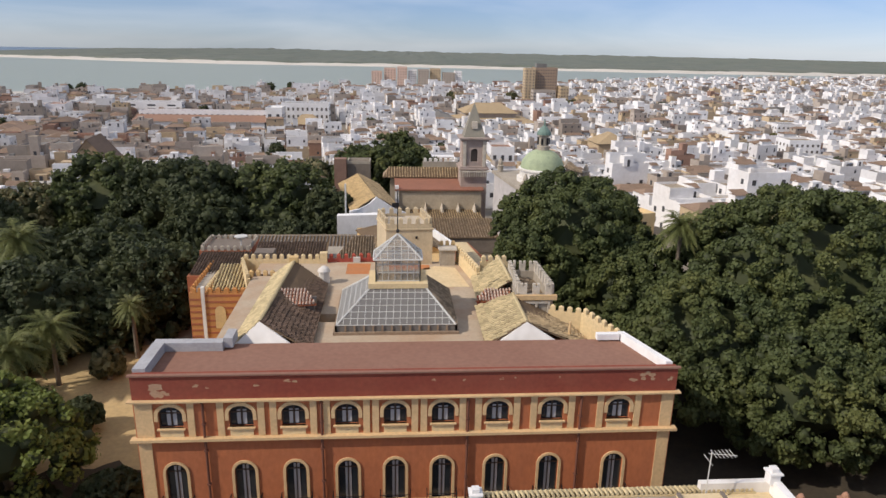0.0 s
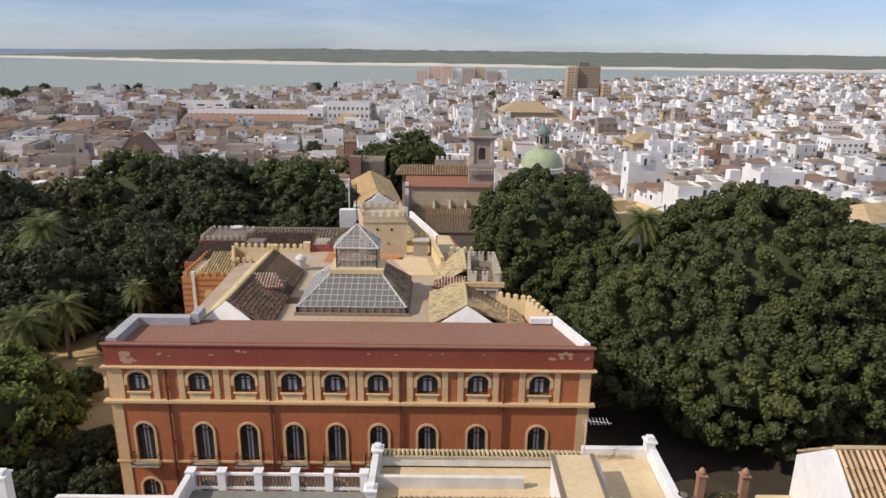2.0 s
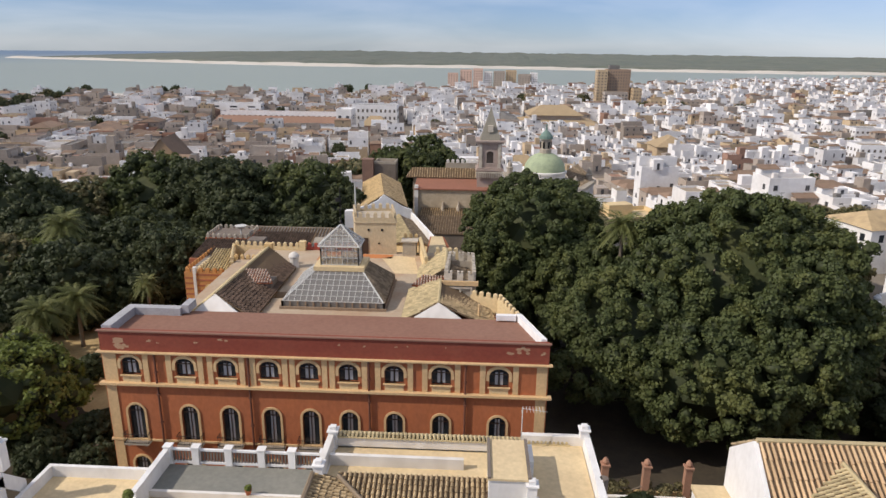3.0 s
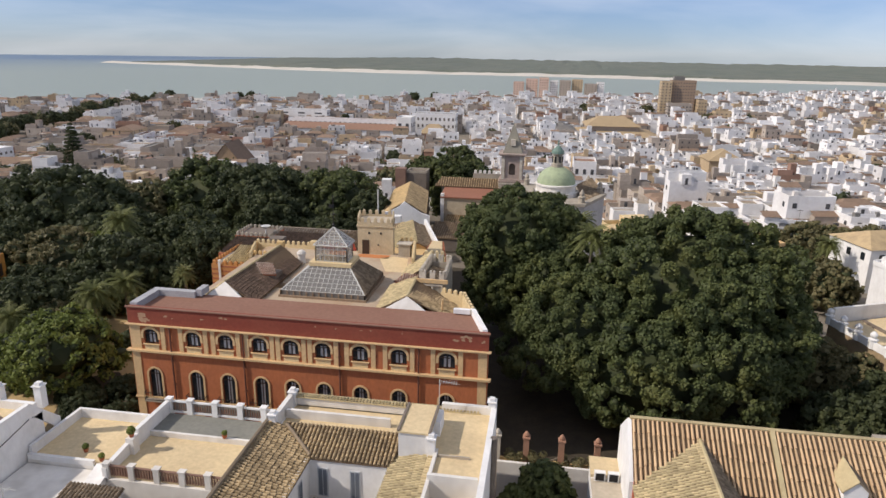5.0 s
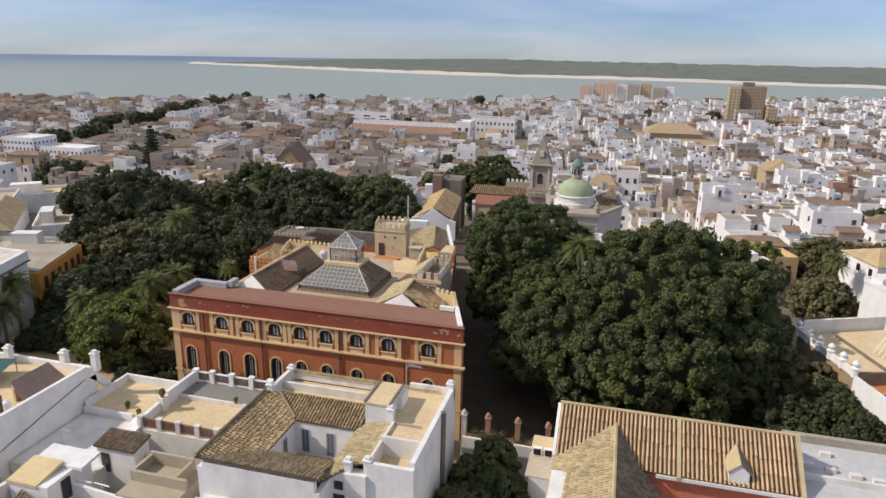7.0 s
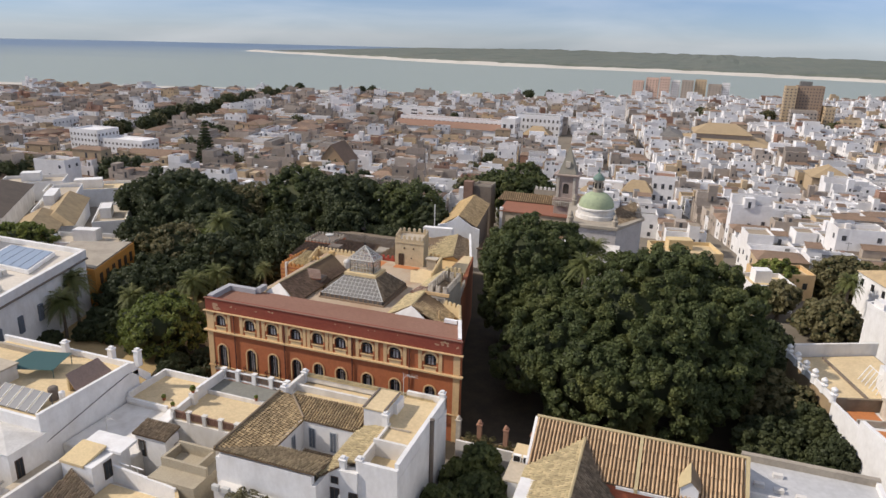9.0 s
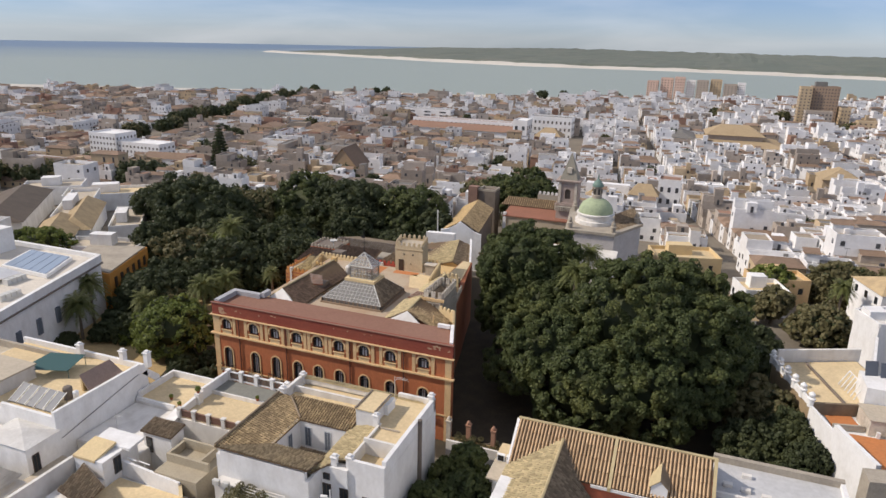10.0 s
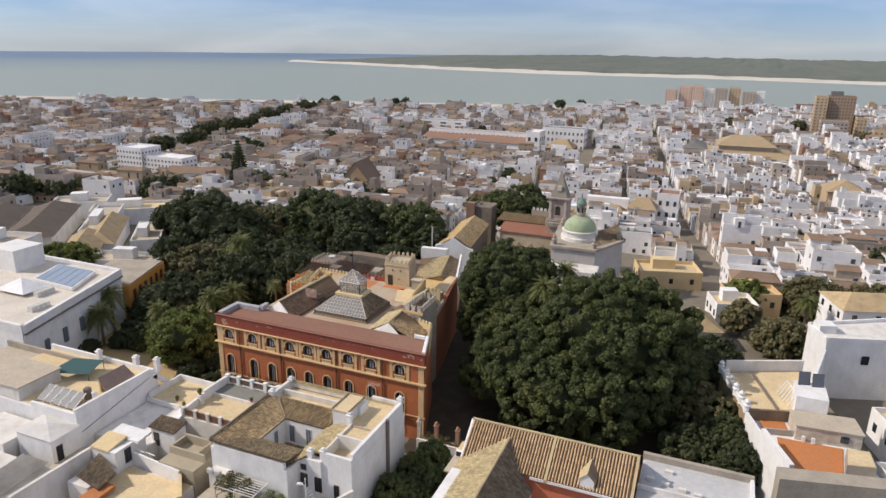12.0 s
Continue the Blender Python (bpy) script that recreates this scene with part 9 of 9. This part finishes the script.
    face(bm, cs[::-1])
    sp = part("spire", bm, surface("grey_spire_tiles", (0.27, 0.25, 0.20), (0.2, 0.18, 0.15), 0.8, 0.8, 4.0, 0.6), t, "grey-green tiled spire")
    bm = bm_new()
    box(bm, 18.5, 19.5, 141.2, 141.9, 16.2, 17.6)
    part("spire_dormer", bm, STONE_PALE, sp)
    bm = bm_new()
    for k in range(12):
        box(bm, 16.4 + 0.42 * k, 16.6 + 0.42 * k, 140.0, 140.3, 6.6, 7.6)
    box(bm, 16.3, 21.7, 140.0, 140.4, 7.6, 7.8)
    part("parapet", bm, STONE_PALE, t)
    t.scale = (1.17, 1.17, 1.05)


build_church()


def build_rear_buildings():
    b = thing("convent", 2, 140, -5, "old convent wings with brown tile roofs and beige walls", "building")
    bm = bm_new()
    box(bm, 2.4, 20.6, 138.6, 147.0, -8, 4.7)
    part("wall", bm, surface("beige_render", (0.46, 0.39, 0.29), (0.34, 0.28, 0.2), 0.9, 0.2, 2.0, 0.8), b, "stained beige wall")
    bm = bm_new()
    slab(bm, [(2.0, 138.2, 4.7), (21.0, 138.2, 4.7), (21.0, 147.4, 5.7), (2.0, 147.4, 5.7)], 0.3)
    part("roof", bm, surface("red_brown_roof", (0.29, 0.13, 0.085), (0.22, 0.11, 0.075), 0.9, 0.3, 3.0, 0.6), b, "red-brown roof edge")
    bm = bm_new()
    box(bm, 2.1, 2.9, 138.3, 139.2, -8, 5.4)
    part("corner_pier", bm, WHITE, b, "white corner pier")
    bm = bm_new()
    box(bm, 1.0, 17.0, 147.1, 150.2, -12, 5.8)
    part("rear_wall", bm, STONE, b)
    tiles("rear_roof", [(-0.6, 146.0, 5.8), (16.6, 146.0, 5.8), (16.6, 148.6, 7.7), (0.8, 148.6, 7.7)], (0, -1, -0.5), TILE, b, 0.6)
    bm = bm_new()
    slab(bm, [(0.8, 148.6, 7.7), (16.6, 148.6, 7.7), (16.6, 151.2, 5.8), (-0.6, 151.2, 5.8)], 0.3)
    slab(bm, [(-0.6, 146.0, 5.8), (0.8, 148.6, 7.7), (-0.6, 151.2, 5.8)], 0.3)
    part("rear_roof", bm, TILE_BROWN, b)
    bm = bm_new()
    wall_line(bm, (8.5, 152.0), (18.0, 152.0), -10, 8.4, 0.5)
    part("crenel_wall", bm, STONE, b)
    crenels(b, (8.5, 152.0), (18.0, 152.0), 8.4, WHITE_OLD, 0.7, 0.55, 0.5, 0.9)
    for k in range(4):
        x = 8.6 + 3.5 * k
        bm = bm_new()
        slab(bm, [(x - 0.45, 138.5, 0.2), (x + 0.45, 138.5, 0.2), (x, 138.5, 1.9)], 2.4, 0, (0, -1, -0.3))
        part("buttress", bm, STONE_PALE, b, "small gabled buttress")
    bm = bm_new()
    box(bm, 4.0, 20.0, 112.2, 138.4, -8, -1.2)
    part("lower_wing", bm, STONE, b)
    tiles("lower_roof", [(3.8, 122.0, -1.0), (20.2, 122.0, -1.0), (20.2, 138.4, 0.3), (3.8, 138.4, 0.3)], (0, -1, -0.15), TILE, b, 0.5)
    bm = bm_new()
    box(bm, 3.8, 20.2, 112.0, 121.6, -1.2, 1.6)
    part("front_range", bm, STONE_DARK, b)
    tiles("front_roof", [(3.6, 111.8, 1.6), (20.4, 111.8, 1.6), (20.4, 121.8, 2.6), (3.6, 121.8, 2.6)], (0, -1, -0.15), TILE_BROWN, b, 0.5)
    # ochre wing running back
    w = thing("ochre_wing", -4, 126, -5, "long wing with a sunny ochre tile roof and white gable", "building")
    # Sunlight is put into the left slope's tile colour; the other is duller.
    sunny = surface("sunny_ochre_tiles", (0.60, 0.43, 0.22), (0.42, 0.3, 0.16), 0.9, 0.5, 8.0, 0.6, 0.2, -0.2)
    bm = bm_new()
    slab(bm, [(-5.2, 111.8, 6.0), (2.6, 113.0, 6.0), (-1.9, 141.4, 5.0), (-9.5, 140.4, 5.0)], 12)
    part("wall", bm, STONE_DARK, w)
    tiles("roof", [(-5.6, 111.4, 6.2), (-1.4, 113.4, 8.6), (-5.8, 140.8, 7.5), (-10.0, 140.8, 5.2)], (-1, -0.14, -0.6), sunny, w, 0.5)
    tiles("roof", [(-1.4, 113.4, 8.6), (3.0, 113.6, 6.2), (-1.4, 141.0, 5.2), (-5.8, 140.8, 7.5)], (1, 0.14, -0.6), TILE, w, 0.5)
    bm = bm_new()
    slab(bm, [(-7.6, 106.0, 7.0), (-1.0, 106.9, 7.0), (-1.0, 108.4, 7.0), (-7.6, 107.5, 7.0)], 12)
    part("front_block", bm, WHITE, w, "plain white block")
    bm = bm_new()
    slab(bm, [(-5.8, 110.9, -5.0), (4.0, 112.3, -5.0), (4.0, 112.3, 6.0), (2.2, 112.1, 6.6), (0.4, 111.8, 7.8), (-1.2, 111.6, 8.9), (-2.4, 111.4, 7.8), (-4.0, 111.2, 6.9), (-5.8, 110.9, 6.6)], 0.6, 0, (-0.14, 1, 0))
    part("gable_wall", bm, WHITE, w, "white gable with a curved shoulder")
    bm = bm_new()
    tube(bm, (-6.4, 110.4, -4.0), (-6.4, 110.4, 11.5), 0.16, 6)
    part("mast", bm, METAL, w, "tall grey mast")
    d = thing("dark_tower_house", -7, 151, -5, "low dark brown house with a thick chimney", "building")
    bm = bm_new()
    box(bm, -8.6, -3.4, 149.0, 154.0, -8, 8.2)
    part("wall", bm, STONE_DARK, d)
    bm = bm_new()
    parapet_ring(bm, -8.6, -3.4, 149.0, 154.0, 8.2, 8.8)
    part("parapet", bm, STONE, d)
    bm = bm_new()
    box(bm, -11.4, -8.7, 148.2, 150.6, -8, 9.4)
    part("chimney", bm, surface("red_brown_chimney", (0.26, 0.16, 0.12), (0.18, 0.11, 0.09), 0.9, 0.6, 5.0, 0.6), d, "thick red-brown chimney")
    s = thing("shed_range", -14, 100, -5, "low range of grey roofs behind the palace", "building")
    bm = bm_new()
    box(bm, -24.0, -1.0, 84.2, 103.0, -6, 4.4)
    part("wall", bm, STONE_DARK, s)
    tiles("roof", [(-24.2, 84.2, 4.6), (-0.8, 84.2, 4.6), (-0.8, 94.0, 7.0), (-24.2, 94.0, 7.0)], (0, -1, -0.3), surface("grey_weathered_tiles", (0.30, 0.27, 0.235), (0.17, 0.15, 0.13), 0.9, 0.5, 8.0, 0.7, 0.2, -0.3), s, 0.5)
    bm = bm_new()
    slab(bm, [(-24.2, 94.0, 7.0), (-0.8, 94.0, 7.0), (-0.8, 103.4, 4.6), (-24.2, 103.4, 4.6)], 0.3)
    part("roof", bm, TILE_BROWN, s)
    r = thing("roof_range", 9, 98, -5, "tiled range with a pale slope and a white parapet", "building")
    bm = bm_new()
    prism(bm, [(1.2, 84.2), (10.4, 84.4), (5.0, 101.6), (-4.0, 100.0)], -6.0, 6.6)
    part("wall", bm, OCHRE, r)
    tiles("roof", [(1.0, 84.0, 6.7), (7.0, 84.0, 8.4), (3.2, 99.0, 8.4), (-4.2, 98.6, 6.7)], (-1, -0.25, -0.3), TILE_PALE, r, 0.45)
    tiles("roof", [(7.0, 84.0, 8.4), (10.0, 84.2, 7.0), (5.0, 100.6, 7.0), (3.2, 99.0, 8.4)], (1, 0.3, -0.5), TILE_BROWN, r, 0.45)
    bm = bm_new()
    slab(bm, [(1.2, 84.2, 6.5), (10.2, 84.4, 6.5), (10.2, 84.4, 7.0), (7.0, 84.2, 8.3), (1.2, 84.2, 6.6)], 0.3, 0, (0, 1, 0))
    part("gable_wall", bm, OCHRE, r)
    bm = bm_new()
    wall_line(bm, (10.5, 84.4), (5.0, 101.6), 3.5, 8.1, 0.4)
    part("parapet", bm, WHITE, r, "narrow white parapet")


build_rear_buildings()


# ---- landmarks in the town ----
def block(name, x0, x1, y0, y1, z0, z1, wall, roof, label, category, cols=6, rows=6, glazing=None, turn=0.0):
    """A plain block with its rows of windows on the front and on both sides."""
    cx, cy = (x0 + x1) / 2, (y0 + y1) / 2
    t = thing(name, cx, cy, z0, label, category)
    w, d = x1 - x0, y1 - y0
    sh = Shell(cx, cy, turn)
    sh.tray(-w / 2, w / 2, -d / 2, d / 2, z0 - 3, z1, 0.9, 0, 1)
    sh.parts([wall, roof], (cx, cy, z0), t)
    sh = Shell(cx, cy, turn)
    step = (z1 - z0 - 1.2) / rows
    for r in range(rows):
        z = z0 + r * step + 0.8
        for k in range(cols):
            x = -w / 2 + w * (k + 0.5) / cols
            sh.mesh_box(x - w / cols * 0.2, x + w / cols * 0.2, -d / 2 - 0.08, -d / 2 + 0.02, z, z + step * 0.42, 0)
        side = max(2, int(cols * d / w))
        for k in range(side):
            y = -d / 2 + d * (k + 0.5) / side
            for sx in (-1, 1):
                xs = sorted((sx * w / 2 - sx * 0.02, sx * w / 2 + sx * 0.08))
                sh.mesh_box(xs[0], xs[1], y - d / side * 0.2, y + d / side * 0.2, z, z + step * 0.42, 0)
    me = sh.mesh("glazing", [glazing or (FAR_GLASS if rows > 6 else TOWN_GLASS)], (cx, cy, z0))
    tagged(link_mesh("glazing", me, t), kind="stuff")
    return t


# Paler than the other town glass, with distance haze mixed into the colour.
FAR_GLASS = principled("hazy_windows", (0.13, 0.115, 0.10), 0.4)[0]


def build_landmarks():
    gz = -26.5
    block("tower_block", 133.5, 143.5, 676, 690, gz, 13.6, TOWN_OCHRE, TOWN_GREY, "tall ochre slab of flats with balconies", "apartment building", 3, 14)
    block("tower_block", 143.6, 166.5, 680, 694, gz, 14.4, surface("brown_facade", (0.36, 0.26, 0.185), (0.28, 0.2, 0.15), 0.8, 0.1, 1.0, 0.5), TOWN_GREY, "tall dark brown slab of flats", "apartment building", 9, 14)
    block("tower_block", 146, 156, 684, 692, 10.0, 18.0, TOWN_GREY, TOWN_GREY, "plant room on the tower roof", "plant room", 3, 1)
    block("flats", 138, 160, 655, 668, gz, -6.0, TOWN_CREAM, TOWN_SAND, "cream block of flats below the tower", "apartment building", 7, 6)
    block("flats", 168, 176, 668, 690, gz, -3.0, TOWN_OCHRE, TOWN_SAND, "ochre block of flats beside the tower", "apartment building", 3, 7)
    pink = surface("pink_facade", (0.60, 0.43, 0.35), (0.5, 0.35, 0.28), 0.9, 0.05, 0.5, 0.5)
    for i, (x, w, top, wall) in enumerate(((-27, 15, -7.0, pink), (-9, 17, -5.0, pink), (10, 14, -5.5, pink), (26, 12, -4.6, TOWN_WHITE), (40, 16, -6.2, TOWN_CREAM), (58, 15, -7.4, TOWN_OCHRE), (76, 17, -7.6, TOWN_CREAM), (94, 10, -8.0, TOWN_WHITE))):
        block("flats", x, x + w, 1000 + 6 * (i % 2), 1018 + 6 * (i % 2), -28, top + 3.0 + 2.5 * (i % 3), wall, TOWN_CLAY if wall is pink else TOWN_SAND, ("pink" if wall is pink else "pale") + " block of flats near the beach", "apartment building", 4, 8)
        sh = Shell(x + w / 2, 1009 + 6 * (i % 2), 0)
    block("long_white_building", -174, -86, 488, 498, -25, -13.4, TOWN_WHITE, TOWN_CLAY, "long white building with a red roof in front", "building", 22, 3)
    t = thing("red_roof_range", -130, 481, -25, "long red tile roof in front of the white building", "building")
    sh = Shell(-130, 481, 0)
    sh.mesh_box(-44, 44, -6, 6.8, -28, -19.4, 0)
    sh.quad(((-45, -7, -19.6), (45, -7, -19.6), (45, 6.9, -16.2), (-45, 6.9, -16.2)), 1)
    sh.parts([TOWN_WHITE, TOWN_CLAY], (-130, 481, -25), t)
    block("white_block", -85, -74, 476, 494, -25, -9.5, TOWN_WHITE, TOWN_WHITE, "plain white end block", "building", 2, 2)
    block("office_block", -205, -160, 540, 552, -25, -12.0, TOWN_WHITE, TOWN_GREY, "white office block with bands of windows", "building", 3, 4)
    block("white_palace", -244, -216, 244, 256, -16, -6.8, TOWN_WHITE, TOWN_WHITE, "long white building with many rows of windows", "building", 11, 3, FAR_GLASS)
    block("white_palace", -263, -244.2, 243, 258, -16, -3.0, TOWN_WHITE, TOWN_WHITE, "taller white end block with rows of windows", "building", 8, 4, FAR_GLASS)
    block("white_villa", -238, -200, 176, 190, -14, -5.4, TOWN_WHITE, TOWN_CLAY, "white villa with a reddish roof terrace", "house", 12, 2, FAR_GLASS)
    block("seafront_hall", -535, -465, 622, 662, -26, -17.5, TOWN_GREY, surface("blue_grey_sheet_roof", (0.30, 0.33, 0.42), (0.24, 0.26, 0.33), 0.6, 0.1, 1.0, 0.4), "large hall with a blue-grey roof", "hall", 10, 1, FAR_GLASS)
    t = thing("long_tiled_house", -192, 230, -16, "long low white house with a brown tile roof", "house")
    sh = Shell(-192, 230, 0.2)
    sh.mesh_box(-18, 18, -5, 5, -20, -9.6, 0)
    sh.hip(-18, 18, -5, 5, -9.6, 2.6, 1, 0.5)
    sh.parts([TOWN_WHITE, TOWN_TILE], (-192, 230, -16), t)
    # market hall
    tan = surface("tan_tiles", (0.40, 0.30, 0.18), (0.31, 0.23, 0.14), 0.9, 0.1, 1.0, 0.5)
    m = thing("market_hall", 74, 521, gz, "market hall with two tiers of broad tan hipped roof", "market hall")
    sh = Shell(76, 518, 0.06)
    sh.mesh_box(-31, 31, -26, 26, gz - 2, -20.4, 0)
    sh.hip(-31, 31, -26, 26, -20.4, 5.0, 1, 2.0)
    sh.role = "upper_tier"
    sh.mesh_box(-20, 18, -12, 17, -19, -14.2, 0)
    sh.hip(-20, 18, -12, 17, -14.2, 6.6, 1, 1.8)
    sh.parts([TOWN_CREAM, tan], (74, 521, gz), m)
    g = thing("market_shed", 40, 530, gz, "low grey pitched shed beside the market hall", "shed")
    sh = Shell(38, 528, 0.06)
    sh.mesh_box(-9, 9, -20, 20, gz - 2, -18.6, 0)
    sh.hip(-9, 9, -20, 20, -18.6, 3.4, 1, 0.8)
    sh.parts([TOWN_WHITE, TOWN_GREY], (40, 530, gz), g)
    hpl = thing("hipped_house", -57, 480, -25, "house with a sunny tan hipped roof and brick walls", "house")
    sh = Shell(-57, 480, 0.05)
    sh.mesh_box(-10, 10, -10, 9, -28, -20.0, 0)
    sh.hip(-10, 10, -10, 9, -20.0, 6.0, 1, 0.8)
    sh.parts([TOWN_BRICK, tan], (-57, 480, -25), hpl)
    block("white_block", -78, -44, 500, 514, -25, -8.0, TOWN_WHITE, TOWN_GREY, "large white block behind the hipped house", "building", 10, 3, FAR_GLASS)
    for x0, x1, y0, top, wall, roof, words in ((178, 202, 640, -11.0, TOWN_OCHRE, TOWN_SAND, "ochre"), (206, 232, 652, -12.0, TOWN_CREAM, TOWN_SAND, "cream"), (236, 262, 664, -12.5, TOWN_WHITE, TOWN_GREY, "white"), (286, 312, 612, -12.0, TOWN_CREAM, TOWN_CLAY, "cream"), (330, 352, 560, -12.0, TOWN_GREY, TOWN_GREY, "grey"), (420, 462, 742, -12.0, TOWN_WHITE, TOWN_WHITE, "white"), (250, 268, 420, -10.5, TOWN_WHITE, TOWN_GREY, "white"), (205, 222, 330, -9.0, TOWN_WHITE, TOWN_SAND, "white")):
        block("flats", x0, x1, y0, y0 + 13, -26, top, wall, roof, words + " block of flats over the low roofs", "apartment building", 6, 5, FAR_GLASS)
    hpl = thing("hipped_house", 122, 366, -24, "house with a broad tan hipped roof among white terraces", "house")
    sh = Shell(122, 366, 0.05)
    sh.mesh_box(-9, 9, -9, 9, -27, -15.6, 0)
    sh.hip(-9, 9, -9, 9, -15.6, 5.4, 1, 1.0)
    sh.parts([TOWN_OCHRE, tan], (122, 366, -24), hpl)
    t = thing("convent_house", 32.5, 236, -16, "white hip-roofed lookout house of a convent", "house")
    sh = Shell(32.5, 236, 0.02)
    sh.mesh_box(-5.4, 5.4, -4.4, 4.4, -19, -6.4, 0)
    sh.hip(-5.4, 5.4, -4.4, 4.4, -6.4, 4.0, 1, 0.5)
    for k in range(4):
        sh.role = f"window#{k}"
        sh.mesh_box(-4.2 + 2.6 * k, -3.4 + 2.6 * k, -4.46, -4.38, -9.0, -7.9, 2)
    sh.parts([TOWN_WHITE, tan, TOWN_GLASS], (32.5, 236, -16), t)
    t = thing("convent_wing", 19, 229, -16, "long white convent wing with a tan pitched roof", "building")
    sh = Shell(19, 229, 0.02)
    sh.mesh_box(-9, 8, -4, 6, -19, -8.4, 0)
    sh.hip(-9, 8, -4, 6, -8.4, 3.2, 1, 0.4)
    sh.role = "rear_range"
    sh.mesh_box(-9, 8, 6.2, 10, -19, -3.8, 0)
    sh.parts([TOWN_WHITE, tan], (19, 229, -16), t)
    block("white_house", 37.4, 46.0, 240, 252, -16, -0.8, TOWN_WHITE, TOWN_CLAY, "tall white house beside a narrow street", "house", 3, 3)
    c = thing("chapel", -104.5, 246, -15, "brown brick chapel with a steep pyramid roof", "chapel")
    sh = Shell(-104.5, 246, 0.1)
    sh.mesh_box(-6.6, 6.6, -6.0, 10, -19, -7.6, 0)
    sh.quad(((-6.6, -6.0, -7.6), (6.6, -6.0, -7.6), (0, -6.0, 0.2)), 0)
    sh.quad(((-6.6, 10, -7.6), (6.6, 10, -7.6), (0, 10, 0.2)), 0)
    sh.role = "roof"
    sh.quad(((-7.2, -6.5, -8.2), (0, -6.5, 0.5), (0, 10.5, 0.5), (-7.2, 10.5, -8.2)), 1)
    sh.quad(((7.2, -6.5, -8.2), (7.2, 10.5, -8.2), (0, 10.5, 0.5), (0, -6.5, 0.5)), 1)
    sh.parts([surface("tan_chapel_brick", (0.40, 0.28, 0.17), (0.30, 0.21, 0.14), 0.9, 0.2, 2.0, 0.6), TOWN_TILE], (-104.5, 246, -15), c)
    block("long_hotel", -240, -190, 720, 735, -26, -18, TOWN_CREAM, TOWN_GREY, "long low cream building near the beach", "building", 12, 3)


build_landmarks()


def build_town_trees():
    """Trees along an avenue, in squares and behind the beach."""
    rnd = random.Random(8)
    spots = []
    for (xa, ya), (xb, yb) in zip(AVENUE, AVENUE[1:]):
        n = int(math.hypot(xb - xa, yb - ya) / 16)
        for k in range(n):
            t = (k + 0.5) / n
            spots.append((xa + (xb - xa) * t + rnd.uniform(-7, 7), ya + (yb - ya) * t + rnd.uniform(-6, 6), rnd.uniform(7, 10), rnd.uniform(9, 13)))
    for x, y in ((-197, 135), (-185, 135), (-186, 146), (-184, 153), (-157, 160), (-154, 174), (-112, 195), (-140, 169), (-230, 295), (-262, 262), (-200, 560), (-60, 560), (178, 640), (190, 655), (205, 640), (120, 700), (-120, 880), (-150, 870), (-60, 905), (-330, 760), (-350, 770), (60, 705), (75, 700), (-300, 690), (-480, 640), (-420, 660), (105, 180), (-20, 196), (250, 620), (-90, 210), (-135, 205), (-140, 222)):
        spots.append((x + rnd.uniform(-6, 6), y + rnd.uniform(-6, 6), rnd.uniform(5, 9), rnd.uniform(8, 12)))
    for x, y in GARDENS[:110]:
        spots.append((x, y, rnd.uniform(2.8, 4.6) + (1.5 if x < -80 else 0), rnd.uniform(6, 10)))
    for i, (x, y, r, h) in enumerate(spots):
        z0 = ground_z(x, y)
        rz = h * 0.42
        blobs = [((x, y, z0 + h - rz), (r * 0.8, r * 0.8, rz)), ((x + rnd.uniform(-3, 3), y + rnd.uniform(-3, 3), z0 + h - rz * 1.5), (r * 0.55, r * 0.55, rz * 0.8))]
        tree("tree", x, y, blobs, 2.2 if r > 5 else 1.6, 20, 1.0 if r > 5 else 0.75, LEAF_DARK if i % 3 else LEAF_OLIVE, "dark green town tree among white houses", trunk=0.35, seed=500 + i, group="town trees")


build_town_trees()
